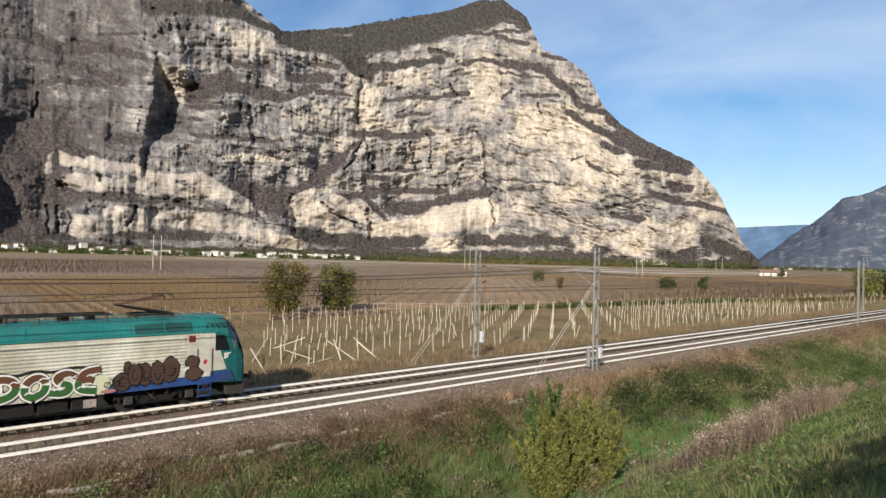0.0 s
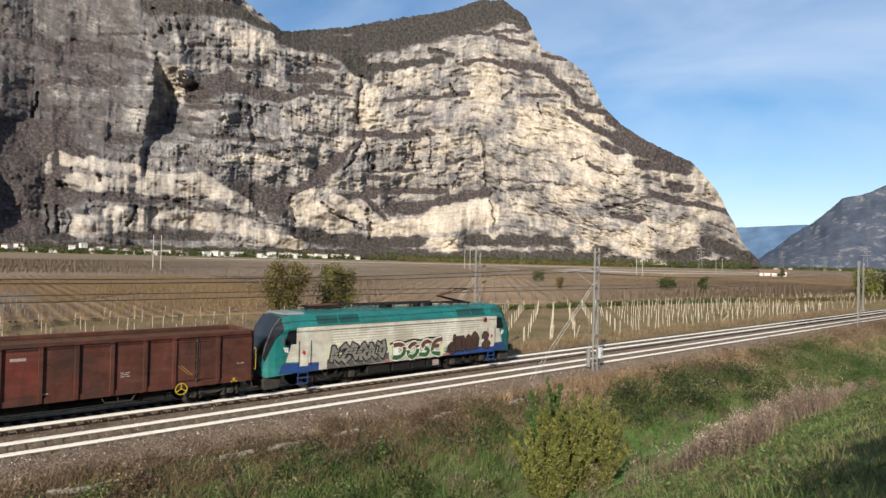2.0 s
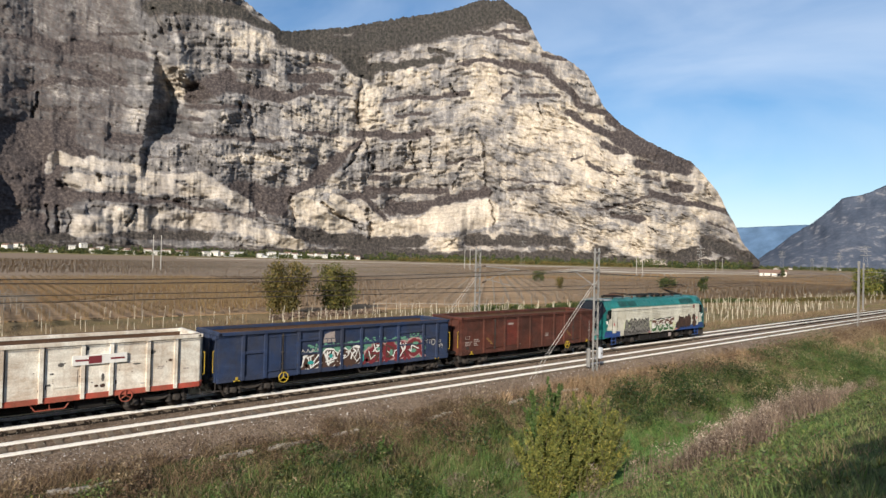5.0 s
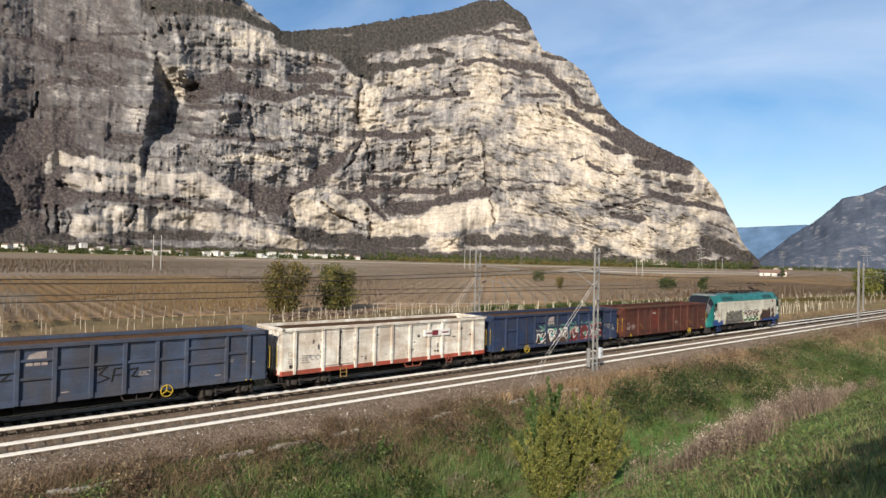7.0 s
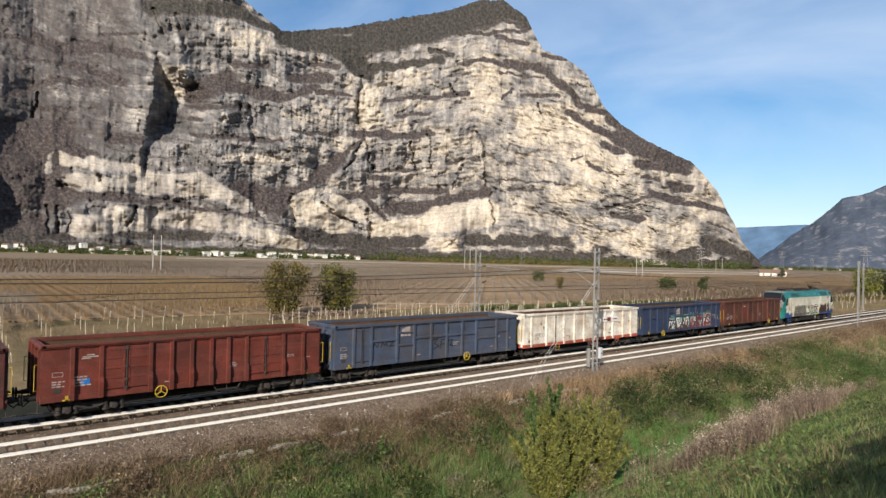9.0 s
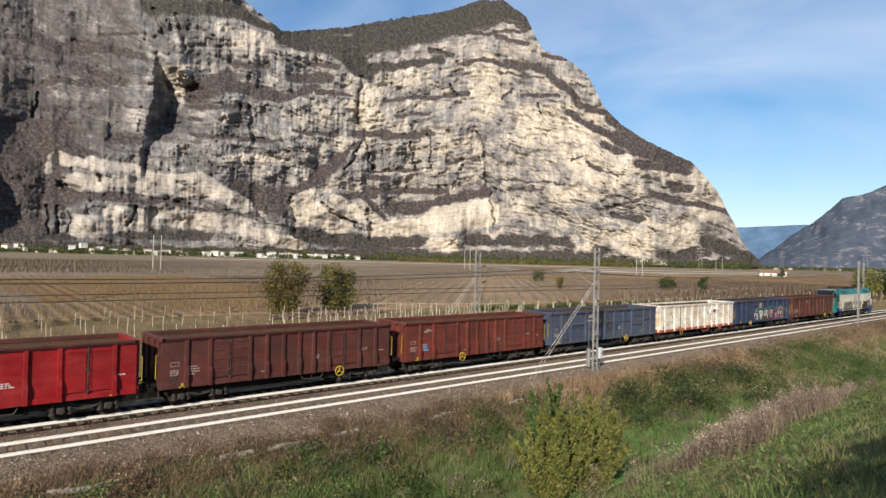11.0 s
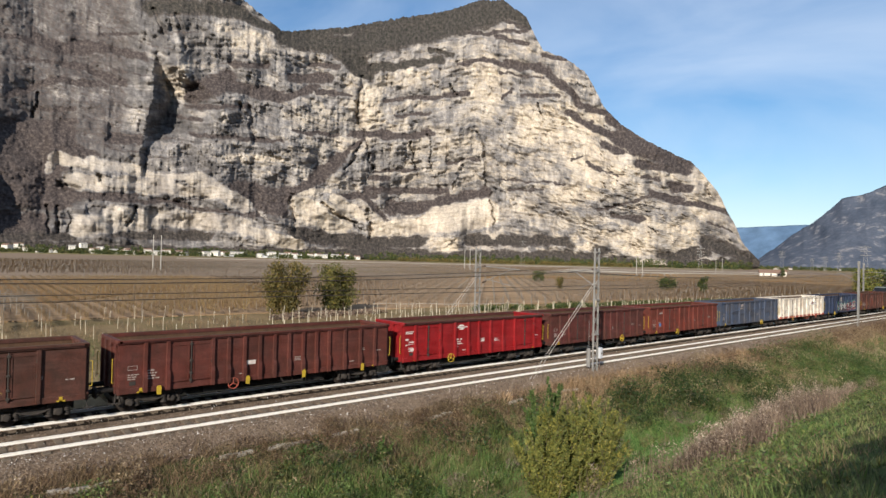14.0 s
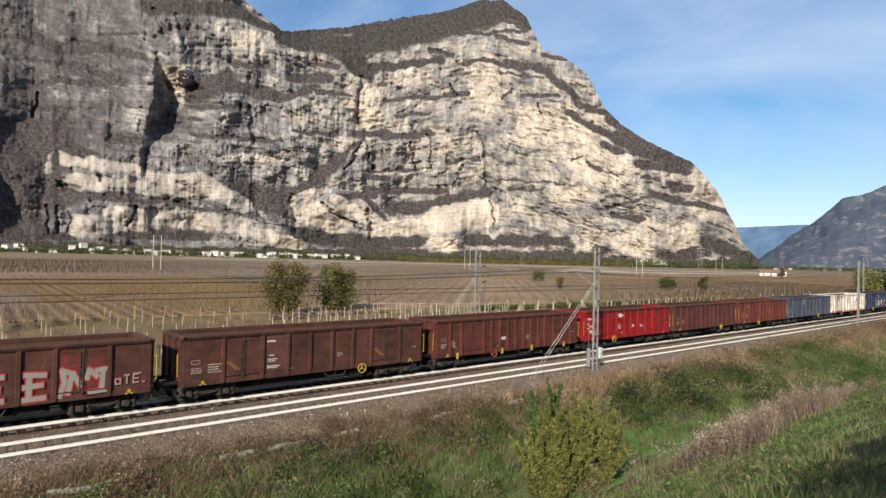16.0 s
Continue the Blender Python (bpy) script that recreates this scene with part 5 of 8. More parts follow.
    for e in (-1, 1):
        bm = B()
        box(bm, ends[e] - 0.04, ends[e] + 0.04, -w, w, base + 0.16, top + cap - 0.1)
        for y in (-1.28, -0.45, 0.45, 1.28):
            box(bm, ends[e] + e * 0.09 - 0.05, ends[e] + e * 0.09 + 0.05, y - 0.06, y + 0.06, base, top - 0.15)
        part("end_wall", bm, body, root)
        bm = B()
        box(bm, ends[e] - 0.1, ends[e] + 0.12, -w - 0.1, w + 0.1, top + cap - 0.16, top + cap, 0.02)
        part("end_rail", bm, body, root)
        bm = B()
        box(bm, ends[e] - 0.05, ends[e] + 0.14, -w, w, base - 0.1, base + 0.22, 0.02)
        part("headstock", bm, sill, root)
        for s in (-1, 1):
            bm = B()
            x = ends[e] + e * 0.17
            chain(bm, [(x, s * 1.32, 1.45), (x + e * 0.09, s * 1.36, 1.45), (x + e * 0.09, s * 1.36, 2.5), (x, s * 1.32, 2.5)], 0.017, 6)
            part("grab_rail", bm, M["yellow"] if ladder is None else ladder, root, "bent end grab rail")
            bm = B()
            chain(bm, [(x - e * 0.1, s * 1.25, base), (x - e * 0.05, s * 1.35, 0.55), (x + e * 0.28, s * 1.35, 0.55)], 0.022, 6)
            box(bm, x - e * 0.05 - 0.12, x - e * 0.05 + 0.22, s * 1.35 - 0.1, s * 1.35 + 0.1, 0.53, 0.56)
            part("shunter_step", bm, M["dust"], root)
    bm = B()
    box(bm, lo + 0.03, lx - 0.03, -w + 0.04, w - 0.04, base + 0.1, base + 0.2)
    part("floor_plate", bm, lining, root, "rust-stained wagon floor")
    bm = B()
    box(bm, lo + 0.2, lx - 0.2, -0.3, 0.3, 0.55, base + 0.1)
    box(bm, -3.7, 3.7, -0.36, 0.36, 0.36, 0.6)
    box(bm, -3.2, -1.2, -1.05, -0.45, 0.5, 0.86)
    box(bm, 2.3, 3.4, -1.1, -0.5, 0.46, 0.9)
    box(bm, lo + 2.2, lx - 2.2, 0.5, 0.9, 0.5, 0.8)
    for x in np.linspace(lo + 0.8, lx - 0.8, 9):
        box(bm, x - 0.05, x + 0.05, -1.3, 1.3, 0.85, base + 0.1)
    rod(bm, (-0.9, 0.6, 0.72), (0.6, 0.6, 0.72), 0.2, 14)
    rod(bm, (1.0, -0.5, 0.68), (1.7, -0.5, 0.68), 0.18, 14)
    rod(bm, (lo + 2, -1.0, 0.62), (lx - 2, -1.0, 0.62), 0.025, 6)
    part("underframe", bm, M["black"], root, "dark underframe with brake cylinder and air tank")
    for s in (-1, 1):
        bm = B()
        chain(bm, [(0.6, s * 1.33, base), (0.85, s * 1.36, 0.62), (1.9, s * 1.36, 0.62), (2.15, s * 1.33, base)], 0.03, 6)
        rod(bm, (1.35, s * 1.36, 0.62), (1.35, s * 1.33, base), 0.02, 6)
        part("side_step", bm, sill if sill is not body else M["dust"], root)
    piv = 5.6 if length > 15 else 4.5
    for x in (-piv, piv):
        freight_bogie(root, x)
    buffers(root, half, 1.06, M["black"])
    handwheel(root, wheel_at, wheel_paint or M["yellow"])
    y = -(w + 0.045)
    if hooks:
        for x in (lo + 0.9, lx - 0.9):
            bm = B()
            box(bm, x - 0.06, x + 0.06, -w - 0.1, -w - 0.075, base - 0.05, base + 0.16)
            box(bm, x - 0.16, x + 0.16, -w - 0.1, -w - 0.075, base - 0.05, base + 0.01)
            part("tie_hook", bm, M["yellow"], root, "yellow-painted rope hook")
    for x in lugs:
        bm = prism(B(), [(x - 0.09, base - 0.2), (x + 0.09, base - 0.2), (x + 0.11, base + 0.12), (x + 0.06, base + 0.2), (x - 0.06, base + 0.2), (x - 0.11, base + 0.12)], "y", -w - 0.2, -w - 0.17)
        part("lashing_lug", bm, M["yellow"], root, "yellow-painted lashing lug")
    if marks:
        rows = letter_block(rng, lo + 0.35, 1.72, 0.5, 3, 0.05, 0.1) + letter_block(rng, lo + 1.15, 1.85, 0.55, 4, 0.06, 0.12)
        rows += letter_block(rng, lx - 0.75, 1.8, 0.3, 1, 0.05) + letter_block(rng, 1.4, 1.85, 0.4, 3, 0.04, 0.08) + letter_block(rng, lx - 1.9, 2.0, 0.35, 2, 0.035, 0.08)
        rows += [(lx - 2.6, 1.32, 0.3, 0.04), (-1.6, 1.28, 0.3, 0.04), (lo + 0.35, 1.95, 0.4, 0.02), (lo + 0.35, 2.12, 0.4, 0.02), (lo + 0.35, 1.95, 0.02, 0.19), (lo + 0.73, 1.95, 0.02, 0.19)]
        bars(root, "lettering", y, rows, mark_paint or M["mark"], "faded white lettering bars")
        part("data_plate", box(B(), lo + 0.42, lo + 0.68, y - 0.008, y, 1.28, 1.46), M["dust"], root, "small dark data plate")
    return root


M["brightmark"] = worn("white_lettering", (0.62, 0.58, 0.55), (0.42, 0.34, 0.32), 0.6, 0, 6, 0.6, 30, 0)
P = {
    "brown": paint("oxide_brown_wagon_paint", (0.112, 0.036, 0.024), (0.058, 0.026, 0.019), 0.6),
    "blue": paint("navy_blue_wagon_paint", (0.022, 0.040, 0.095), (0.045, 0.046, 0.058), 0.4),
    "white": paint("dirty_cream_wagon_paint", (0.82, 0.78, 0.69), (0.40, 0.28, 0.19), 0.42),
    "redsill": paint("faded_red_solebar_paint", (0.46, 0.075, 0.05), (0.22, 0.08, 0.05), 0.5),
    "greyblue": paint("slate_blue_wagon_paint", (0.054, 0.078, 0.132), (0.075, 0.07, 0.075), 0.5),
    "oxide": paint("red_oxide_wagon_paint", (0.165, 0.036, 0.025), (0.085, 0.028, 0.020), 0.5),
    "plum": paint("dark_plum_wagon_paint", (0.112, 0.030, 0.026), (0.068, 0.028, 0.022), 0.6),
    "red": paint("bright_red_wagon_paint", (0.275, 0.0125, 0.0155), (0.165, 0.014, 0.015), 0.32, 0.42),
    "maroon": paint("maroon_wagon_paint", (0.118, 0.032, 0.024), (0.066, 0.025, 0.019), 0.5),
    "mauve": paint("mauve_brown_wagon_paint", (0.135, 0.058, 0.055), (0.08, 0.036, 0.03), 0.5),
    "redpatch": paint("faded_red_door_paint", (0.22, 0.028, 0.026), (0.09, 0.03, 0.024), 0.6),
    "umber": paint("dark_umber_wagon_paint", (0.104, 0.038, 0.027), (0.055, 0.026, 0.019), 0.6),
}
A_POSTS, A_DOORS = [-5.04, -3.0, -1.6, -0.3, 1.05, 2.4, 3.66, 5.7], [(-5.04, -3.0), (3.66, 5.7)]
D_POSTS = [-6.21, -5.02, -3.15, -1.86, -0.5, 0.8, 2.15, 3.44, 5.36, 6.48]
I_POSTS = [-5.98, -5.0, -2.94, -2.16, -1.35, -0.55, 0.25, 1.07, 1.88, 2.68, 3.45, 4.47, 5.5, 6.5]

CENTRES = {"A": 63.45, "B": 47.72, "C": 31.98, "D": 16.25, "E": 1.45, "G": -12.62, "H": -26.52, "I": -41.6, "J": -57.35, "K": -73.1}
TRAIN = {}
E_POSTS = [-5.33, -4.23, -2.23, -1.32, -0.41, 0.51, 1.35, 2.28, 4.27, 5.39]
H_POSTS = [-5.56, -3.54, -2.25, -1.07, -0.11, 1.0, 2.25, 3.44, 5.5]
TRAIN["A"] = wagon("oxide-brown open freight wagon with two pairs of side doors", 15.74, A_POSTS, A_DOORS, P["brown"], wheel_at=4.0, seed=2, top=3.42, back=7.1)
TRAIN["B"] = wagon("navy blue open freight wagon with colourful graffiti", 15.74, D_POSTS, [(-5.02, -3.15)], P["blue"], midrails=(2.3,), wheel_at=-4.0, seed=3, top=3.38, doubles=(4.4, -2.5), marks=False)
TRAIN["C"] = wagon("dirty white open freight wagon with a faded red solebar", 15.74, [-6.7, -5.0, -2.9, -1.6, -0.35, 1.0, 2.5, 3.6, 5.1, 6.3], [(-5.0, -2.9)], P["white"], P["redsill"], top=3.40,
                   wheel_at=4.2, wheel_paint=P["redsill"], seed=4, hooks=False, seams=True)
TRAIN["D"] = wagon("slate-blue open freight wagon with horizontal side rails", 15.74, D_POSTS, [(-6.21, -5.02)], P["greyblue"], midrails=(2.34,), wheel_at=2.6, seed=5, top=3.38, doubles=(4.4, -2.5))
TRAIN["E"] = wagon("red-oxide open freight wagon with ribbed sides", 14.04, E_POSTS, [(-4.23, -2.23), (2.28, 4.27)], P["oxide"], wheel_at=-1.75, seed=6, ribbed=True, kinked=True)
TRAIN["G"] = wagon("dark plum open freight wagon with ribbed sides", 14.04, E_POSTS, [(-4.23, -2.23), (2.28, 4.27)], P["plum"], wheel_at=3.0, seed=7, kinked=True, ribbed=True)
TRAIN["H"] = wagon("bright red open freight wagon with white markings", 14.04, H_POSTS, [(-5.56, -3.54), (3.44, 5.5)], P["red"], wheel_at=-2.6, seed=8, kinked=True, mark_paint=M["brightmark"], rim=P["plum"])
TRAIN["I"] = wagon("maroon open freight wagon with many close side posts", 15.74, I_POSTS, [(-5.0, -2.94)], P["maroon"], wheel_at=-1.9, wheel_paint=P["redsill"], seed=9, kinked=True, lugs=(-5.4, -1.2, 1.9, 5.6), back=7.05)
TRAIN["J"] = wagon("dark umber open freight wagon with scuffed sides", 15.74, A_POSTS, A_DOORS, P["umber"], wheel_at=3.04, seed=10, back=6.9)
TRAIN["K"] = wagon("dark brown open freight wagon with white graffiti letters", 15.74, A_POSTS, A_DOORS, P["umber"], wheel_at=-3.3, seed=11, back=6.9)


# ---- the locomotive ----
LP = {
    "white": paint("dirty_white_locomotive_paint", (0.66, 0.64, 0.55), (0.40, 0.36, 0.27), 0.45, 0.4),
    "teal": paint("teal_green_locomotive_paint", (0.013, 0.175, 0.165), (0.03, 0.11, 0.10), 0.4, 0.35),
    "grille": paint("dark_teal_grille", (0.010, 0.085, 0.075), (0.015, 0.045, 0.04), 0.5, 0.5),
    "blue": paint("blue_locomotive_sill", (0.018, 0.062, 0.24), (0.04, 0.06, 0.12), 0.4, 0.4),
    "grey": paint("dark_grey_cab_mask", (0.075, 0.078, 0.085), (0.12, 0.11, 0.10), 0.4, 0.3),
    "silver": paint("mid_grey_cab_trim", (0.27, 0.28, 0.28), (0.17, 0.165, 0.155), 0.4, 0.5),
}
SP = {k: worn(n, c, tuple(x * 0.75 for x in c), 0.6, 0, 3.0, 0.4, 25, 0) for k, n, c in (
    ("azure", "blue_sticker", (0.02, 0.14, 0.42)), ("black", "black_spray_paint", (0.018, 0.016, 0.016)), ("white", "white_spray_paint", (0.72, 0.70, 0.66)), ("green", "green_spray_paint", (0.035, 0.11, 0.03)),
    ("brown", "brown_spray_paint", (0.115, 0.052, 0.03)), ("umber", "umber_spray_paint", (0.075, 0.043, 0.032)), ("grey", "grey_spray_paint", (0.10, 0.092, 0.085)),
    ("lime", "lime_spray_haze", (0.56, 0.58, 0.38)), ("pink", "pink_spray_paint", (0.34, 0.17, 0.16)), ("cyan", "turquoise_spray_paint", (0.03, 0.30, 0.28)),
    ("mint", "mint_spray_haze", (0.12, 0.27, 0.19)), ("wine", "wine_red_spray_paint", (0.17, 0.028, 0.035)), ("red", "red_spray_paint", (0.42, 0.03, 0.04)),
    ("pale", "pale_pink_spray_paint", (0.42, 0.26, 0.25)), ("silver", "mottled_silver_spray_paint", (0.26, 0.25, 0.22)), ("ash", "ash_grey_spray_paint", (0.36, 0.34, 0.32)), ("dull", "dull_silver_spray_paint", (0.21, 0.20, 0.175)))}


def loft(bm, rings):
    rows = [[bm.verts.new(p) for p in r] for r in rings]
    n = len(rows[0])
    fs = [bm.faces.new(rows[0][::-1]), bm.faces.new(rows[-1])]
    for a, b in zip(rows, rows[1:]):
        fs += [bm.faces.new((a[i], a[(i + 1) % n], b[(i + 1) % n], b[i])) for i in range(n)]
    bmesh.ops.recalc_face_normals(bm, faces=fs)
    return bm


CAB = [(6.95, 1.49, 1.05, 3.45, 1.12, 4.05), (7.75, 1.49, 1.02, 3.43, 1.10, 4.05), (8.25, 1.47, 0.98, 3.30, 1.06, 3.96), (8.7, 1.40, 0.94, 2.85, 1.02, 3.35),
       (9.02, 1.28, 0.90, 2.15, 1.00, 2.50), (9.17, 1.16, 0.88, 1.70, 0.96, 1.95), (9.22, 1.08, 0.95, 1.40, 0.92, 1.60)]


def cab_ring(e, x, w, zb, zm, w2, zt):
    return [(e * x, y, z) for y, z in ((-w, zb), (-w, zm), (-w2, zt), (0, zt + 0.06), (w2, zt), (w, zm), (w, zb))]


def loco_bogie(parent, x):
    ob = empty("bogie", "", "")
    ob.parent, ob.location = parent, (x, 0, 0)
    for s in (-1, 1):
        y = s * 1.08
        bm = B()
        prism(bm, [(-1.95, 0.62), (-1.9, 0.86), (-0.8, 0.88), (-0.5, 0.66), (0.5, 0.66), (0.8, 0.88), (1.9, 0.86), (1.95, 0.62), (0.8, 0.66), (0.6, 0.46), (-0.6, 0.46), (-0.8, 0.66)], "y", y - 0.07, y + 0.07, 0.015)
        part("side_frame", bm, M["black"], ob)
        for a in (-1.33, 1.33):
            bm = B()
            box(bm, a - 0.2, a + 0.2, y - 0.13, y + 0.13, 0.36, 0.76, 0.04)
            rod(bm, (a, y - 0.2, 0.55), (a, y + 0.2, 0.55), 0.15, 14)
            part("axle_box", bm, M["dust"], ob)
            for d in (-0.36, 0.36):
                bm = B()
                for i in range(5):
                    rod(bm, (a + d, y, 0.4 + 0.09 * i), (a + d, y, 0.45 + 0.09 * i), 0.1, 10)
                part("coil_spring", bm, M["black"], ob)
        for a in (-0.32, 0.32):
            bm = B()
            rod(bm, (a, y, 0.7), (a, y, 1.05), 0.15, 12)
            part("air_spring", bm, M["black"], ob)
        bm = B()
        chain(bm, [(-0.7, y - 0.1 * -s, 0.95), (-0.2, y + 0.12 * s, 0.5)], 0.045, 8)
        part("damper", bm, M["dust"], ob)
    part("bolster", box(B(), -0.5, 0.5, -0.95, 0.95, 0.5, 0.95), M["black"], ob)
    for a in (-1.33, 1.33):
        wheelset(ob, a, 0.55)
    return ob


def pantograph(root, x, up):
    thing = part("pantograph_base", chain(B(), [(x - 0.9, -0.55, 4.32), (x + 0.9, -0.55, 4.32), (x + 0.9, 0.55, 4.32), (x - 0.9, 0.55, 4.32), (x - 0.9, -0.55, 4.32)], 0.045, 6), M["black"], root,
                 "dark folded pantograph frame" if not up else "raised single-arm pantograph")
    knee, head = ((-1.55, 4.78), (0.55, 5.16)) if up else ((-1.3, 4.42), (1.0, 4.48))
    bm = B()
    for y in (-0.1, 0.1):
        rod(bm, (x + 0.75, y * 3, 4.34), (x + knee[0], y, knee[1]), 0.05, 8)
    rod(bm, (x + 0.55, 0, 4.3), (x + knee[0] + 0.3, 0, knee[1] - 0.1), 0.03, 6)
    part("lower_arm", bm, M["black"], thing)
    bm = B()
    for y in (-0.35, 0.35):
        rod(bm, (x + knee[0], y * 0.3, knee[1]), (x + head[0], y, head[1]), 0.035, 8)
    part("upper_arm", bm, SP["brown"], thing, "rust-red upper arm")
    bm = B()
    for d in (-0.2, 0.2):
        chain(bm, [(x + head[0] + d, -0.98, head[1] - 0.08), (x + head[0] + d, -0.7, head[1] + 0.06), (x + head[0] + d, 0.7, head[1] + 0.06), (x + head[0] + d, 0.98, head[1] - 0.08)], 0.03, 6)
    part("collector_head", bm, M["black"], thing)
    for dx in (-0.8, 0.8):
        for y in (-0.5, 0.5):
            bm = rod(B(), (x + dx, y, 4.08), (x + dx, y, 4.32), 0.04, 6)
            for i in range(3):
                rod(bm, (x + dx, y, 4.1 + 0.07 * i), (x + dx, y, 4.14 + 0.07 * i), 0.09, 8)
            part("insulator", bm, M["clip"], thing)


def graffiti(root, name, layers, label, y=-1.50):
    """Layers of sprayed shapes, each a little proud of the last: (paint, strokes, blobs)."""
    first = None
    for i, (colour, strokes, blobs) in enumerate(layers):
        bm = B()
        for j, (pts, w) in enumerate(strokes):
            stroke(bm, pts, w, y, 0.004 + 0.009 * i + 0.001 * (j % 8))
        rng = random.Random(len(strokes) + 7 * i)
        for j, (x, z, rx, rz) in enumerate(blobs):
            blob(bm, x, z, rx, rz, y, rng, 0.09, 0.004 + 0.009 * i + 0.00002 * j, 22 if rx > 0.15 else 7)
        ob = part(name if first is None else "paint_layer", bm, SP[colour], root if first is None else first, label if first is None else "")
        tagged(ob, kind="stuff")
        first = first or ob
    return first


def locomotive():
    root = empty("electric_locomotive", "white and teal electric locomotive with a blue sill and graffiti", "locomotive")
    bm = B()
    prism(bm, [(-1.49, 1.05), (-1.49, 3.45), (1.49, 3.45), (1.49, 1.05)], "x", -6.95, 6.95)
    part("body_side", bm, LP["white"], root)
    bm = B()
    prism(bm, [(-1.495, 3.452), (-1.12, 4.05), (-0.8, 4.13), (0.8, 4.13), (1.12, 4.05), (1.495, 3.452)], "x", -6.95, 6.95)
    roof = part("roof", bm, LP["teal"], root, "teal canted roof")
    nrm = Vector((0, -0.598, 0.375)).normalized()
    for x0, x1, mat in ((-6.3, -5.0, "grille"), (-4.9, -3.6, "grille"), (4.0, 5.2, "grille"), (5.3, 6.5, "grille"), (-3.3, -0.1, "teal"), (0.0, 3.8, "teal")):
        for s in (-1, 1):
            bm = B()
            a, b = Vector((0, s * 1.44, 3.54)), Vector((0, s * 1.19, 3.94))
            off = Vector((0, s * 0.847, 0.53)) * 0.02
            box(bm, x0, x1, 0, 1, 0, 1)
            for v in bm.verts:
                p = a.lerp(b, v.co.z) + (off if v.co.y > 0.5 else Vector())
                v.co = (v.co.x, p.y, p.z)
            bmesh.ops.recalc_face_normals(bm, faces=bm.faces)
            part("roof_panel", bm, LP[mat], roof)
    for s in (-1, 1):
        for i in range(12):
            bm = B()
            z = 1.62 + 0.148 * i
            prism(bm, [(s * 1.49, z - 0.05), (s * 1.512, z - 0.035), (s * 1.512, z + 0.0), (s * 1.49, z + 0.05)], "x", -5.5, 6.15)
            part("side_rib", bm, LP["white"], root)
        part("gutter", rod(B(), (-6.95, s * 1.5, 3.45), (6.95, s * 1.5, 3.45), 0.025, 6), LP["teal"], root)
    for e in (-1, 1):
        bm = loft(B(), [cab_ring(e, *r) for r in CAB])
        cab = part("cab", bm, LP["teal"], root, "teal sloping cab")
        for s in (-1, 1):
            y = s * 1.494
            def plate(name, outline, material, label="", d=0.006):
                return part(name, prism(B(), [(e * x, z) for x, z in outline], "y", y - d, y + d), material, cab, label)
            plate("white_panel", [(6.95, 1.56), (6.95, 3.40), (7.55, 3.40), (8.15, 1.62)], LP["white"], "white slanted panel")
            plate("blue_panel", [(6.2, 1.02), (6.2, 1.48), (8.35, 1.55), (8.55, 1.06)], LP["blue"], "blue sill panel")
            part("cab_window", prism(B(), [(e * 7.58, 2.55), (e * 7.58, 3.30), (e * 8.02, 3.28), (e * 8.22, 2.72), (e * 8.22, 2.55)], "y", y - 0.014, y + 0.014), M["glass"], cab, "dark side window")
            bm = B()
            for dx in (6.72, 7.42):
                rod(bm, (e * dx, y + s * 0.04, 1.35), (e * dx, y + s * 0.04, 2.7), 0.015, 6)
            part("handrail", bm, M["dust"], cab)
            bm = prism(B(), [(e * 6.84, 1.35), (e * 6.84, 3.32), (e * 7.36, 3.32), (e * 7.36, 1.35)], "y", y - 0.012, y + 0.012)
            part("cab_door", bm, LP["white"], cab, "white cab door")
            part("marker_plate", prism(B(), [(e * 7.02, 1.95), (e * 7.02, 2.12), (e * 7.14, 2.2), (e * 7.22, 2.06), (e * 7.12, 1.93)], "y", y - 0.018, y + 0.018), SP["red"], cab)
            bm = B()
            for z in (0.42, 0.72, 1.0):
                box(bm, e * 7.12 - 0.3, e * 7.12 + 0.3, s * 1.4 - 0.12, s * 1.4 + 0.08, z - 0.02, z + 0.02)
            for dx in (-0.29, 0.29):
                box(bm, e * 7.12 + dx - 0.02, e * 7.12 + dx + 0.02, s * 1.46 - 0.02, s * 1.46 + 0.02, 0.4, 1.1)
            part("door_step", bm, LP["blue"], cab, "blue steel steps below the cab door")
            # the operator's mark as two plain slanted shapes
            bm = B()
            for x0, z0, w, h in ((8.02, 2.12, 0.08, 0.26), (8.14, 2.16, 0.06, 0.16), (8.0, 2.34, 0.3, 0.06)):
                prism(bm, [(e * x0, z0), (e * (x0 + w), z0), (e * (x0 + w + 0.05), z0 + h), (e * (x0 + 0.05), z0 + h)], "y", y - 0.012, y + 0.012)
            part("side_emblem", bm, SP["white"], cab, "plain white slanted emblem")
        # windscreen: one dark sheet that wraps over the sloping front and its corners
        bm = B()
        rows = []
        for (x, w, zb, zm, w2, zt) in CAB[2:6]:
            line = [(-w - 0.012, zm), (-w2, zt + 0.025), (0, zt + 0.085), (w2, zt + 0.025), (w + 0.012, zm)]
            rows.append([bm.verts.new((e * (x + 0.03), q, z)) for q, z in line])
        for a, b in zip(rows, rows[1:]):
            for i in range(4):
                bm.faces.new((a[i], a[i + 1], b[i + 1], b[i]))
        bmesh.ops.recalc_face_normals(bm, faces=bm.faces)
        part("windscreen", bm, M["glass"], cab, "large dark sloping windscreen")
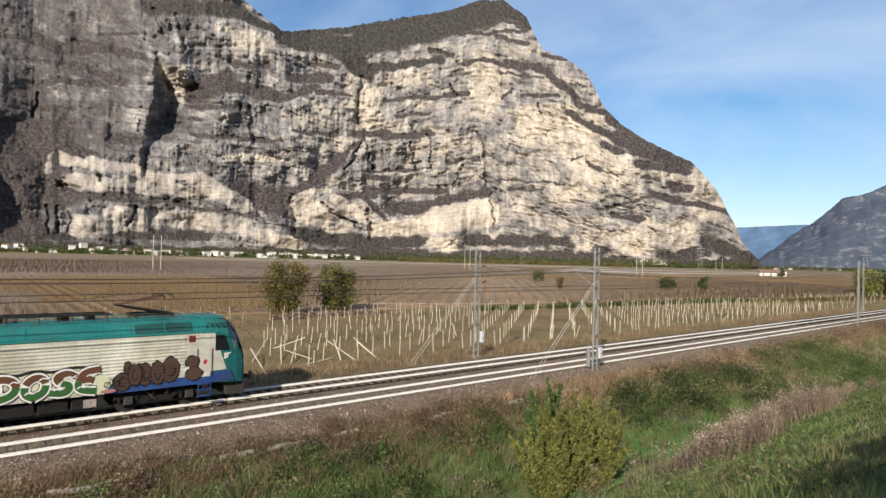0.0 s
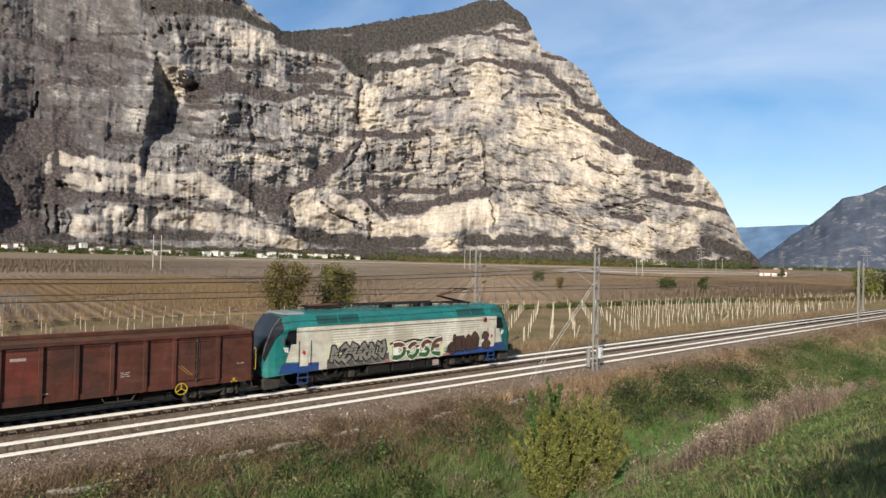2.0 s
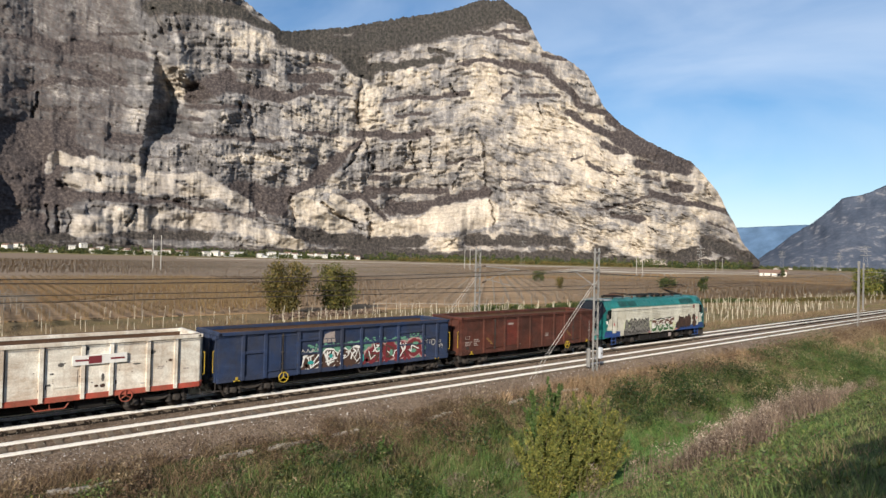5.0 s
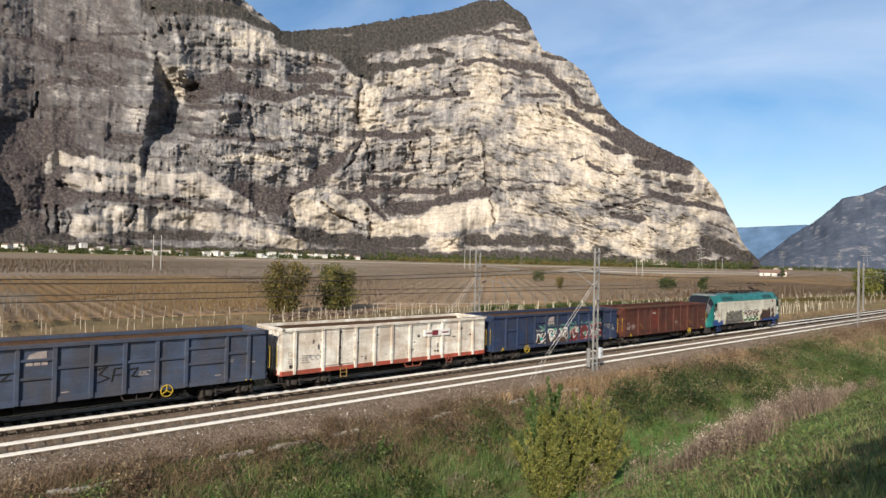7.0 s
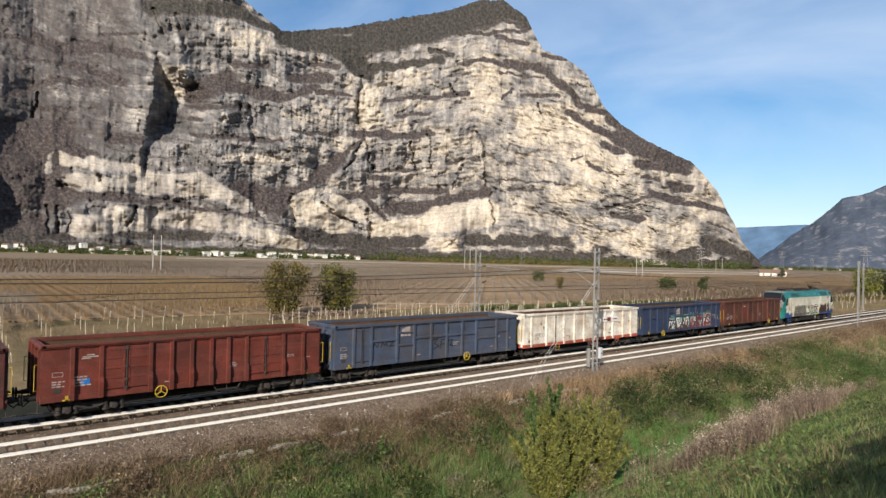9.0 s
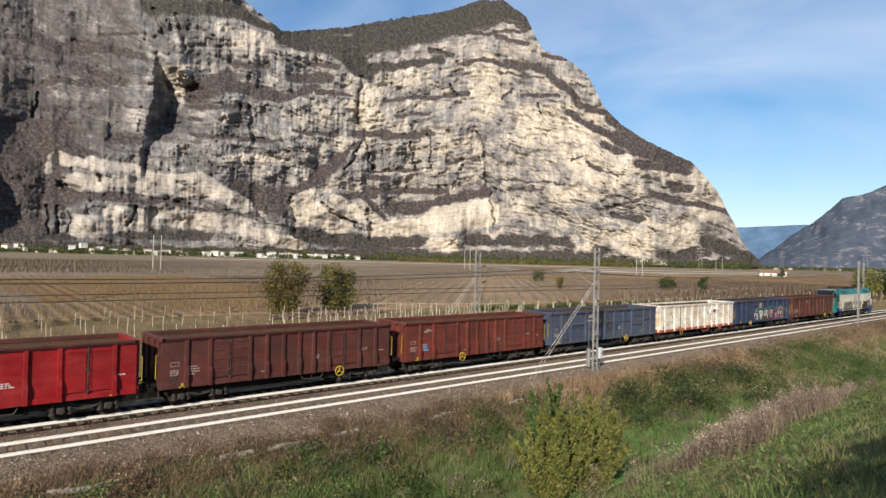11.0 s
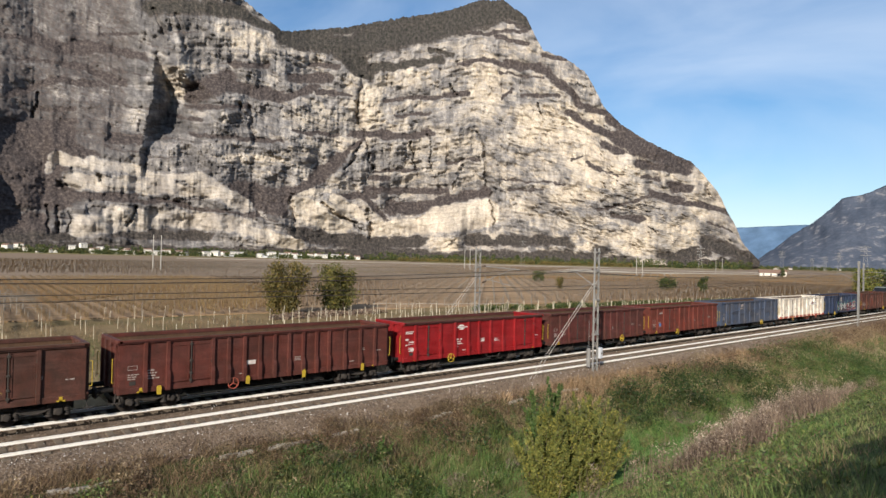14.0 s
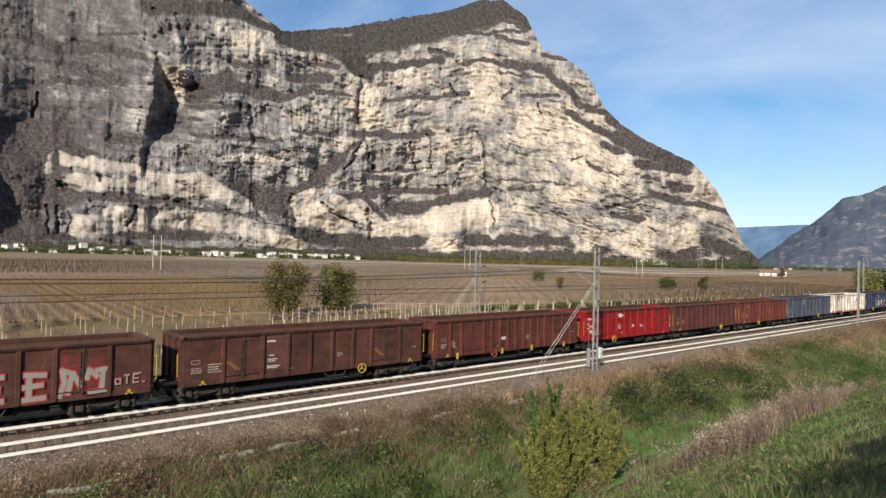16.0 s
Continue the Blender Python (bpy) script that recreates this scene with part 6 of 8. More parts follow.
        for s in (-1, 1):
            bm = chain(B(), [(e * 8.28, s * 1.08, 3.98), (e * 8.74, s * 1.05, 3.38), (e * 9.07, s * 1.02, 2.53), (e * 9.21, s * 0.99, 1.98)], 0.035, 8)
            part("screen_edge", bm, LP["grey"], cab, "dark grey windscreen edge")
            part("headlight", rod(B(), (e * 9.18, s * 0.72, 1.5), (e * 9.26, s * 0.72, 1.5), 0.13, 14), LP["silver"], cab)
            bm = B()
            rod(bm, (e * 9.0, s * 0.875, 1.05), (e * 9.45, s * 0.875, 1.05), 0.12, 14)
            rod(bm, (e * 9.45, s * 0.875, 1.05), (e * 9.68, s * 0.875, 1.05), 0.08, 12)
            rod(bm, (e * 9.64, s * 0.875, 1.05), (e * 9.70, s * 0.875, 1.05), 0.24, 18)
            part("buffer", bm, M["black"], cab)
            bm = rod(B(), (e * 8.35, s * 1.5, 2.95), (e * 8.45, s * 1.75, 2.9), 0.02, 6)
            box(bm, e * 8.45 - 0.03, e * 8.45 + 0.03, s * 1.66, s * 1.82, 2.62, 2.98)
            part("wing_mirror", bm, LP["grey"], cab)
        bm = prism(B(), [(e * 8.3, 0.28), (e * 9.15, 0.22), (e * 9.25, 0.75), (e * 8.9, 0.92), (e * 8.2, 0.92)], "y", -1.15, 1.15, 0.03)
        part("snow_plough", bm, M["dust"], cab, "grey snow plough under the cab")
        bm = prism(B(), [(-1.06, 4.06), (-0.9, 4.16), (0.9, 4.16), (1.06, 4.06)], "x", min(e * 6.9, e * 8.1), max(e * 6.9, e * 8.1))
        part("cab_roof", bm, LP["silver"] if e < 0 else LP["teal"], cab, "pale grey cab roof" if e < 0 else "teal cab roof")
    bm = box(B(), 6.22, 6.74, -1.506, -1.49, 2.95, 3.42)
    part("vent_frame", bm, LP["white"], root)
    part("vent", box(B(), 6.32, 6.64, -1.512, -1.5, 3.02, 3.34), SP["wine"], root, "dark red side vent")
    part("sill_stripe", box(B(), 3.0, 6.2, -1.5, -1.488, 1.02, 1.42), LP["blue"], root, "blue sill stripe")
    bm = B()
    for x0, x1 in ((-2.9, -1.2), (-1.1, 0.3), (0.4, 1.5), (1.6, 2.6)):
        box(bm, x0, x1, -1.3, 1.3, 0.42, 1.0, 0.04)
    tagged(part("battery_box", bm, M["black"], root, "dark equipment boxes between the bogies"), kind="stuff")
    part("label_plate", box(B(), 2.05, 2.55, -1.312, -1.3, 0.5, 0.85), M["mark"], root)
    bm = B()
    rng = random.Random(4)
    for y in (-0.75, -0.3, 0.4):
        chain(bm, [(-3.4, y, 4.42), (3.2, y, 4.42)], 0.03, 6)
    part("roof_busbar", bm, M["black"], roof)
    for i in range(11):
        bm = B()
        x = -3.3 + 0.62 * i + rng.uniform(-0.1, 0.1)
        y = rng.choice((-0.75, -0.3, 0.4))
        for k in range(4):
            rod(bm, (x, y, 4.13 + 0.075 * k), (x, y, 4.17 + 0.075 * k), 0.08, 8)
        part("roof_insulator", bm, M["clip"], roof)
    for x, w in ((-0.9, 0.5), (1.4, 0.35), (2.4, 0.3)):
        part("roof_box", box(B(), x - w / 2, x + w / 2, -0.6, 0.2, 4.13, 4.42, 0.03), M["black"], roof)
    for s in (-1, 1):
        part("roof_rail", chain(B(), [(-6.8, s * 1.05, 4.08), (-6.8, s * 1.08, 4.2), (6.8, s * 1.08, 4.2), (6.8, s * 1.05, 4.08)], 0.02, 6), LP["teal"], roof)
    pantograph(root, -5.2, False)
    pantograph(root, 5.0, True)
    for x in (-5.2, 5.2):
        loco_bogie(root, x)
    # graffiti on the side that faces the viewpoint: dull grey letters, green and brown letters, brown rounded letters
    y = -1.515
    rng = random.Random(9)

    def wall_letter(x, z, w, h, kind):
        """One bent ribbon of paint, like part of a tangled tag."""
        forms = [[(0.0, 0.1), (0.25, 0.9), (0.6, 0.6), (0.45, 0.25), (0.9, 0.05)], [(0.05, 0.8), (0.5, 1.0), (0.9, 0.7), (0.5, 0.45), (0.1, 0.15), (0.5, -0.05), (1.0, 0.2)],
                 [(0.0, 0.5), (0.3, 1.0), (0.7, 0.85), (0.4, 0.4), (0.65, 0.1), (1.0, 0.45)], [(0.1, 0.0), (0.05, 0.6), (0.5, 0.95), (0.85, 0.55), (0.4, 0.3), (0.85, 0.0)],
                 [(0.0, 0.95), (0.45, 0.75), (0.2, 0.3), (0.6, 0.05), (0.9, 0.5), (0.75, 1.0)], [(0.95, 0.9), (0.35, 0.8), (0.1, 0.4), (0.5, 0.15), (0.8, 0.5), (0.4, 0.6)]]
        return [(x + a * w, z + b * h) for a, b in forms[kind % len(forms)]]

    grey_l = [wall_letter(-5.45 + 0.62 * i, 1.42, 0.55, 0.85, k) for i, k in enumerate((6, 1, 2, 3, 0, 4))]
    graffiti(root, "graffiti", [("lime", [], [(-5.0, 1.75, 0.75, 0.6), (-2.0, 1.55, 0.5, 0.42)]),
                                ("grey", [([(-5.5, 1.32), (-4.2, 1.3), (-3.0, 1.34), (-1.75, 1.38)], 0.5)], []),
                                ("black", [(l, 0.36) for l in grey_l], []), ("dull", [(l, 0.2) for l in grey_l], []), ("black", [([(x, 1.75 + 0.16 * (i % 3)), (x + 0.5, 1.77 + 0.16 * (i % 3))], 0.035) for i, x in enumerate(np.linspace(-5.4, -2.2, 14))], []),
                                ("ash", [([(-5.3 + 0.6 * i, 1.5), (-5.1 + 0.6 * i, 1.2), (-4.95 + 0.6 * i, 1.15)], 0.03) for i in range(6)], [])], "dull grey and black graffiti letters", y)
    def smooth(line, times=2):
        """Rounds the corners of a polyline."""
        for _ in range(times):
            line = [line[0]] + [(a[0] + (b[0] - a[0]) * k, a[1] + (b[1] - a[1]) * k) for a, b in zip(line, line[1:]) for k in (0.25, 0.75)] + [line[-1]]
        return line

    def runs(line, level, above):
        """The stretches of a polyline above or below a level."""
        out, now = [], []
        for p in line:
            if (p[1] >= level - 0.02) if above else (p[1] <= level + 0.02):
                now.append(p)
            else:
                out, now = out + [now], []
        return [r for r in out + [now] if len(r) > 7]

    def placed(x, z, w, h, *lines):
        return [smooth([(x + a * w + 0.12 * w * b, z + b * h) for a, b in line]) for line in lines]

    arc = [(-0.1, 0.05), (0.45, -0.05), (0.98, 0.25), (0.98, 0.7), (0.5, 1.0), (-0.15, 0.92)]
    ess = [(1.1, 0.8), (0.6, 1.05), (0.05, 0.85), (0.3, 0.55), (0.9, 0.4), (0.7, 0.0), (-0.15, 0.12)]
    oval = [(0.5, -0.02), (0.02, 0.2), (0.0, 0.72), (0.5, 1.02), (0.95, 0.75), (0.95, 0.25), (0.45, -0.02)]
    tag = placed(-1.2, 1.28, 0.78, 0.8, arc, [(0.0, 0.95), (0.2, 0.5), (0.1, 0.0)]) + placed(-0.15, 1.2, 0.76, 0.86, oval) + placed(0.85, 1.24, 0.72, 0.84, ess)
    tag += placed(1.78, 1.25, 0.62, 0.86, [(1.2, 1.05), (0.3, 0.98), (-0.05, 0.6), (0.0, 0.1), (1.1, -0.02)], [(0.0, 0.5), (0.4, 0.62), (0.85, 0.55)])
    swoosh = [smooth([(-1.5, 2.1), (-0.9, 2.3), (-0.4, 2.12), (0.2, 2.32), (0.9, 2.15), (1.5, 2.34), (2.6, 2.2)])]
    top_half = [c for line in tag for c in runs(line, 1.72, True)]
    low_half = [c for line in tag for c in runs(line, 1.72, False)]
    shine = [smooth([(x, z), (x + 0.12, z + 0.1), (x + 0.28, z + 0.02), (x + 0.4, z + 0.12)]) for x, z in ((-1.0, 1.45), (-0.1, 1.36), (0.9, 1.42), (1.75, 1.4), (-0.6, 1.85), (0.4, 1.9), (1.3, 1.86), (2.1, 1.88))]
    graffiti(root, "graffiti", [("lime", [], [(-1.2, 1.85, 0.5, 0.5), (0.3, 1.75, 0.8, 0.6), (1.6, 1.75, 0.8, 0.6), (2.6, 1.5, 0.4, 0.4)]), ("black", [(l, 0.47) for l in tag] + [(l, 0.12) for l in swoosh], []), ("white", [(l, 0.41) for l in tag], []),
                                ("green", [(l, 0.27) for l in low_half], []), ("brown", [(l, 0.27) for l in top_half], []), ("white", [(l, 0.05) for l in shine], []),
                                ("black", [(loop(2.85 + 0.2 * i, 1.45 + 0.1 * (i % 2), 0.08, 0.12), 0.03) for i in range(3)], []), ("pink", [], [(2.95, 1.17, 0.3, 0.09), (-1.7, 1.17, 0.22, 0.1)])],
             "green, brown and white graffiti letters with black edges", y)
    fat = [(3.5, 1.5, 0.36, 0.36), (4.0, 1.75, 0.26, 0.46), (4.45, 1.72, 0.27, 0.48), (4.95, 1.75, 0.28, 0.52), (5.5, 1.85, 0.40, 0.54), (3.68, 2.1, 0.12, 0.26), (4.2, 2.0, 0.2, 0.22)]
    odd, even = fat[0::2] + [(6.5, 2.1, 0.3, 0.26)], fat[1::2] + [(6.58, 1.55, 0.36, 0.3)]
    lines = [(loop(x, z, a * 0.45, b * 0.55, 30 + 50 * i, 300 + 20 * i, 12), 0.035) for i, (x, z, a, b) in enumerate(fat)]
    ribs = [([(3.25 + 0.1 * (k % 2), 1.3 + 0.148 * k), (5.8, 1.3 + 0.148 * k)], 0.014) for k in range(6)]
    grown = lambda shapes: [(x, z, a + 0.05, b + 0.05) for x, z, a, b in shapes]
    graffiti(root, "graffiti", [("black", [], grown(odd)), ("umber", [], odd), ("black", [], grown(even)), ("umber", [], even), ("black", lines + ribs, []), ("white", [([(6.12, 1.75), (6.3, 1.85)], 0.1)], [])],
             "rounded brown graffiti shapes with black outlines", y)
    graffiti(root, "graffiti", [("black", [(loop(7.3 + 0.25 * i, 3.75, 0.12, 0.12, 0, 300, 8), 0.035) for i in range(5)], [])], "small black scrawl on the roof edge", -1.36)
    return root


TRAIN["L"] = locomotive()
CENTRES["L"] = 80.87


# ---- paint and marks that single wagons carry ----
LADDER_X = -3.68


def wagon_paint():
    y = -1.445
    rng = random.Random(12)
    # dark letters with white edges, then wine-red ones with pale edges on a sprayed mint ground
    haze = [(-2.6 + 8.1 * rng.random(), 1.95 + 0.5 * rng.random() ** 2.2 + 0.1 * math.sin(3 * i), 0.05 + 0.08 * rng.random(), 0.03 + 0.05 * rng.random()) for i in range(420)]
    haze = [(x, z + (0.12 if x > 1 else -0.02), a, b) for x, z, a, b in haze] + [(-2.3 + 0.5 * i, 1.72, 0.4, 0.26) for i in range(16)]
    under = [(1.4 + 0.46 * i, 1.6 + 0.2 * math.sin(i * 2.1), 0.42, 0.42) for i in range(9)]

    # bulging overlapping shapes, each with a pale edge, inner lines and small holes
    shapes = [(-2.3, 1.55, 0.55, 0.42), (-1.25, 1.6, 0.5, 0.5), (-0.35, 1.58, 0.4, 0.46), (0.45, 1.6, 0.5, 0.5), (1.55, 1.55, 0.52, 0.46), (2.0, 1.95, 0.46, 0.3), (2.85, 1.72, 0.52, 0.52), (3.75, 1.72, 0.42, 0.5), (4.65, 1.8, 0.6, 0.55)]
    edge = [(x, z, a + 0.085, b + 0.085) for x, z, a, b in shapes]
    holes = [(-2.45, 1.5, 0.18, 0.1), (-1.2, 1.75, 0.12, 0.12), (0.85, 1.45, 0.14, 0.26), (2.0, 1.9, 0.16, 0.1), (2.9, 1.62, 0.12, 0.22), (4.6, 1.6, 0.2, 0.12), (4.75, 2.05, 0.22, 0.08)]
    inner = []
    for x, z, a, b in shapes:
        for q in range(3):
            p = [(x + a * rng.uniform(-0.85, 0.85), z + b * rng.uniform(-0.85, 0.85)) for _ in range(4)]
            inner.append((sorted(p) if q else sorted(p, key=lambda u: u[1]), rng.uniform(0.045, 0.08)))
    legs = [([(x + a * u, z - b * 0.5), (x + a * u * 1.7, 1.16)], 0.2) for x, z, a, b in shapes for u in (-0.7, 0.75)]
    graffiti(TRAIN["B"], "graffiti", [("mint", [], haze + under), ("white", [(p, w + 0.15) for p, w in legs[:8]], edge[:4]), ("pale", [(p, w + 0.13) for p, w in legs[8:]], edge[4:]), ("umber", legs[:8], shapes[:4]), ("wine", legs[8:], shapes[4:]),
                                      ("umber", [(p, w * 1.8) for p, w in inner[12:]], []), ("white", inner[:12] + inner[13::2], []), ("mint", [], holes[2:]), ("cyan", [], holes[:3])], "brown and wine-red graffiti shapes with white edges on mint", y)
    graffiti(TRAIN["B"], "graffiti", [("ash", [(loop(5.55 + 0.2 * i, 2.05 + 0.03 * (i % 2), 0.07, 0.12, 30, 250, 8), 0.03) for i in range(4)] + [(loop(6.2, 2.0, 0.15, 0.17, 0, 350), 0.05), (loop(6.75, 2.02, 0.08, 0.08, 0, 350, 8), 0.03)] + [([(6.55 + 0.12 * i, 1.55 + 0.1 * (i % 3)), (6.75 + 0.08 * i, 1.75), (6.6 + 0.1 * i, 1.85)], 0.03) for i in range(4)] + [([(-3.0 + 0.3 * i, 2.0), (-2.9 + 0.3 * i, 2.2), (-2.75 + 0.3 * i, 2.02)], 0.05) for i in range(4)], [])],
             "small pale scrawls", y)
    for key, x in (("B", -1.35), ("D", -2.55)):
        bm = B()
        prism(bm, [(x - 0.3, 2.72), (x - 0.2, 2.95), (x + 0.05, 3.05), (x + 0.4, 3.08), (x + 0.4, 2.72)], "y", y - 0.006, y)
        box(bm, x - 0.32, x - 0.08, y - 0.006, y, 2.5, 2.68)
        box(bm, x - 0.04, x + 0.18, y - 0.006, y, 2.5, 2.68)
        box(bm, x + 0.22, x + 0.44, y - 0.006, y, 2.5, 2.68)
        part("owner_emblem", bm, M["mark"], TRAIN[key], "plain pale owner's emblem")
    graffiti(TRAIN["D"], "graffiti", [("black", [([(-4.85, 1.95), (-4.8, 2.2), (-4.55, 1.97), (-4.5, 2.25)], 0.05), ([(-4.3, 1.95), (-4.2, 2.24), (-4.05, 2.05), (-3.9, 2.26), (-3.85, 1.96)], 0.05), ([(-3.7, 2.22), (-3.4, 2.24), (-3.68, 1.98), (-3.35, 2.0)], 0.05), ([(-0.35, 2.1), (0.1, 2.2), (-0.2, 1.9), (0.2, 1.7), (-0.25, 1.55)], 0.06), ([(0.3, 1.55), (0.4, 2.1), (0.7, 2.1)], 0.06), ([(0.3, 1.8), (0.65, 1.82)], 0.05), ([(1.0, 2.0), (1.35, 2.05), (1.1, 1.7), (1.45, 1.65)], 0.06)], [])],
             "thin black scrawls", y)
    box_bm = box(B(), 2.1, 4.2, -1.54, -1.40, 2.38, 2.78)
    part("owner_emblem", box_bm, SP["white"], TRAIN["C"], "plain white and red owner's plate")
    part("owner_emblem", box(B(), 2.7, 3.2, -1.546, -1.54, 2.42, 2.74), SP["wine"], TRAIN["C"])
    bars(TRAIN["C"], "lettering", -1.545, [(2.2, 2.54, 0.5, 0.08), (3.55, 2.54, 0.55, 0.08)], SP["wine"])
    graffiti(TRAIN["C"], "graffiti", [("ash", [(loop(-5.9 + 0.3 * i, 1.75, 0.14, 0.12, 20, 290), 0.06) for i in range(4)], []), ("wine", [], [(-4.95, 1.95, 0.12, 0.12)])], "small faded scrawls", -1.445)
    stains = [(-5.9 + 12.6 * rng.random(), 1.35 + 1.7 * rng.random() ** 1.4, 0.04 + 0.16 * rng.random() ** 2, 0.03 + 0.2 * rng.random() ** 2) for _ in range(46)]
    graffiti(TRAIN["C"], "rust_stains", [("grey", [], stains[:20]), ("umber", [], [(x, z, a * 0.6, b * 0.6) for x, z, a, b in stains[20:]])], "dark rust stains and chipped paint", -1.436)
    part("door_panel", box(B(), 1.45, 2.3, -1.46, -1.437, 1.5, 2.2), P["white"], TRAIN["C"], "stained white panel")
    part("colour_panel", box(B(), -2.9, -1.7, -1.441, -1.437, 1.3, 3.08), P["oxide"], TRAIN["A"], "brighter red-oxide wall panel")
    part("owner_emblem", box(B(), -2.65, -2.1, -1.447, -1.441, 2.72, 2.84), M["mark"], TRAIN["A"], "plain white owner's mark")
    bm = B()
    prism(bm, [(-2.0, 2.86), (-1.45, 2.86), (-1.55, 2.95), (-1.9, 2.95)], "y", y - 0.006, y)
    prism(bm, [(-2.2, 2.76), (-1.05, 2.76), (-1.0, 2.82), (-2.15, 2.82)], "y", y - 0.006, y)
    prism(bm, [(-1.9, 2.64), (-1.5, 2.64), (-1.45, 2.72), (-1.85, 2.72)], "y", y - 0.006, y)
    part("owner_emblem", bm, SP["white"], TRAIN["H"], "plain white owner's mark")
    for key, x in (("A", -4.85), ("A", 3.85), ("J", -4.85), ("J", 3.85)):
        bm = B()
        for d in (0, 0.14):
            stroke(bm, [(x + d, 1.95), (x + d + 0.5, 1.5)], 0.032, -1.475)
        part("load_stripe", bm, M["stripe"], TRAIN[key], "two faded slanting stripes")
    part("colour_panel", box(B(), 3.85, 4.55, -1.474, -1.468, 2.1, 2.98), P["redpatch"], TRAIN["K"], "faded red patch on the door")
    part("colour_panel", box(B(), 4.8, 5.5, -1.474, -1.468, 1.4, 2.98), P["redpatch"], TRAIN["K"], "faded red patch on the door")
    part("label_plate", box(B(), -1.25, -0.75, -1.447, -1.437, 1.72, 1.92), M["brightmark"], TRAIN["I"], "white label plate")
    part("label_plate", box(B(), -5.0, -4.65, -1.447, -1.437, 1.55, 1.8), SP["azure"], TRAIN["E"], "small blue sticker")
    bars(TRAIN["E"], "lettering", -1.443, [(-4.95, 2.68, 0.6, 0.05), (-4.8, 2.76, 0.3, 0.05), (-5.0, 2.62, 0.35, 0.04)], M["mark"], "small faded owner's mark")
    bars(TRAIN["H"], "lettering", -1.443, [(-6.3, 2.70, 0.62, 0.05), (-6.3, 2.60, 0.55, 0.06), (-6.3, 2.2, 0.22, 0.12), (-5.95, 2.05, 0.26, 0.06), (-6.3, 1.9, 0.2, 0.07), (-5.9, 1.55, 0.26, 0.16), (-2.1, 1.98, 0.16, 0.08), (-1.8, 1.98, 0.16, 0.08), (-2.05, 1.84, 0.3, 0.06), (-2.1, 1.7, 0.5, 0.06), (-2.1, 1.54, 0.16, 0.05), (0.15, 1.92, 0.32, 0.04), (0.15, 1.7, 0.04, 0.26), (0.22, 1.74, 0.22, 0.14), (3.75, 1.95, 0.35, 0.05), (4.6, 1.97, 0.45, 0.05)], M["brightmark"], "white panel marks")
    part("colour_panel", box(B(), -2.9, -1.7, -1.441, -1.437, 1.3, 3.1), P["mauve"], TRAIN["J"], "paler mauve wall panel")
    bars(TRAIN["J"], "lettering", -1.445, [(-2.75, 2.76, 0.12, 0.08), (-2.6, 2.76, 0.3, 0.08), (-2.65, 2.05, 0.3, 0.04), (-2.7, 1.85, 0.5, 0.04), (-2.7, 1.75, 0.4, 0.04), (-2.75, 1.5, 0.7, 0.04), (-2.75, 1.42, 0.6, 0.04)], M["brightmark"], "white marks on the panel")
    bm = B()
    for dx in (-0.2, 0.2):
        rod(bm, (LADDER_X + dx, -1.5, 0.5), (LADDER_X + dx, -1.5, 1.1), 0.025, 6)
    for z in (0.55, 0.78, 1.0):
        rod(bm, (LADDER_X - 0.2, -1.5, z), (LADDER_X + 0.2, -1.5, z), 0.02, 6)
    part("foot_ladder", bm, M["stripe"], TRAIN["C"], "small ochre foot ladder below the door")
    red, white = [], []
    def letter(x, z, w, h, bars_, wide=0.3):
        for a, b, c, d in bars_:
            pts = [(x + a * w, z + b * h), (x + c * w, z + d * h)]
            red.append((pts, wide))
            white.append((pts, wide * 0.66))
    blocky = [(0, 0, 0, 1), (0, 1, 1, 1), (0, 0.5, 0.8, 0.5), (0, 0, 1, 0)]
    letter(1.25, 1.2, 0.62, 0.95, blocky)
    letter(2.6, 1.15, 0.7, 1.0, [(0.25, 0, 0.25, 1), (0.1, 1, 1, 0.95), (0, 0.5, 0.85, 0.55), (0, 0, 1, 0.02)])
    letter(3.85, 1.15, 0.85, 1.05, [(0, 0, 0.2, 0.55), (0.2, 0.55, 0.1, 1), (0.1, 1, 0.55, 0.85), (0.55, 0.85, 0.9, 0.35), (0.5, 0.75, 0.35, 0.1)])
    letter(4.8, 1.15, 0.85, 1.0, [(0.05, 0.65, 0.15, 1), (0.15, 1, 0.5, 0.7), (0.5, 0.95, 1.0, 1.0), (0.78, 0.95, 0.72, 0.1), (0.2, 0.05, 0.95, 0.08)])
    for i in range(4):
        letter(5.95 + 0.36 * i, 1.42, 0.2, 0.36, ([(0, 0, 0, 0.6), (0, 0.6, 1, 0.6), (1, 0.6, 1, 0), (0, 0, 1, 0)], [(0.5, 0, 0.5, 1), (0, 1, 1, 1)], [(0, 0, 0, 1), (0, 1, 1, 1), (0, 0.5, 1, 0.5), (0, 0, 1, 0)], [(0.2, 0, 0.5, 0)])[i], 0.09)
    graffiti(TRAIN["K"], "graffiti", [("red", red, []), ("silver", white, [])], "blocky pale graffiti letters with red edges", -1.475)


wagon_paint()


# ---- vineyards ----
def heading(deg):
    return np.array([math.cos(radians(deg)), math.sin(radians(deg))])


def stake_mesh():
    bm = B()
    rod(bm, (0, 0, -0.3), (0, 0, 1.55), 0.037, 6, 0.030)
    rod(bm, (0, 0, 1.55), (0, 0, 1.61), 0.030, 6, 0.01)
    return part("vine_stake", bm, M["stake"])


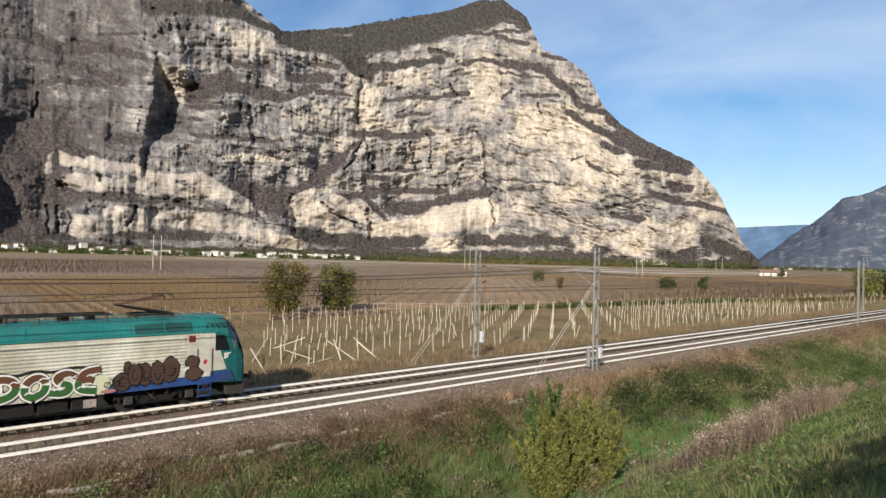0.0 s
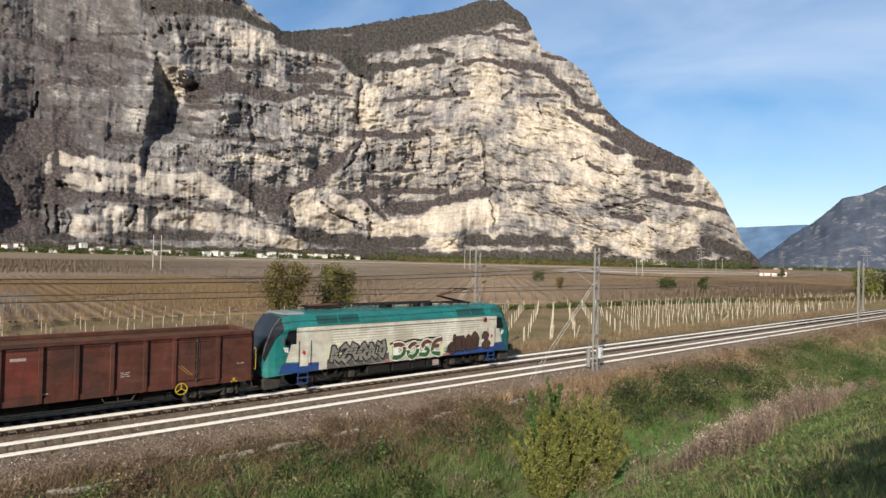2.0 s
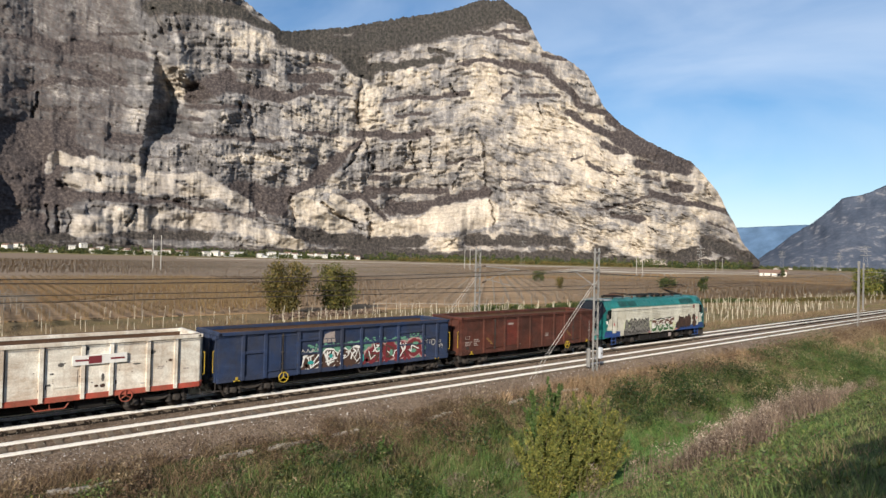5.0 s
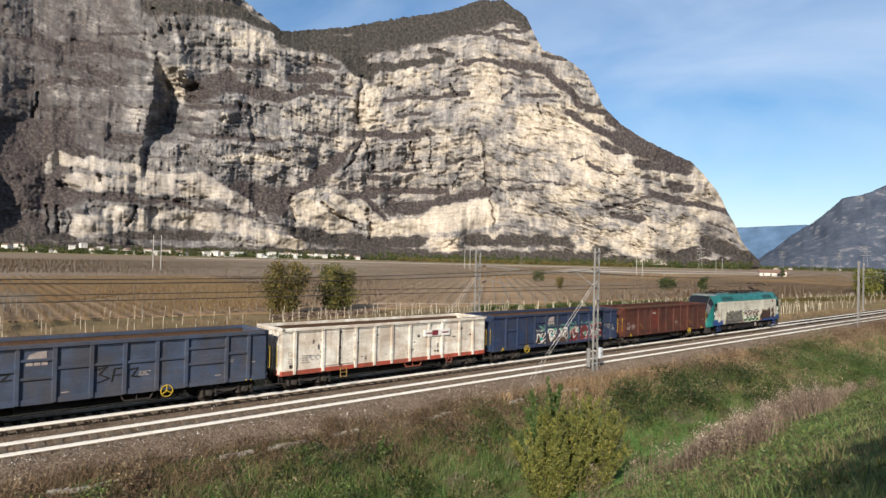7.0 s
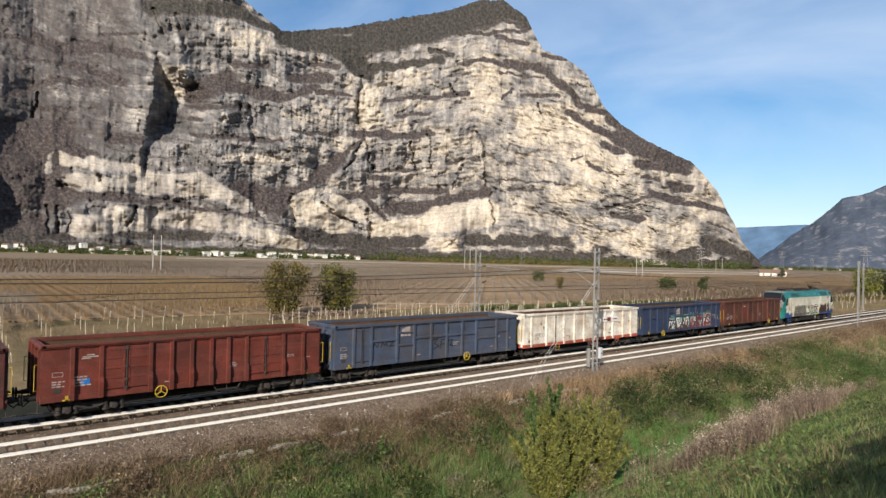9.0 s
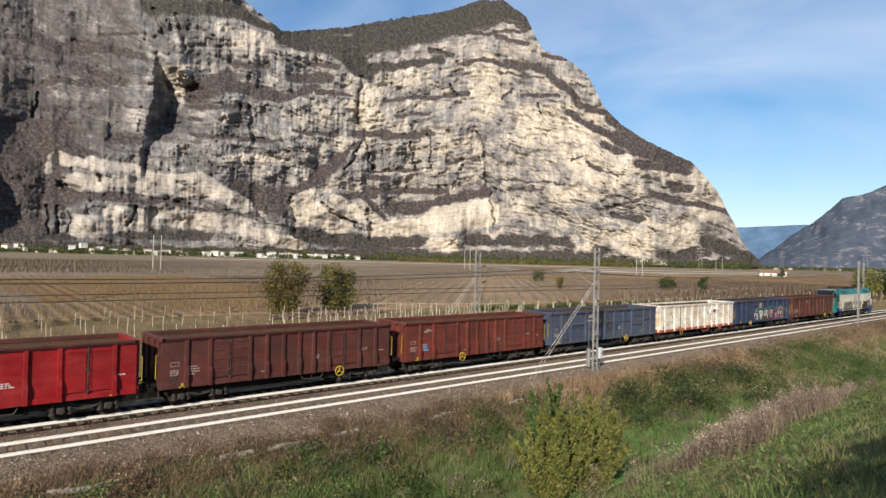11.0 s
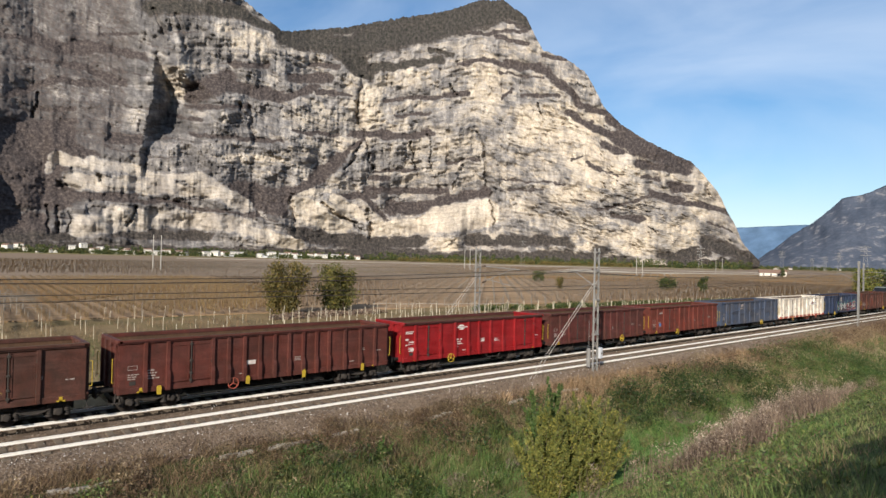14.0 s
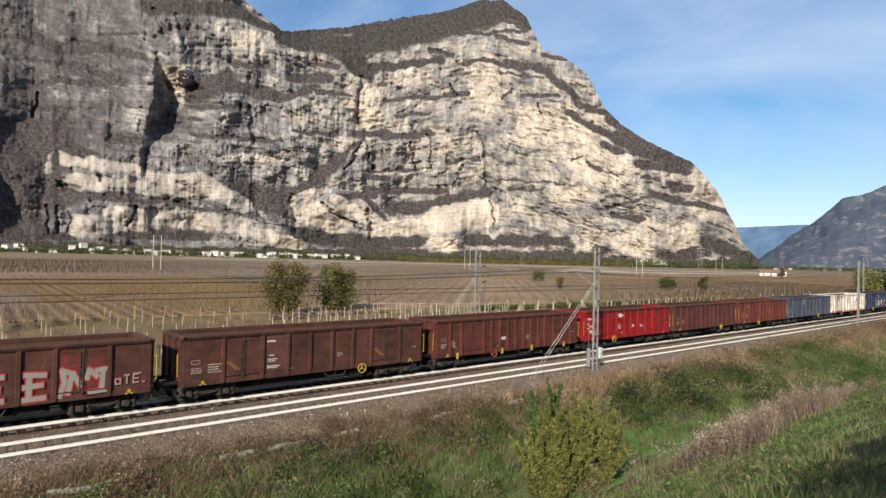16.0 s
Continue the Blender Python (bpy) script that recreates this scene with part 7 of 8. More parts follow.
def inside(poly, x, y):
    hit = False
    for (x0, y0), (x1, y1) in zip(poly, poly[1:] + poly[:1]):
        if (y0 > y) != (y1 > y) and x < (x1 - x0) * (y - y0) / (y1 - y0) + x0:
            hit = not hit
    return hit


def rows_in(poly, bearing, gap, step, jitter, rng):
    """Places along parallel rows that cover a parcel."""
    d, n = heading(bearing), heading(bearing + 90)
    pts = np.array(poly, float)
    a0, a1, b0, b1 = (pts @ d).min(), (pts @ d).max(), (pts @ n).min(), (pts @ n).max()
    out = []
    for b in np.arange(b0, b1, gap):
        for a in np.arange(a0, a1, step):
            p = d * (a + rng.uniform(-jitter, jitter) * step) + n * (b + rng.uniform(-0.12, 0.12) * jitter * gap)
            if inside(poly, *p):
                out.append(p)
    return out


def near_vineyard():
    rng = random.Random(21)
    poly = [(19, 41.5), (45, 38.2), (60, 38), (150, 40), (140, 62), (60, 75), (37, 77)]
    spots = rows_in(poly, 38.5, 2.5, 3.3, 0.4, rng)
    spots.sort(key=lambda p: p[0] + p[1])
    first, extra = stake_mesh(), []
    tagged(first, "sun-bleached pointed wooden vineyard stake, slightly leaning", "stake", "young vineyard stakes")
    for i, p in enumerate(spots):
        lean = 13 if rng.random() < 0.08 else 2.6
        m = pose(p[0], p[1], -1.12 + 0.5 * max(0, min(1, (43 - p[1]) / 5)), rng.gauss(0, lean), rng.gauss(0, lean), 0)
        if i == 0:
            first.matrix_world = m
        elif i < 300:
            copy_thing(first, m)
        else:
            extra.append(m)
    bm = B()
    for m in extra:
        a, b = m @ Vector((0, 0, -0.2)), m @ Vector((0, 0, 1.6))
        rod(bm, a, b, 0.042, 5, 0.034)
    tagged(part("far_stakes", bm, M["stake"]), "rows of pale vineyard stakes farther off", "stakes", kind="stuff")
    # stakes that have fallen or lean across one another
    lying = [((20.6, 45.6), (24.6, 51.5), 0.9), ((22.4, 44.4), (25.4, 50.5), 1.1), ((19.9, 42.2), (20.8, 46.4), 0.9), ((25.4, 49.6), (24.3, 43.2), 0.25), ((23.4, 41.2), (24.8, 43.6), 0.8), ((27.4, 41.4), (27.6, 46.5), 1.1),
             ((29.0, 40.4), (29.6, 44.8), 1.0), ((22.6, 43.2), (25.6, 47.8), 1.5), ((24.9, 51.0), (27.6, 50.2), 0.9), ((21.8, 41.6), (26.0, 43.0), 0.2), ((30.4, 43.5), (30.9, 47.4), 1.0), ((26.6, 42.5), (27.1, 44.5), 1.4)]
    for (x0, y0), (x1, y1), h in lying:
        bm = B()
        rod(bm, (x0, y0, -1.05), (x1, y1, -1.05 + h), 0.05, 6, 0.04)
        tagged(part("fallen_stake", bm, M["stake"]), "pale stake that leans over the weeds", "stake", "fallen vineyard stakes")


near_vineyard()


def end_fence():
    """Posts with one pale rail that close the young vineyard at the back, and brush heaped along it."""
    root = empty("vineyard_fence", "weathered wooden fence of posts with one pale rail", "fence", at=pose(0, 0, 0))
    a, b = Vector((53.5, 77.0, 0)), Vector((76.0, 68.0, 0))
    n = 13
    for i in range(n):
        p = a.lerp(b, i / (n - 1))
        part("fence_post", rod(B(), (p.x, p.y, -1.3), (p.x + 0.06 * math.sin(i * 2.7), p.y, 0.42 + 0.2 * math.sin(i * 4.1)), 0.05, 6, 0.04), M["greystake"], root)
    for i in range(n - 1):
        p, q = a.lerp(b, i / (n - 1)), a.lerp(b, (i + 1) / (n - 1))
        part("fence_rail", rod(B(), (p.x, p.y, 0.22 + 0.08 * math.sin(i * 1.9)), (q.x, q.y, 0.22 + 0.08 * math.sin(i * 1.9 + 1.9)), 0.035, 6), M["palestake"], root)
    r = np.random.RandomState(77)
    for name, p, q, count, tall, mat, label in (("hedge", (70, 72.5), (150, 62.5), 260, 0.85, "leafdark", "low dark green hedge behind the young vineyard"), ("brush_heap", (36, 74), (54, 76), 90, 0.6, "weed", "dark heaped vine prunings under the trees"),
                                                ("bramble_bank", (148, 60), (215, 49), 200, 0.9, "leafrust", "olive-brown brambles at the end of the vineyard")):
        u = r.rand(count)
        x, y = p[0] + (q[0] - p[0]) * u + 0.5 * r.randn(count), p[1] + (q[1] - p[1]) * u + 0.7 * r.randn(count)
        k = tall * (0.4 + 0.7 * r.rand(count))
        v, f = leaf_cloud(np.stack([x, y, -1.1 + 0.5 * k], 1), np.stack([1.4 * k, 1.4 * k, 0.7 * k], 1), count * 60, 0.17, r)
        tagged(solid(name, v, f, M[mat]), label, "hedge", kind="stuff")


def vine_rows(name, poly, bearing, gap, stake_step, cane_step, tall, label, cane_mat, z=-1.0, seed=1, stake_r=0.045, cane_size=0.9, stake_mat=None, bushy=1.0):
    """Far rows of stakes, wires and bare canes."""
    rng = random.Random(seed)
    r = np.random.RandomState(seed)
    bm_pts = np.array(rows_in(poly, bearing, gap, stake_step, 0.15, rng))
    n = len(bm_pts)
    base = np.array([(-1, -1), (1, -1), (1, 1), (-1, 1)]) * stake_r
    v = np.zeros((n, 8, 3))
    h = tall * (0.8 + 0.35 * r.rand(n))
    lean = r.randn(n, 2) * 0.06
    for i in range(4):
        v[:, i, :2] = bm_pts + base[i]
        v[:, i, 2] = z - 0.2
        v[:, 4 + i, :2] = bm_pts + base[i] + lean * h[:, None]
        v[:, 4 + i, 2] = z + h
    f = np.array([(0, 1, 5, 4), (1, 2, 6, 5), (2, 3, 7, 6), (3, 0, 4, 7), (4, 5, 6, 7)])
    fs = (f[None] + 8 * np.arange(n)[:, None, None]).reshape(-1, 4)
    tagged(solid(name + "_stakes", v.reshape(-1, 3), fs, stake_mat or M["stake"]), label + ", stakes", "stakes", kind="stuff")
    cp = np.array(rows_in(poly, bearing, gap, cane_step, 0.5, rng))
    m = len(cp)
    d = heading(bearing)
    k = 3
    cp = np.repeat(cp, k, 0) + d[None] * (r.rand(m * k)[:, None] - 0.5) * cane_step
    m *= k
    t = np.zeros((m, 3, 3))
    wide = (0.03 + 0.05 * r.rand(m)) * cane_size * bushy
    t[:, 0, :2] = cp - d[None] * wide[:, None]
    t[:, 1, :2] = cp + d[None] * wide[:, None]
    t[:, 0, 2] = t[:, 1, 2] = z + 0.1 + 0.6 * r.rand(m) * cane_size
    t[:, 2, :2] = cp + r.randn(m, 2) * 0.22
    t[:, 2, 2] = z + (0.9 + 0.8 * r.rand(m)) * cane_size
    tagged(solid(name + "_canes", t.reshape(-1, 3), np.arange(3 * m).reshape(-1, 3), cane_mat), label + ", canes", "vines", kind="stuff")


M["ochreleaf"] = leafy("ochre_vine_leaf", (0.135, 0.086, 0.046), (0.23, 0.148, 0.070), (0.35, 0.25, 0.085))
M["palestake"] = worn("pale_grey_stake", (0.42, 0.37, 0.31), (0.24, 0.2, 0.17), 0.9, 0, 2, 0.5, 20, 0.1)
M["greystake"] = worn("grey_weathered_stake", (0.24, 0.21, 0.175), (0.14, 0.12, 0.10), 0.9, 0, 2, 0.5, 20, 0.1)
LEFT_ROWS = 86.0
vine_rows("middle_vineyard", [(45, 83), (120, 78), (300, 70), (325, 150), (170, 203), (75, 200)], 44.5, 2.9, 4.6, 0.6, 1.6, "pruned vineyard in brown soil", M["cane"], -1.0, 2, 0.03, 1.0, M["greystake"], 1.6)
vine_rows("left_vineyard", [(-4, 66), (20, 82), (42, 84), (70, 130), (70, 200), (-4, 215)], LEFT_ROWS, 2.0, 4.4, 0.34, 1.5, "autumn vineyard with ochre leaves", M["ochreleaf"], -0.9, 3, 0.02, 0.85, M["greystake"], 2.2)
vine_rows("far_vineyard", [(-10, 235), (160, 212), (330, 280), (560, 420), (300, 560), (-10, 480)], 60.0, 5.0, 7.0, 1.9, 1.8, "far grey vineyard rows", M["cane"], -0.85, 4, 0.045, 1.3, M["greystake"], 2.6)
vine_rows("orange_vineyard", [(330, 70), (620, 80), (620, 230), (350, 262), (180, 208), (330, 152)], 30.0, 4.2, 6.0, 1.1, 1.6, "rusty orange vineyard rows", M["ochreleaf"], -0.9, 5, 0.03, 1.1, M["greystake"])
vine_rows("edge_vineyard", [(-6, 46), (17, 44), (35, 78), (20, 84), (-6, 66)], 86.0, 3.4, 4.8, 0.8, 1.45, "thin pale stakes at the edge of the weedy vineyard", M["cane"], -1.05, 7, 0.017, 1.0)
vine_rows("back_vineyard", [(60, 78), (75, 72), (150, 64), (230, 62), (270, 72), (120, 84)], 41.0, 2.6, 3.4, 0.7, 1.7, "dense purplish-grey vineyard behind the young one", M["cane"], -1.0, 12, 0.022, 1.15, M["greystake"], 1.6)
vine_rows("side_vineyard", [(165, 44), (420, 45), (330, 64), (150, 66)], 38.5, 3.6, 5.5, 1.2, 1.5, "vineyard strip beside the railway", M["cane"], -1.05, 6, 0.03)


def trellis():
    """Grey posts with cross bars and wires, beside the ochre rows."""
    root = empty("vine_trellis", "grey wooden vine trellis of posts and wires", "trellis", at=pose(0, 0, 0))
    for i in range(5):
        for j in range(6):
            x, y = 3.5 + 1.9 * i - 0.15 * j, 88 + 4.2 * j
            bm = B()
            rod(bm, (x, y, -1.2), (x, y, 1.3), 0.055, 6)
            rod(bm, (x - 0.8, y, 1.15), (x + 0.8, y, 1.15), 0.035, 5)
            part("trellis_post", bm, M["greystake"], root)
    for j in range(6):
        for z in (0.2, 0.7, 1.15):
            bm = B()
            rod(bm, (2.5 + 0.4 * j, 88 + 4.2 * j, z), (13.0 + 0.4 * j, 88 + 4.2 * j, z), 0.025, 4)
            part("trellis_wire", bm, M["greystake"], root)


trellis()


# ---- plants ----
def leaf_cloud(centres, radii, count, size, r, flat=0.0, down=0.0):
    """Leaf diamonds spread through overlapping clumps."""
    centres, radii = np.array(centres), np.array(radii)
    w = radii[:, 0] * radii[:, 1] * radii[:, 2]
    pick = r.choice(len(centres), count, p=w / w.sum())
    d = r.randn(count, 3)
    d /= np.linalg.norm(d, axis=1)[:, None]
    p = centres[pick] + d * radii[pick] * (r.rand(count, 1) ** 0.42)
    a = r.randn(count, 3)
    a[:, 2] -= down
    a /= np.linalg.norm(a, axis=1)[:, None]
    b = np.cross(a, r.randn(count, 3))
    b /= np.linalg.norm(b, axis=1)[:, None]
    s = size * (0.6 + 0.8 * r.rand(count, 1))
    quad = np.stack([p - a * s, p + b * s * 0.42, p + a * s, p - b * s * 0.42], 1)
    return quad.reshape(-1, 3), np.arange(4 * count).reshape(-1, 4)


def tree(name, x, y, z, tall, wide, leaves, size, mat, label, category, group="", seed=1, trunk=0.12, stems=1, lean=0.0, bare=0.25, skirt=0, tight=1.0):
    """Tapered trunk with limbs and an uneven crown of separate leaves."""
    r = np.random.RandomState(seed)
    rng = random.Random(seed)
    root = empty(name, label, category, group, at=pose(x, y, z))
    bm = B()
    clumps, radii = [], []
    for s in range(stems):
        a0 = 6.28 * s / max(stems, 1) + rng.uniform(0, 1)
        foot = Vector((math.cos(a0), math.sin(a0), 0)) * (0.0 if stems == 1 else 0.12 * wide)
        tip = foot * (1 if stems == 1 else 2.3) + Vector((rng.uniform(-0.1, 0.1) * wide + lean, rng.uniform(-0.1, 0.1) * wide, tall * rng.uniform(0.72, 0.95)))
        last, rad = foot, trunk
        for i in range(1, 6):
            p = foot.lerp(tip, i / 5) + Vector((rng.uniform(-1, 1), rng.uniform(-1, 1), 0)) * 0.03 * wide
            rod(bm, last, p, rad, 7, rad * 0.78)
            last, rad = p, rad * 0.78
            if i >= 2 or bare < 0.2:
                for b in range(3):
                    a = rng.uniform(0, 6.28)
                    reach = wide * 0.5 * (1.12 - 0.6 * abs(i / 5 - 0.5)) * rng.uniform(0.45, 1.0) / (1 if stems == 1 else 1.5)
                    q = p + Vector((math.cos(a) * reach, math.sin(a) * reach, rng.uniform(-0.02, 0.14) * tall))
                    rod(bm, p, q, rad * 0.5, 5, rad * 0.15)
                    for u in (0.55, 0.95):
                        clumps.append(tuple(p.lerp(q, u)))
                        k = rng.uniform(0.13, 0.22) * wide * tight
                        radii.append((k, k, k * rng.uniform(0.7, 1.1)))
        clumps.append(tuple(tip))
        radii.append((0.12 * wide, 0.12 * wide, 0.14 * tall))
    for i in range(skirt):
        a, k = rng.uniform(0, 6.28), rng.uniform(0.1, 0.42) * wide
        clumps.append((math.cos(a) * k, math.sin(a) * k, rng.uniform(0.08, 0.55) * tall))
        radii.append((0.13 * wide * tight, 0.13 * wide * tight, 0.13 * tall * tight))
    part("trunk", bm, M["bark"], root)
    v, f = leaf_cloud(clumps, radii, leaves, size, r, down=0.2)
    keep = v.reshape(-1, 4, 3)[:, :, 2].min(1) > 0.02
    v = v.reshape(-1, 4, 3)[keep].reshape(-1, 3)
    crown = solid("crown", v, np.arange(len(v)).reshape(-1, 4), mat, root)
    return root


M["leafolive"] = leafy("dull_olive_leaf", (0.08, 0.085, 0.028), (0.17, 0.16, 0.05), (0.27, 0.21, 0.05), 0.55, 0.35)
tree("field_tree", 40.0, 78.5, -1.2, 6.6, 5.9, 8000, 0.18, M["leafrust"], "small olive-brown tree with thinning autumn leaves", "tree", "field trees", 5, 0.13, 4, 0, 0.1, 12)
tree("field_tree", 49.5, 80.5, -1.2, 6.3, 5.8, 8500, 0.18, M["leafolive"], "small round olive-green tree among the vines", "tree", "field trees", 6, 0.13, 4, 0, 0.1, 12)
tree("field_bush", 182, 101, -1.2, 4.2, 5.5, 1500, 0.3, M["leafdark"], "dark green bush in the vineyard", "bush", "field bushes", 7, 0.12, 3, 0, 0.1)
tree("field_bush", 178, 87.5, -1.2, 4.6, 3.2, 1200, 0.28, M["leafdark"], "narrow dark green bush in the vineyard", "bush", "field bushes", 8, 0.12, 2, 0, 0.1)
tree("field_bush", 150, 118, -1.2, 3.4, 3.4, 700, 0.25, M["leafrust"], "small brown bush in the vineyard", "bush", "field bushes", 9, 0.12, 2, 0, 0.1)
tree("field_bush", 190, 160, -1.2, 4.0, 6.0, 900, 0.3, M["leafdark"], "low dark bush in the far vineyard", "bush", "field bushes", 19, 0.12, 3, 0, 0.1)
for i, (x, y, h, w) in enumerate(((228, 60, 7.5, 8), (236, 56, 8.5, 9), (245, 52, 9, 10), (232, 50, 7, 8), (256, 48, 9, 11))):
    tree("lineside_tree", x, y, -1.2, h, w, 4200, 0.34, M["leafdark"] if i % 2 else M["leaf"], "dense green tree beside the railway", "tree", "lineside trees", 30 + i, 0.2, 3, 0, 0.1)

def upright_shrub(x, y, z, stems, tall, spread_out, leaves, size, mat, label, seed, thick=0.2, foot=0.3):
    """Many stems that rise and fan from one foot, each a narrow column of leaves that thins to its tip."""
    r = np.random.RandomState(seed)
    root = empty("foreground_shrub", label, "shrub", at=pose(x, y, z))
    bm, quads = B(), []
    for i in range(stems):
        a = r.rand() * 6.283
        out = r.rand() ** 0.7
        base = Vector((math.cos(a), math.sin(a), 0)) * foot * out
        h = tall * (1.0 - 0.34 * out ** 2) * (0.66 + 0.36 * r.rand())
        tip = Vector((math.cos(a) * spread_out * out, math.sin(a) * spread_out * out, h))
        mid = base.lerp(tip, 0.5) + Vector((-math.cos(a), -math.sin(a), 0)) * 0.12 * out
        rod(bm, base, mid, 0.022, 5, 0.015)
        rod(bm, mid, tip, 0.015, 4, 0.004)
        n = int(leaves / stems * (0.5 + r.rand()))
        u = 0.06 + 0.94 * r.rand(n) ** 0.9
        p = np.where(u[:, None] < 0.5, np.array(base) + (np.array(mid) - np.array(base)) * 2 * u[:, None], np.array(mid) + (np.array(tip) - np.array(mid)) * (2 * u[:, None] - 1))
        # side twigs gather the leaves into sprays
        twig = np.floor(u * 16)
        sway = np.stack([np.cos(twig * 2.4 + i), np.sin(twig * 2.4 + i), 0.6 + 0 * twig], 1)
        p = p + sway * (thick * 1.5 * (1.08 - u) * r.rand(n))[:, None] + r.randn(n, 3) * (0.25 * thick * (1.15 - u))[:, None]
        d = sway * 0.7 + r.randn(n, 3) * 0.6 + np.array([0, 0, 0.2])
        d /= np.linalg.norm(d, axis=1)[:, None]
        b = np.cross(d, r.randn(n, 3))
        b /= np.linalg.norm(b, axis=1)[:, None]
        s = size * (0.6 + 0.8 * r.rand(n, 1))
        quads.append(np.stack([p - d * s, p + b * s * 0.36, p + d * s, p - b * s * 0.36], 1))
    part("trunk", bm, M["bark"], root)
    v = np.concatenate(quads).reshape(-1, 4, 3)
    v = v[v[:, :, 2].min(1) > 0.02].reshape(-1, 3)
    solid("crown", v, np.arange(len(v)).reshape(-1, 4), mat, root)
    return root


upright_shrub(21.0, 16.9, -3.0, 66, 4.4, 2.0, 33000, 0.07, M["leaf"], "tall olive and yellow shrub with narrow leaves in the ditch", 11, 0.34)
upright_shrub(22.9, 16.2, -3.0, 62, 4.75, 1.9, 31000, 0.07, M["leaf"], "olive shrub with upright twigs and yellowing leaves in the ditch", 14, 0.34)
upright_shrub(22.5, 18.4, -2.9, 18, 5.5, 1.2, 14000, 0.075, M["shoot"], "slim fresh green shrub on the railway bank", 12, 0.3, 0.25)
# added out of view, only to cast a shadow on the near bank
tree("shade_bush", 4.2, -1.75, 5.25, 2.6, 2.2, 8000, 0.08, M["leafdark"], "unseen leafy bush added to shade the near bank", "bush", "", 77, 0.05, 4, 0, 0.1, 8)
upright_shrub(16.0, 22.2, -2.0, 8, 1.5, 0.7, 2600, 0.06, M["shoot"], "low bright green shrub at the foot of the bank", 15, 0.18, 0.2)


def blades(name, x, y, tall, wide, mat, label, category, r, lean=0.35, zoff=0.0):
    """Grass as tapering bent blades."""
    n = len(x)
    z = ground_z(x, y) + zoff - 0.03
    a = r.rand(n) * 6.283
    side = np.stack([np.cos(a), np.sin(a), 0 * a], 1) * (wide * (0.75 + 0.9 * r.rand(n)))[:, None]
    h = tall * (0.5 + 0.8 * r.rand(n))
    bend = np.stack([r.randn(n), r.randn(n), 0 * a], 1) * (h * lean)[:, None]
    p = np.stack([x, y, z], 1)
    up = np.stack([0 * a, 0 * a, h], 1)
    v = np.stack([p - side, p + side, p + up + bend], 1)
    f = np.arange(3 * n).reshape(-1, 3)
    return tagged(solid(name, v.reshape(-1, 3), f, mat), label, category, kind="stuff")


def patchy(x, y, scale, seed, level, r):
    """Keep spots where a soft patch field is high."""
    return value_noise(x * scale + seed, y * scale + 2 * seed, 3) + 0.12 * r.randn(len(x)) > level


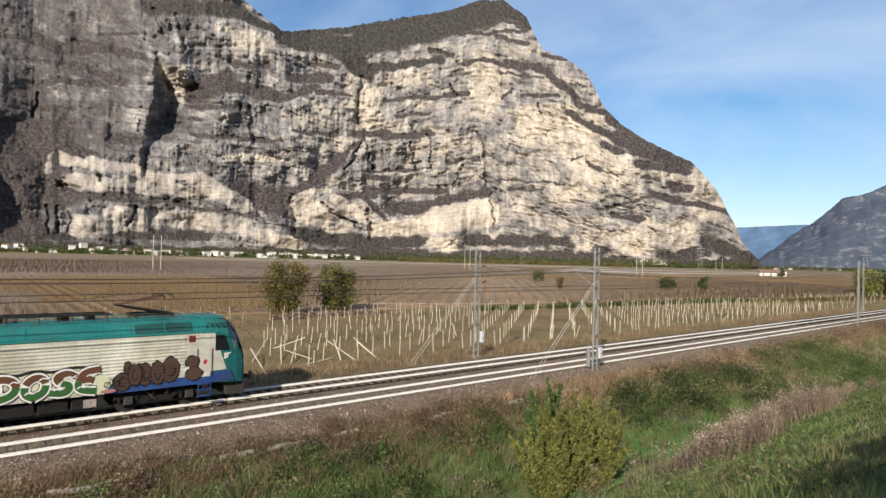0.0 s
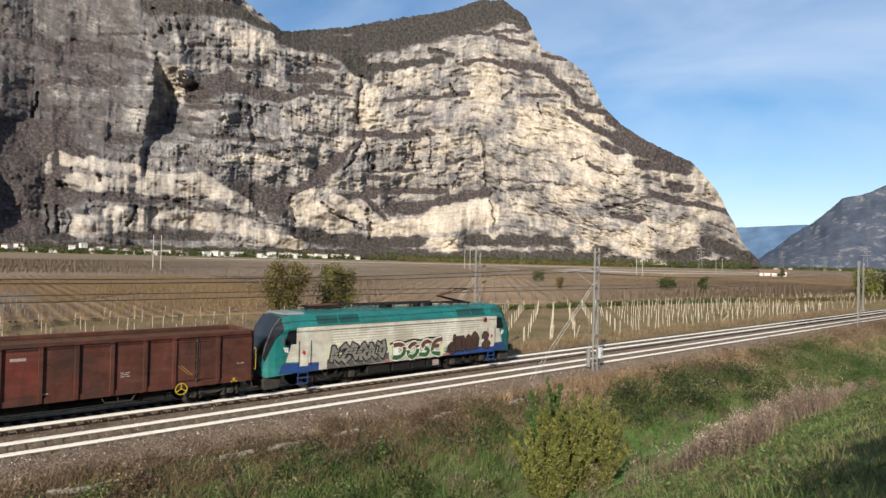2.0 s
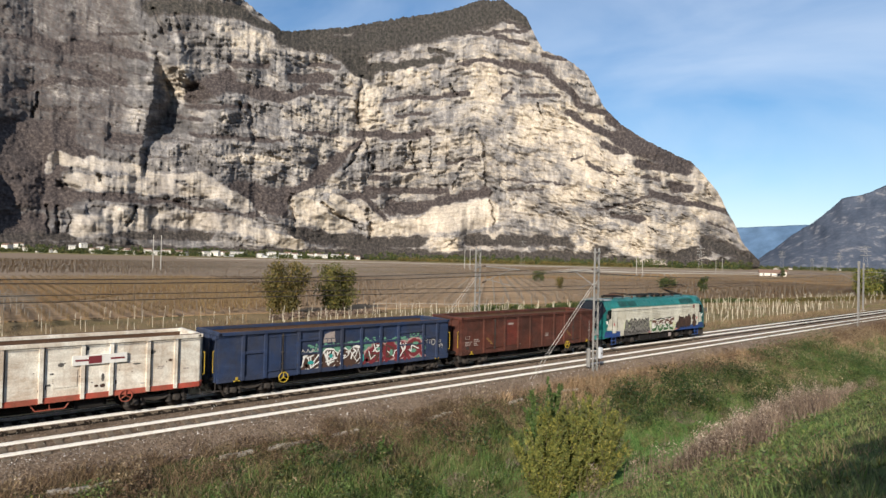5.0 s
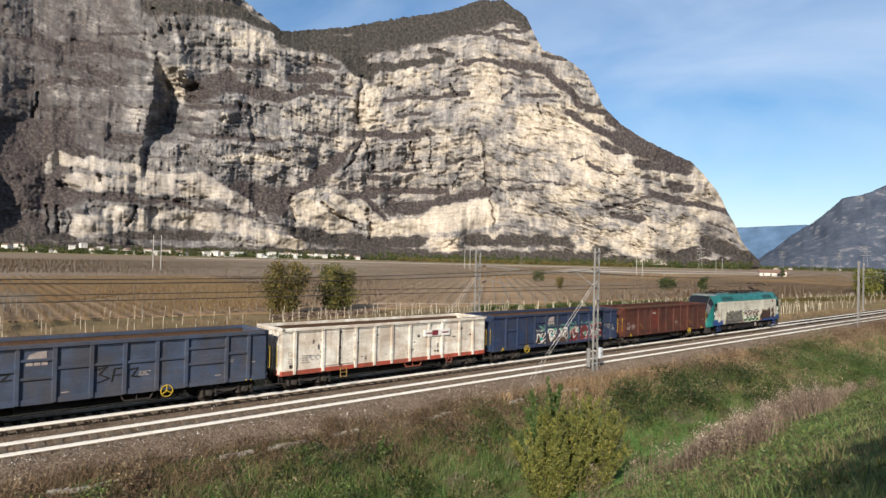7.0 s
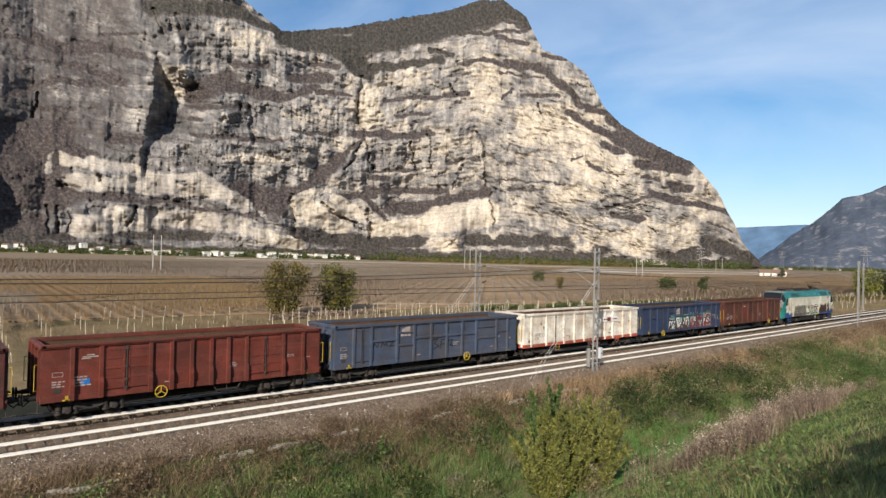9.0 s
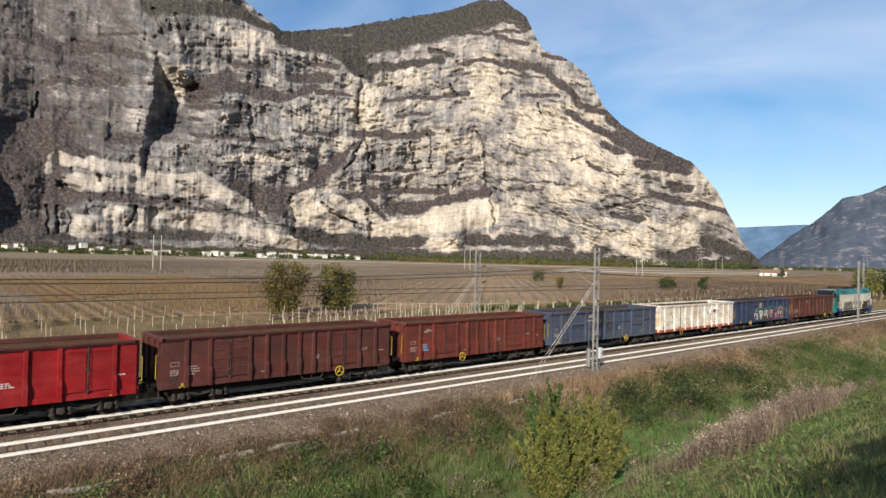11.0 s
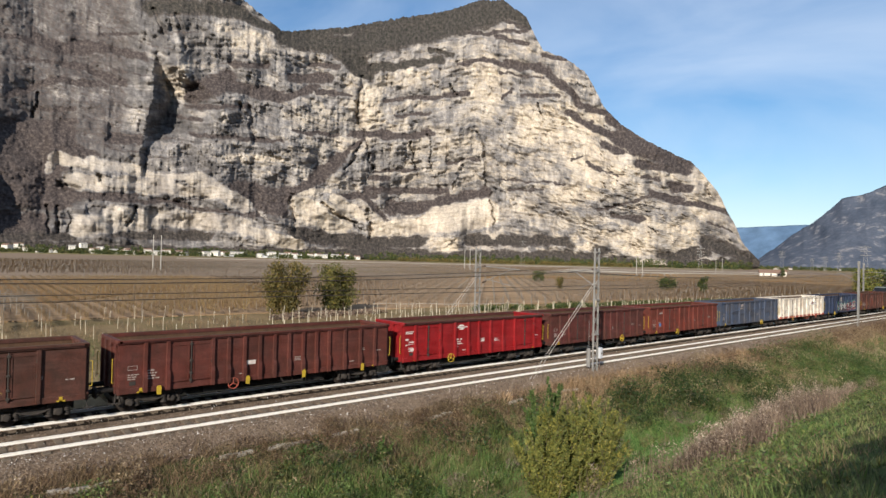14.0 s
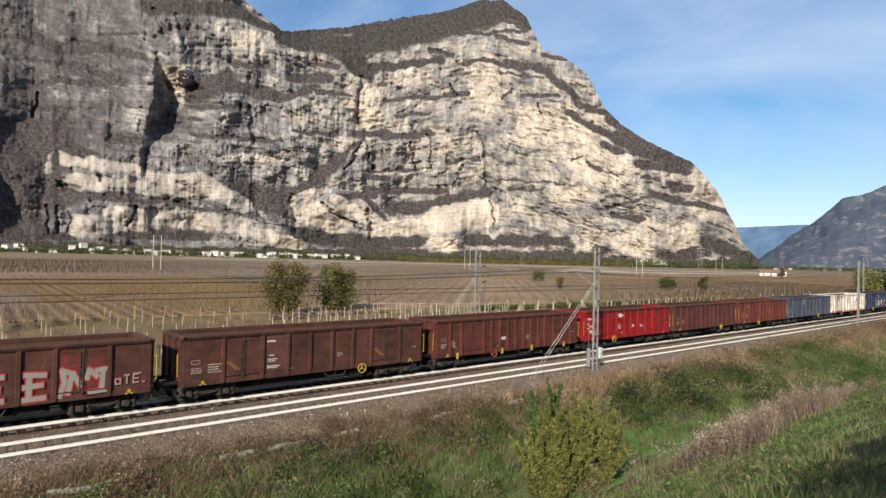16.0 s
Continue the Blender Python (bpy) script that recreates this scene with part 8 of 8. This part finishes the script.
def verge_plants():
    r = np.random.RandomState(17)

    def spots(n, x0, x1, y0, y1, power=1.5):
        return x0 + (x1 - x0) * r.rand(n) ** power, y0 + (y1 - y0) * r.rand(n)

    x, y = spots(105000, 1, 95, 15.4, 24.4)
    k = patchy(x, y, 0.35, 5, 0.44, r) & ~((x < 24) & (y > 22.2) & (r.rand(len(x)) < 0.6)) & ~((x > 6) & (x < 48) & (y > 15.6) & (y < 19.9))
    blades("bank_grass", x[k], y[k], 0.11 + 0.15 * r.rand(k.sum()), np.full(k.sum(), 0.013), M["grass"], "green grass on the railway bank", "grass", r, 0.5)
    x, y = spots(80000, 1, 125, 20.2, 25.0)
    k = patchy(x, y, 0.3, 9, 0.72 - 0.05 * (y - 19.5), r)
    blades("dry_bank_grass", x[k], y[k], 0.28 + 0.25 * r.rand(k.sum()), np.full(k.sum(), 0.011), M["drygrass"], "dry reddish-brown grass along the ballast", "grass", r, 0.45)
    x, y = spots(70000, 16, 48, 15.2, 20.0, 1.0)
    blades("ditch_lawn", x, y, 0.08 + 0.08 * r.rand(len(x)), np.full(len(x), 0.012), M["lawn"], "short bright green grass in the ditch", "grass", r, 0.5)
    x, y = spots(110000, 5, 70, 1.4, 15.6, 1.9)
    k = patchy(x, y, 0.4, 13, 0.40, r)
    blades("near_bank_grass", x[k], y[k], 0.07 + 0.11 * r.rand(k.sum()), np.full(k.sum(), 0.0045), M["neargrass"], "rough green grass on the near bank", "grass", r, 0.6)
    x, y = spots(90000, 5, 80, 1.4, 15.8, 1.6)
    k = patchy(x, y, 0.33, 23, 0.54, r)
    blades("near_dry_grass", x[k], y[k], 0.10 + 0.16 * r.rand(k.sum()), np.full(k.sum(), 0.004), M["drygrass"], "dry grass tufts on the near bank", "grass", r, 0.55)
    # tall dry weeds with pale seed heads along the ditch: a dense uneven stand that thins out with distance
    stand = [(20, 10.0), (24, 10.7), (30, 11.9), (37, 13.2), (44, 14.5), (54, 15.4)]
    sx = 20.5 + 33 * r.rand(430) ** 1.3
    sy = np.interp(sx, [p[0] for p in stand], [p[1] for p in stand]) + r.randn(430) * (0.6 + 0.9 * value_noise(sx * 0.3, sx * 0 + 3, 2))
    sx = sx + 0.8 * r.randn(430)
    keep = (value_noise(sx * 0.3 + 11, sy * 0.3, 2) + 0.13 * r.randn(430) > 0.43) & (sy < 16.6)
    sx, sy = sx[keep], sy[keep]
    n = len(sx)
    tall = (0.5 + 0.85 * value_noise(sx * 0.5 + 7, sy * 0.5, 2)) * (0.65 + 0.5 * r.rand(n)) * np.interp(sx, [20, 36, 54], [1.35, 1.45, 0.75])
    k = 34
    bx, by = np.repeat(sx, k) + 0.22 * r.randn(k * n), np.repeat(sy, k) + 0.22 * r.randn(k * n)
    blades("dry_weeds", bx, by, np.repeat(tall, k), np.full(k * n, 0.009), M["weed"], "tall dry purple-brown weeds along the ditch", "weeds", r, 0.22)
    c = np.stack([sx, sy, ground_z(sx, sy) + 0.5 * tall], 1)
    v, f = leaf_cloud(c, np.stack([0.3 + 0 * tall, 0.3 + 0 * tall, 0.5 * tall], 1), 110 * n, 0.035, r)
    tagged(solid("withered_leaves", v, f, M["weed"]), "withered brown leaves of the dry weeds", "weeds", kind="stuff")
    c = np.stack([sx, sy, ground_z(sx, sy) + 0.95 * tall], 1)
    v, f = leaf_cloud(c, np.stack([0.3 + 0 * tall, 0.3 + 0 * tall, 0.2 * tall], 1), 22 * n, 0.036, r)
    tagged(solid("seed_heads", v, f, M["seed"]), "pale fluffy seed heads of the dry weeds", "weeds", kind="stuff")
    # single bare stalks that stand above the grass
    for x, y, h in ((24.6, 15.6, 2.0), (24.9, 14.6, 1.4), (17.5, 17.4, 1.7), (30.4, 17.0, 1.6), (39.0, 20.0, 2.2), (19.6, 15.4, 1.5)):
        z = float(ground_z(x, y))
        bm = rod(B(), (x, y, z - 0.1), (x + 0.18 * h, y - 0.1, z + h), 0.014, 5, 0.005)
        for q in (0.55, 0.7, 0.85):
            rod(bm, (x + 0.18 * h * q, y - 0.1 * q, z + h * q), (x + 0.18 * h * q + r.uniform(-0.3, 0.3), y + r.uniform(-0.2, 0.2), z + h * (q + 0.14)), 0.006, 4, 0.003)
        tagged(part("dry_stalk", bm, M["weed"]), "single tall bare dry stalk in the grass", "stalk", "dry stalks")
    # bare trodden soil
    for i, (x, y, a, b) in enumerate(((38.4, 19.9, 2.6, 0.9), (24.2, 24.1, 1.2, 0.4), (17.6, 24.3, 1.1, 0.35))):
        q = np.linspace(0, 6.283, 28, endpoint=False)
        v = [(x, y)] + [(x + a * s * math.cos(k), y + b * s * math.sin(k)) for s in (0.5, 1.0) for k, s in zip(q, s * (0.7 + 0.5 * value_noise(np.cos(q) * 1.5 + i * 9, np.sin(q) * 1.5 + i, 3)))]
        v = np.array(v)
        v = np.concatenate([v, ground_z(v[:, 0], v[:, 1])[:, None] + 0.05], 1)
        f = [(0, 1 + k, 1 + (k + 1) % 28) for k in range(28)] + [t for k in range(28) for t in ((1 + k, 29 + k, 29 + (k + 1) % 28), (1 + k, 29 + (k + 1) % 28, 1 + (k + 1) % 28))]
        tagged(solid("soil_patch", v, f, M["baresoil"], None, True), "bare pale gravelly soil in the bank grass", "soil", kind="structure")
    # tufts that stand out of the grass
    for name, x0, x1, y0, y1, n, per, tall, wide, mat, label in (("near_tufts", 5, 60, 1.6, 15.4, 1500, 30, 0.17, 0.006, "neargrass", "tufts of taller grass on the near bank"), ("near_dead_tufts", 5, 60, 1.6, 15.4, 110, 24, 0.17, 0.005, "rustleaf", "dead straw tufts on the near bank"),
                                                           ("bank_tufts", 4, 90, 18.6, 22.6, 1000, 22, 0.5, 0.014, "grass", "dark grass tufts on the railway bank"), ("dark_tufts", 4, 90, 18.4, 22.4, 600, 22, 0.4, 0.014, "leafdark", "dark green tufts on the railway bank"), ("near_dark_tufts", 5, 60, 1.6, 15.2, 700, 24, 0.18, 0.007, "leafdark", "dark green tufts on the near bank"), ("straw_tufts", 2, 100, 20.5, 24.8, 420, 22, 0.45, 0.012, "drygrass", "straw tufts on the railway bank")):
        cx, cy = spots(n, x0, x1, y0, y1, 1.6)
        size = 0.6 + 0.8 * r.rand(n)
        x = np.repeat(cx, per) + 0.13 * np.repeat(size, per) * r.randn(n * per)
        y = np.repeat(cy, per) + 0.13 * np.repeat(size, per) * r.randn(n * per)
        blades(name, x, y, tall * np.repeat(size, per), np.full(n * per, wide), M[mat], label, "grass", r, 0.45)
    # low scrub in mixed browns and greens between ballast and ditch
    for name, n, y0, y1, mat, s, label in (("brown_scrub", 240, 21.2, 24.9, "rustleaf", 0.04, "low brown scrub below the ballast"), ("green_scrub", 220, 17.6, 23.6, "shoot", 0.045, "low dark green scrub on the bank"), ("grey_scrub", 220, 18.8, 24.2, "greyweed", 0.04, "withered grey-brown scrub on the bank")):
        x, y = spots(n, 2, 48, y0, y1, 1.3)
        k = 0.14 + 0.3 * r.rand(n) ** 2
        c = np.stack([x, y, ground_z(x, y) + 0.4 * k], 1)
        v, f = leaf_cloud(c, np.stack([k, k, 0.75 * k], 1), n * 65, s, r)
        tagged(solid(name, v, f, M[mat]), label, "scrub", kind="stuff")
    # mounds of leafy growth that cover much of the bank, dark where brambles stand and straw-coloured where grass has died
    for name, n, y0, y1, x1, level, seed, mat, leaf, per, size, label in (
            ("bramble_mounds", 520, 16.2, 23.0, 52, 0.53, 61, "bramble", 0.07, 180, 0.72, "dark green bramble mounds on the railway bank"),
            ("herb_mounds", 520, 16.4, 23.8, 75, 0.49, 73, "herb", 0.06, 150, 0.58, "fresh green leafy herbs on the railway bank"),
            ("dead_mounds", 430, 18.6, 24.7, 95, 0.49, 87, "straw", 0.06, 110, 0.55, "dead beige grass mounds on the railway bank"),
            ("rust_mounds", 520, 22.8, 24.9, 110, 0.36, 95, "rustleaf", 0.055, 100, 0.5, "reddish-brown dry growth along the ballast"),
            ("umber_mounds", 260, 22.4, 25.2, 24, 0.45, 104, "rustleaf", 0.034, 150, 0.42, "olive-brown dry scrub at the foot of the ballast"),
            ("withered_mounds", 300, 21.6, 25.3, 26, 0.44, 117, "drybush", 0.032, 170, 0.42, "withered brown grass and scrub at the foot of the ballast"),
            ("near_mounds", 430, 3.0, 14.6, 60, 0.52, 33, "nearherb", 0.035, 110, 0.34, "green leafy growth on the near bank"),
            ("near_dark_mounds", 320, 2.4, 14.0, 50, 0.55, 39, "leafdark", 0.035, 110, 0.34, "dark leafy growth on the near bank")):
        x, y = spots(n, 1.5, x1, y0, y1, 1.35)
        k = patchy(x, y, 0.42, seed, level, r) & ~((x > 23) & (x < 46) & (y > 15.4) & (y < 20.0))
        k &= ~((x < 26) & (y > 21.0) & (mat in ("herb", "bramble")) & (r.rand(len(x)) < 0.55))
        x, y = x[k], y[k]
        k = size * (0.45 + 0.9 * r.rand(len(x)) ** 1.6) * (1 + x / 60)
        c = np.stack([x, y, ground_z(x, y) + 0.3 * k], 1)
        v, f = leaf_cloud(c, np.stack([k, k, 0.7 * k], 1), len(x) * per, leaf, r, down=0.3)
        tagged(solid(name, v, f, M[mat]), label, "undergrowth", kind="stuff")
    # leafy weeds and brambles
    for name, x0, x1, y0, y1, n, mat, s, label in (("bank_bramble", 33, 55, 19.2, 22.2, 60, "leafdark", 0.055, "dark green bramble clumps on the railway bank"), ("bramble", 3, 75, 16.5, 23.5, 120, "leafdark", 0.06, "dark green brambles on the bank"), ("verge_weeds", 5, 95, 17.0, 24.0, 60, "grass", 0.055, "bright green leafy weeds on the bank"),
                                                  ("rust_weeds", 2, 110, 21.6, 24.9, 110, "rustleaf", 0.045, "reddish dry weeds beside the ballast"), ("near_weeds", 8, 60, 3, 14.5, 90, "grass", 0.03, "olive leafy weeds on the near bank"),
                                                  ("yellow_weeds", 10, 90, 9, 23, 16, "yellowleaf", 0.035, "yellow flowering weeds on the banks")):
        x, y = spots(n, x0, x1, y0, y1)
        k = (0.25 + 0.6 * r.rand(n) ** 2) * (0.22 if name == "yellow_weeds" else 1)
        c = np.stack([x, y, ground_z(x, y) + 0.3 * k], 1)
        v, f = leaf_cloud(c, np.stack([k, k, 0.6 * k], 1), n * (30 if name == "yellow_weeds" else 150), s, r)
        tagged(solid(name, v, f, M[mat]), label, "weeds", kind="stuff")
    x, y = spots(42000, 26, 125, 21.6, 24.9, 1.3)
    k = patchy(x, y, 0.25, 29, 0.80 - 0.11 * (y - 21.5), r)
    blades("tall_dry_grass", x[k], y[k], 0.38 + 0.4 * r.rand(k.sum()), np.full(k.sum(), 0.018), M["redgrass"], "tall reddish-brown dry grass along the ballast", "grass", r, 0.35)
    x, y = spots(36000, 8, 130, 34.2, 41.5, 1.3)
    k = patchy(x, y, 0.3, 53, 0.40, r)
    blades("far_side_grass", x[k], y[k], 0.25 + 0.3 * r.rand(k.sum()), np.full(k.sum(), 0.018), M["drygrass"], "dry weedy grass on the far side of the line", "grass", r, 0.4)
    # grass under the vines and along the far side of the line
    x, y = spots(55000, 8, 190, 34.0, 60, 1.2)
    k = patchy(x, y, 0.12, 41, 0.46, r)
    k &= r.rand(len(x)) < 0.45
    blades("field_grass", x[k], y[k], np.full(k.sum(), 0.22), np.full(k.sum(), 0.02), M["grass"], "weedy grass under the young vines", "grass", r, 0.4, 0.12)
    x, y = spots(55000, 8, 200, 34.0, 78, 1.2)
    k = patchy(x, y, 0.1, 47, 0.38, r)
    blades("field_dry_grass", x[k], y[k], np.full(k.sum(), 0.3), np.full(k.sum(), 0.018), M["drygrass"], "dry grass under the young vines", "grass", r, 0.4, 0.12)


M["lawn"] = leafy("bright_lawn_blade", (0.080, 0.165, 0.044), (0.130, 0.220, 0.062))
M["redgrass"] = leafy("reddish_dry_blade", (0.21, 0.135, 0.075), (0.38, 0.25, 0.142), (0.52, 0.38, 0.23))
M["herb"] = leafy("fresh_herb_leaf", (0.034, 0.070, 0.019), (0.078, 0.128, 0.034), (0.15, 0.18, 0.055), 0.5, 0.3)
M["bramble"] = leafy("dark_bramble_leaf", (0.012, 0.026, 0.008), (0.036, 0.062, 0.016), (0.09, 0.095, 0.026))
M["nearherb"] = leafy("green_bank_leaf", (0.060, 0.115, 0.030), (0.13, 0.195, 0.052), (0.22, 0.24, 0.075), 0.5, 0.3)
M["straw"] = leafy("dead_straw_leaf", (0.19, 0.14, 0.082), (0.33, 0.25, 0.15), (0.47, 0.37, 0.24))
M["weed"] = leafy("dry_purple_brown_stalk", (0.115, 0.080, 0.062), (0.225, 0.160, 0.118), (0.42, 0.325, 0.23))
M["greyweed"] = leafy("withered_grey_leaf", (0.12, 0.09, 0.068), (0.21, 0.165, 0.125), (0.33, 0.27, 0.2))
M["rustleaf"] = leafy("rust_red_leaf", (0.075, 0.05, 0.034), (0.15, 0.092, 0.055), (0.24, 0.165, 0.09))
M["drybush"] = leafy("withered_olive_brown_leaf", (0.085, 0.066, 0.036), (0.17, 0.128, 0.066), (0.28, 0.21, 0.115))
M["yellowleaf"] = leafy("yellow_flower", (0.448, 0.41, 0.038), (0.704, 0.576, 0.051))
verge_plants()
end_fence()


# ---- the village and far things ----
def house(x, y, z, w, d, h, turn, roof_h, wall, roof, label, category, group, shed=False):
    root = empty("house" if not shed else "long_shed", label, category, group, at=pose(x, y, z, 0, 0, turn))
    body = part("wall", box(B(), -w / 2, w / 2, -d / 2, d / 2, -1.5, h), wall, root)
    bm = prism(B(), [(-d / 2 - 0.6, h), (0, h + roof_h), (d / 2 + 0.6, h), (d / 2 + 0.6, h + 0.25), (0, h + roof_h + 0.3), (-d / 2 - 0.6, h + 0.25)], "x", -w / 2 - 0.6, w / 2 + 0.6)
    part("roof", bm, roof, root)
    part("gable", prism(B(), [(-d / 2, h), (d / 2, h), (0, h + roof_h)], "x", -w / 2, w / 2), wall, root)
    floors = 1 if h < 5 else 2
    for i in range(max(2, int(w / 4.5))):
        for k in range(floors):
            u = -w / 2 + w * (i + 0.5) / max(2, int(w / 4.5))
            part("window", box(B(), u - 0.6, u + 0.6, -d / 2 - 0.05, -d / 2 + 0.05, 1.0 + 2.9 * k, 2.4 + 2.9 * k), M["window"], root)
    return root


def village():
    rng = random.Random(8)
    for i in range(52):
        b = 86 - 30 * (i / 52) + rng.uniform(-0.3, 0.3)
        if 65.3 < b < 66.5 or rng.random() < 0.12:
            continue
        d = rng.uniform(1430, 1600)
        x, y = on_bearing(b, d)
        w, h = rng.uniform(10, 19), rng.choice((5.5, 6.5, 8.5))
        z = -1.2 + (14 if b > 77 else 5) * rng.uniform(0.0, 1)
        house(x, y, z, w, rng.uniform(9, 12), h, b - 90 + rng.uniform(-35, 35), rng.uniform(1.8, 3), M["wall"], M["roof"] if rng.random() < 0.7 else M["concrete"],
              "pale plastered village house below the cliffs", "house", "village houses")
    for b, w, d in ((64.4, 34, 1420), (62.0, 20, 1450), (67.9, 18, 1440)):
        x, y = on_bearing(b, d)
        house(x, y, -1.2, w, 14, 3.6, b - 90 + rng.uniform(-6, 6), 1.2, M["shed"], M["shed"], "long white industrial shed at the village edge", "shed", "village sheds", True)
    for i in range(12):
        b = rng.uniform(13.8, 21.4)
        d = rng.uniform(2050, 2500)
        x, y = on_bearing(b, d)
        house(x, y, -1.2, rng.uniform(7, 12), 8, rng.choice((3.0, 3.5, 5)), b - 90 + rng.uniform(-30, 30), 2.0, M["wall"], M["roof"], "pale house of the distant town", "house", "distant town houses")
    x, y = on_bearing(21.1, 588)
    house(x, y, -1.0, 17, 9, 2.9, -78 + 14, 2.4, M["wall"], M["roof"], "white farmhouse with a terracotta roof among the vines", "house", "farm buildings")
    x, y = on_bearing(20.2, 590)
    house(x, y, -1.0, 5, 5, 4.0, -74, 1.4, M["wall"], M["roof"], "small white farm annex with a terracotta roof", "house", "farm buildings")
    tree("farm_tree", *on_bearing(20.25, 575), -1.2, 7, 5, 600, 0.5, M["leafdark"], "dark tree beside the farmhouse", "tree", "", 60, 0.2, 2, 0, 0.1)


village()


# unseen tree, added as a shadow caster for the bank's lower corner
tree("shade_tree", -0.2, -4.75, 5.3, 4.7, 3.4, 6000, 0.12, M["leafdark"], "unseen leafy tree added behind the viewpoint to shade the bank", "tree", "", 81, 0.12, 3, 0, 0.1)


def pylon(bearing, dist, tall, wide, label, arms=3):
    x, y = on_bearing(bearing, dist)
    root = empty("power_pylon", label, "pylon", "power pylons", at=pose(x, y, -1.2, 0, 0, bearing))
    w = wide / 2
    for sx in (-1, 1):
        for sy in (-1, 1):
            part("leg", rod(B(), (sx * w, sy * w, 0), (sx * w * 0.15, sy * w * 0.15, tall), 0.17, 5, 0.1), M["steel"], root)
    bm = B()
    for i in range(7):
        a, b = i / 7, (i + 1) / 7
        for s in (-1, 1):
            for q in ((0, 1), (1, 0)):
                ka, kb = w * (1 - 0.85 * a), w * (1 - 0.85 * b)
                rod(bm, (s * ka if q[0] else -ka, s * ka if q[1] else -ka, tall * a), (s * kb if q[0] else kb, s * kb if q[1] else kb, tall * b), 0.12, 4)
    part("bracing", bm, M["steel"], root)
    for i in range(arms):
        z = tall * (0.68 + 0.13 * i)
        bm = B()
        rod(bm, (0, -tall * 0.16, z), (0, tall * 0.16, z), 0.2, 5)
        rod(bm, (0, -tall * 0.16, z), (0, 0, z + tall * 0.05), 0.12, 4)
        rod(bm, (0, tall * 0.16, z), (0, 0, z + tall * 0.05), 0.12, 4)
        part("cross_arm", bm, M["steel"], root)


for b, d, h, w in ((41.6, 1050, 42, 7), (26.4, 900, 32, 6), (20.3, 1300, 38, 7), (16.4, 1200, 34, 6), (14.7, 900, 36, 7), (67.7, 1150, 27, 5), (17.3, 1500, 32, 6), (18.2, 1450, 28, 6)):
    pylon(b, d, h, w, "slender steel lattice power pylon in the valley")


def pole(bearing, dist, tall, label):
    x, y = on_bearing(bearing, dist)
    tagged(part("utility_pole", rod(B(), (0, 0, -0.5), (0, 0, tall), 0.24, 8, 0.14), M["concrete"]), label, "pole", "utility poles").location = (x, y, -1.2)


for b, d, h in ((73.9, 290, 15.5), (73.3, 292, 15.5), (46.9, 420, 15), (46.4, 420, 15), (45.9, 425, 15), (31.6, 420, 12), (31.1, 420, 12), (25.2, 640, 15), (24.7, 640, 15)):
    pole(b, d, h, "pale concrete utility pole in the fields")


def far_woods():
    r = np.random.RandomState(71)
    groups = ((86, 57, 1385, 1640, 620, M["leafdark"], 4.2, "village_trees", "dark trees among the village houses"), (56, 22.5, 1380, 1640, 650, M["leafdark"], 5.0, "foot_woods", "dark scrub wood along the foot of the cliffs"),
              (53, 32, 1250, 1360, 240, M["leafrust"], 3.6, "valley_trees", "olive autumn trees along the valley road"))
    groups += ((22, 13.5, 1950, 2400, 190, M["leafdark"], 5.0, "town_trees", "dark trees among the distant town houses"),)
    for b0, b1, d0, d1, n, mat, s, name, label in groups:
        b, d = np.radians(b0 + (b1 - b0) * r.rand(n)), d0 + (d1 - d0) * r.rand(n)
        k = s * (0.6 + 0.8 * r.rand(n))
        c = np.stack([d * np.cos(b), d * np.sin(b), -1.2 + k * 0.9 + np.clip((d - 1500) * 0.09, 0, 20) * (d1 < 1900)], 1)
        v, f = leaf_cloud(c, np.stack([k, k, k], 1), n * 40, 1.6, r)
        tagged(solid(name, v, f, mat), label, "trees", kind="stuff")


far_woods()


# ---- what moves ----
def run(t):
    """How far the train has come since the middle of the clip."""
    return 9.453 * (t - 8) - 0.01968 * (t - 8) ** 2


def motions():
    times = [0.5 * i for i in range(33)]
    for key, c in CENTRES.items():
        walk(TRAIN[key], [(t, pose(c + run(t), TRACK_FAR, 0)) for t in times])
    steps = [i / 15 for i in range(241)]
    for ws in WHEELSETS:
        x, z = ws.location.x, ws.location.z
        walk(ws, [(t, pose(x, 0, z, 0, math.degrees((run(t) - run(0)) / z), 0)) for t in steps])


motions()
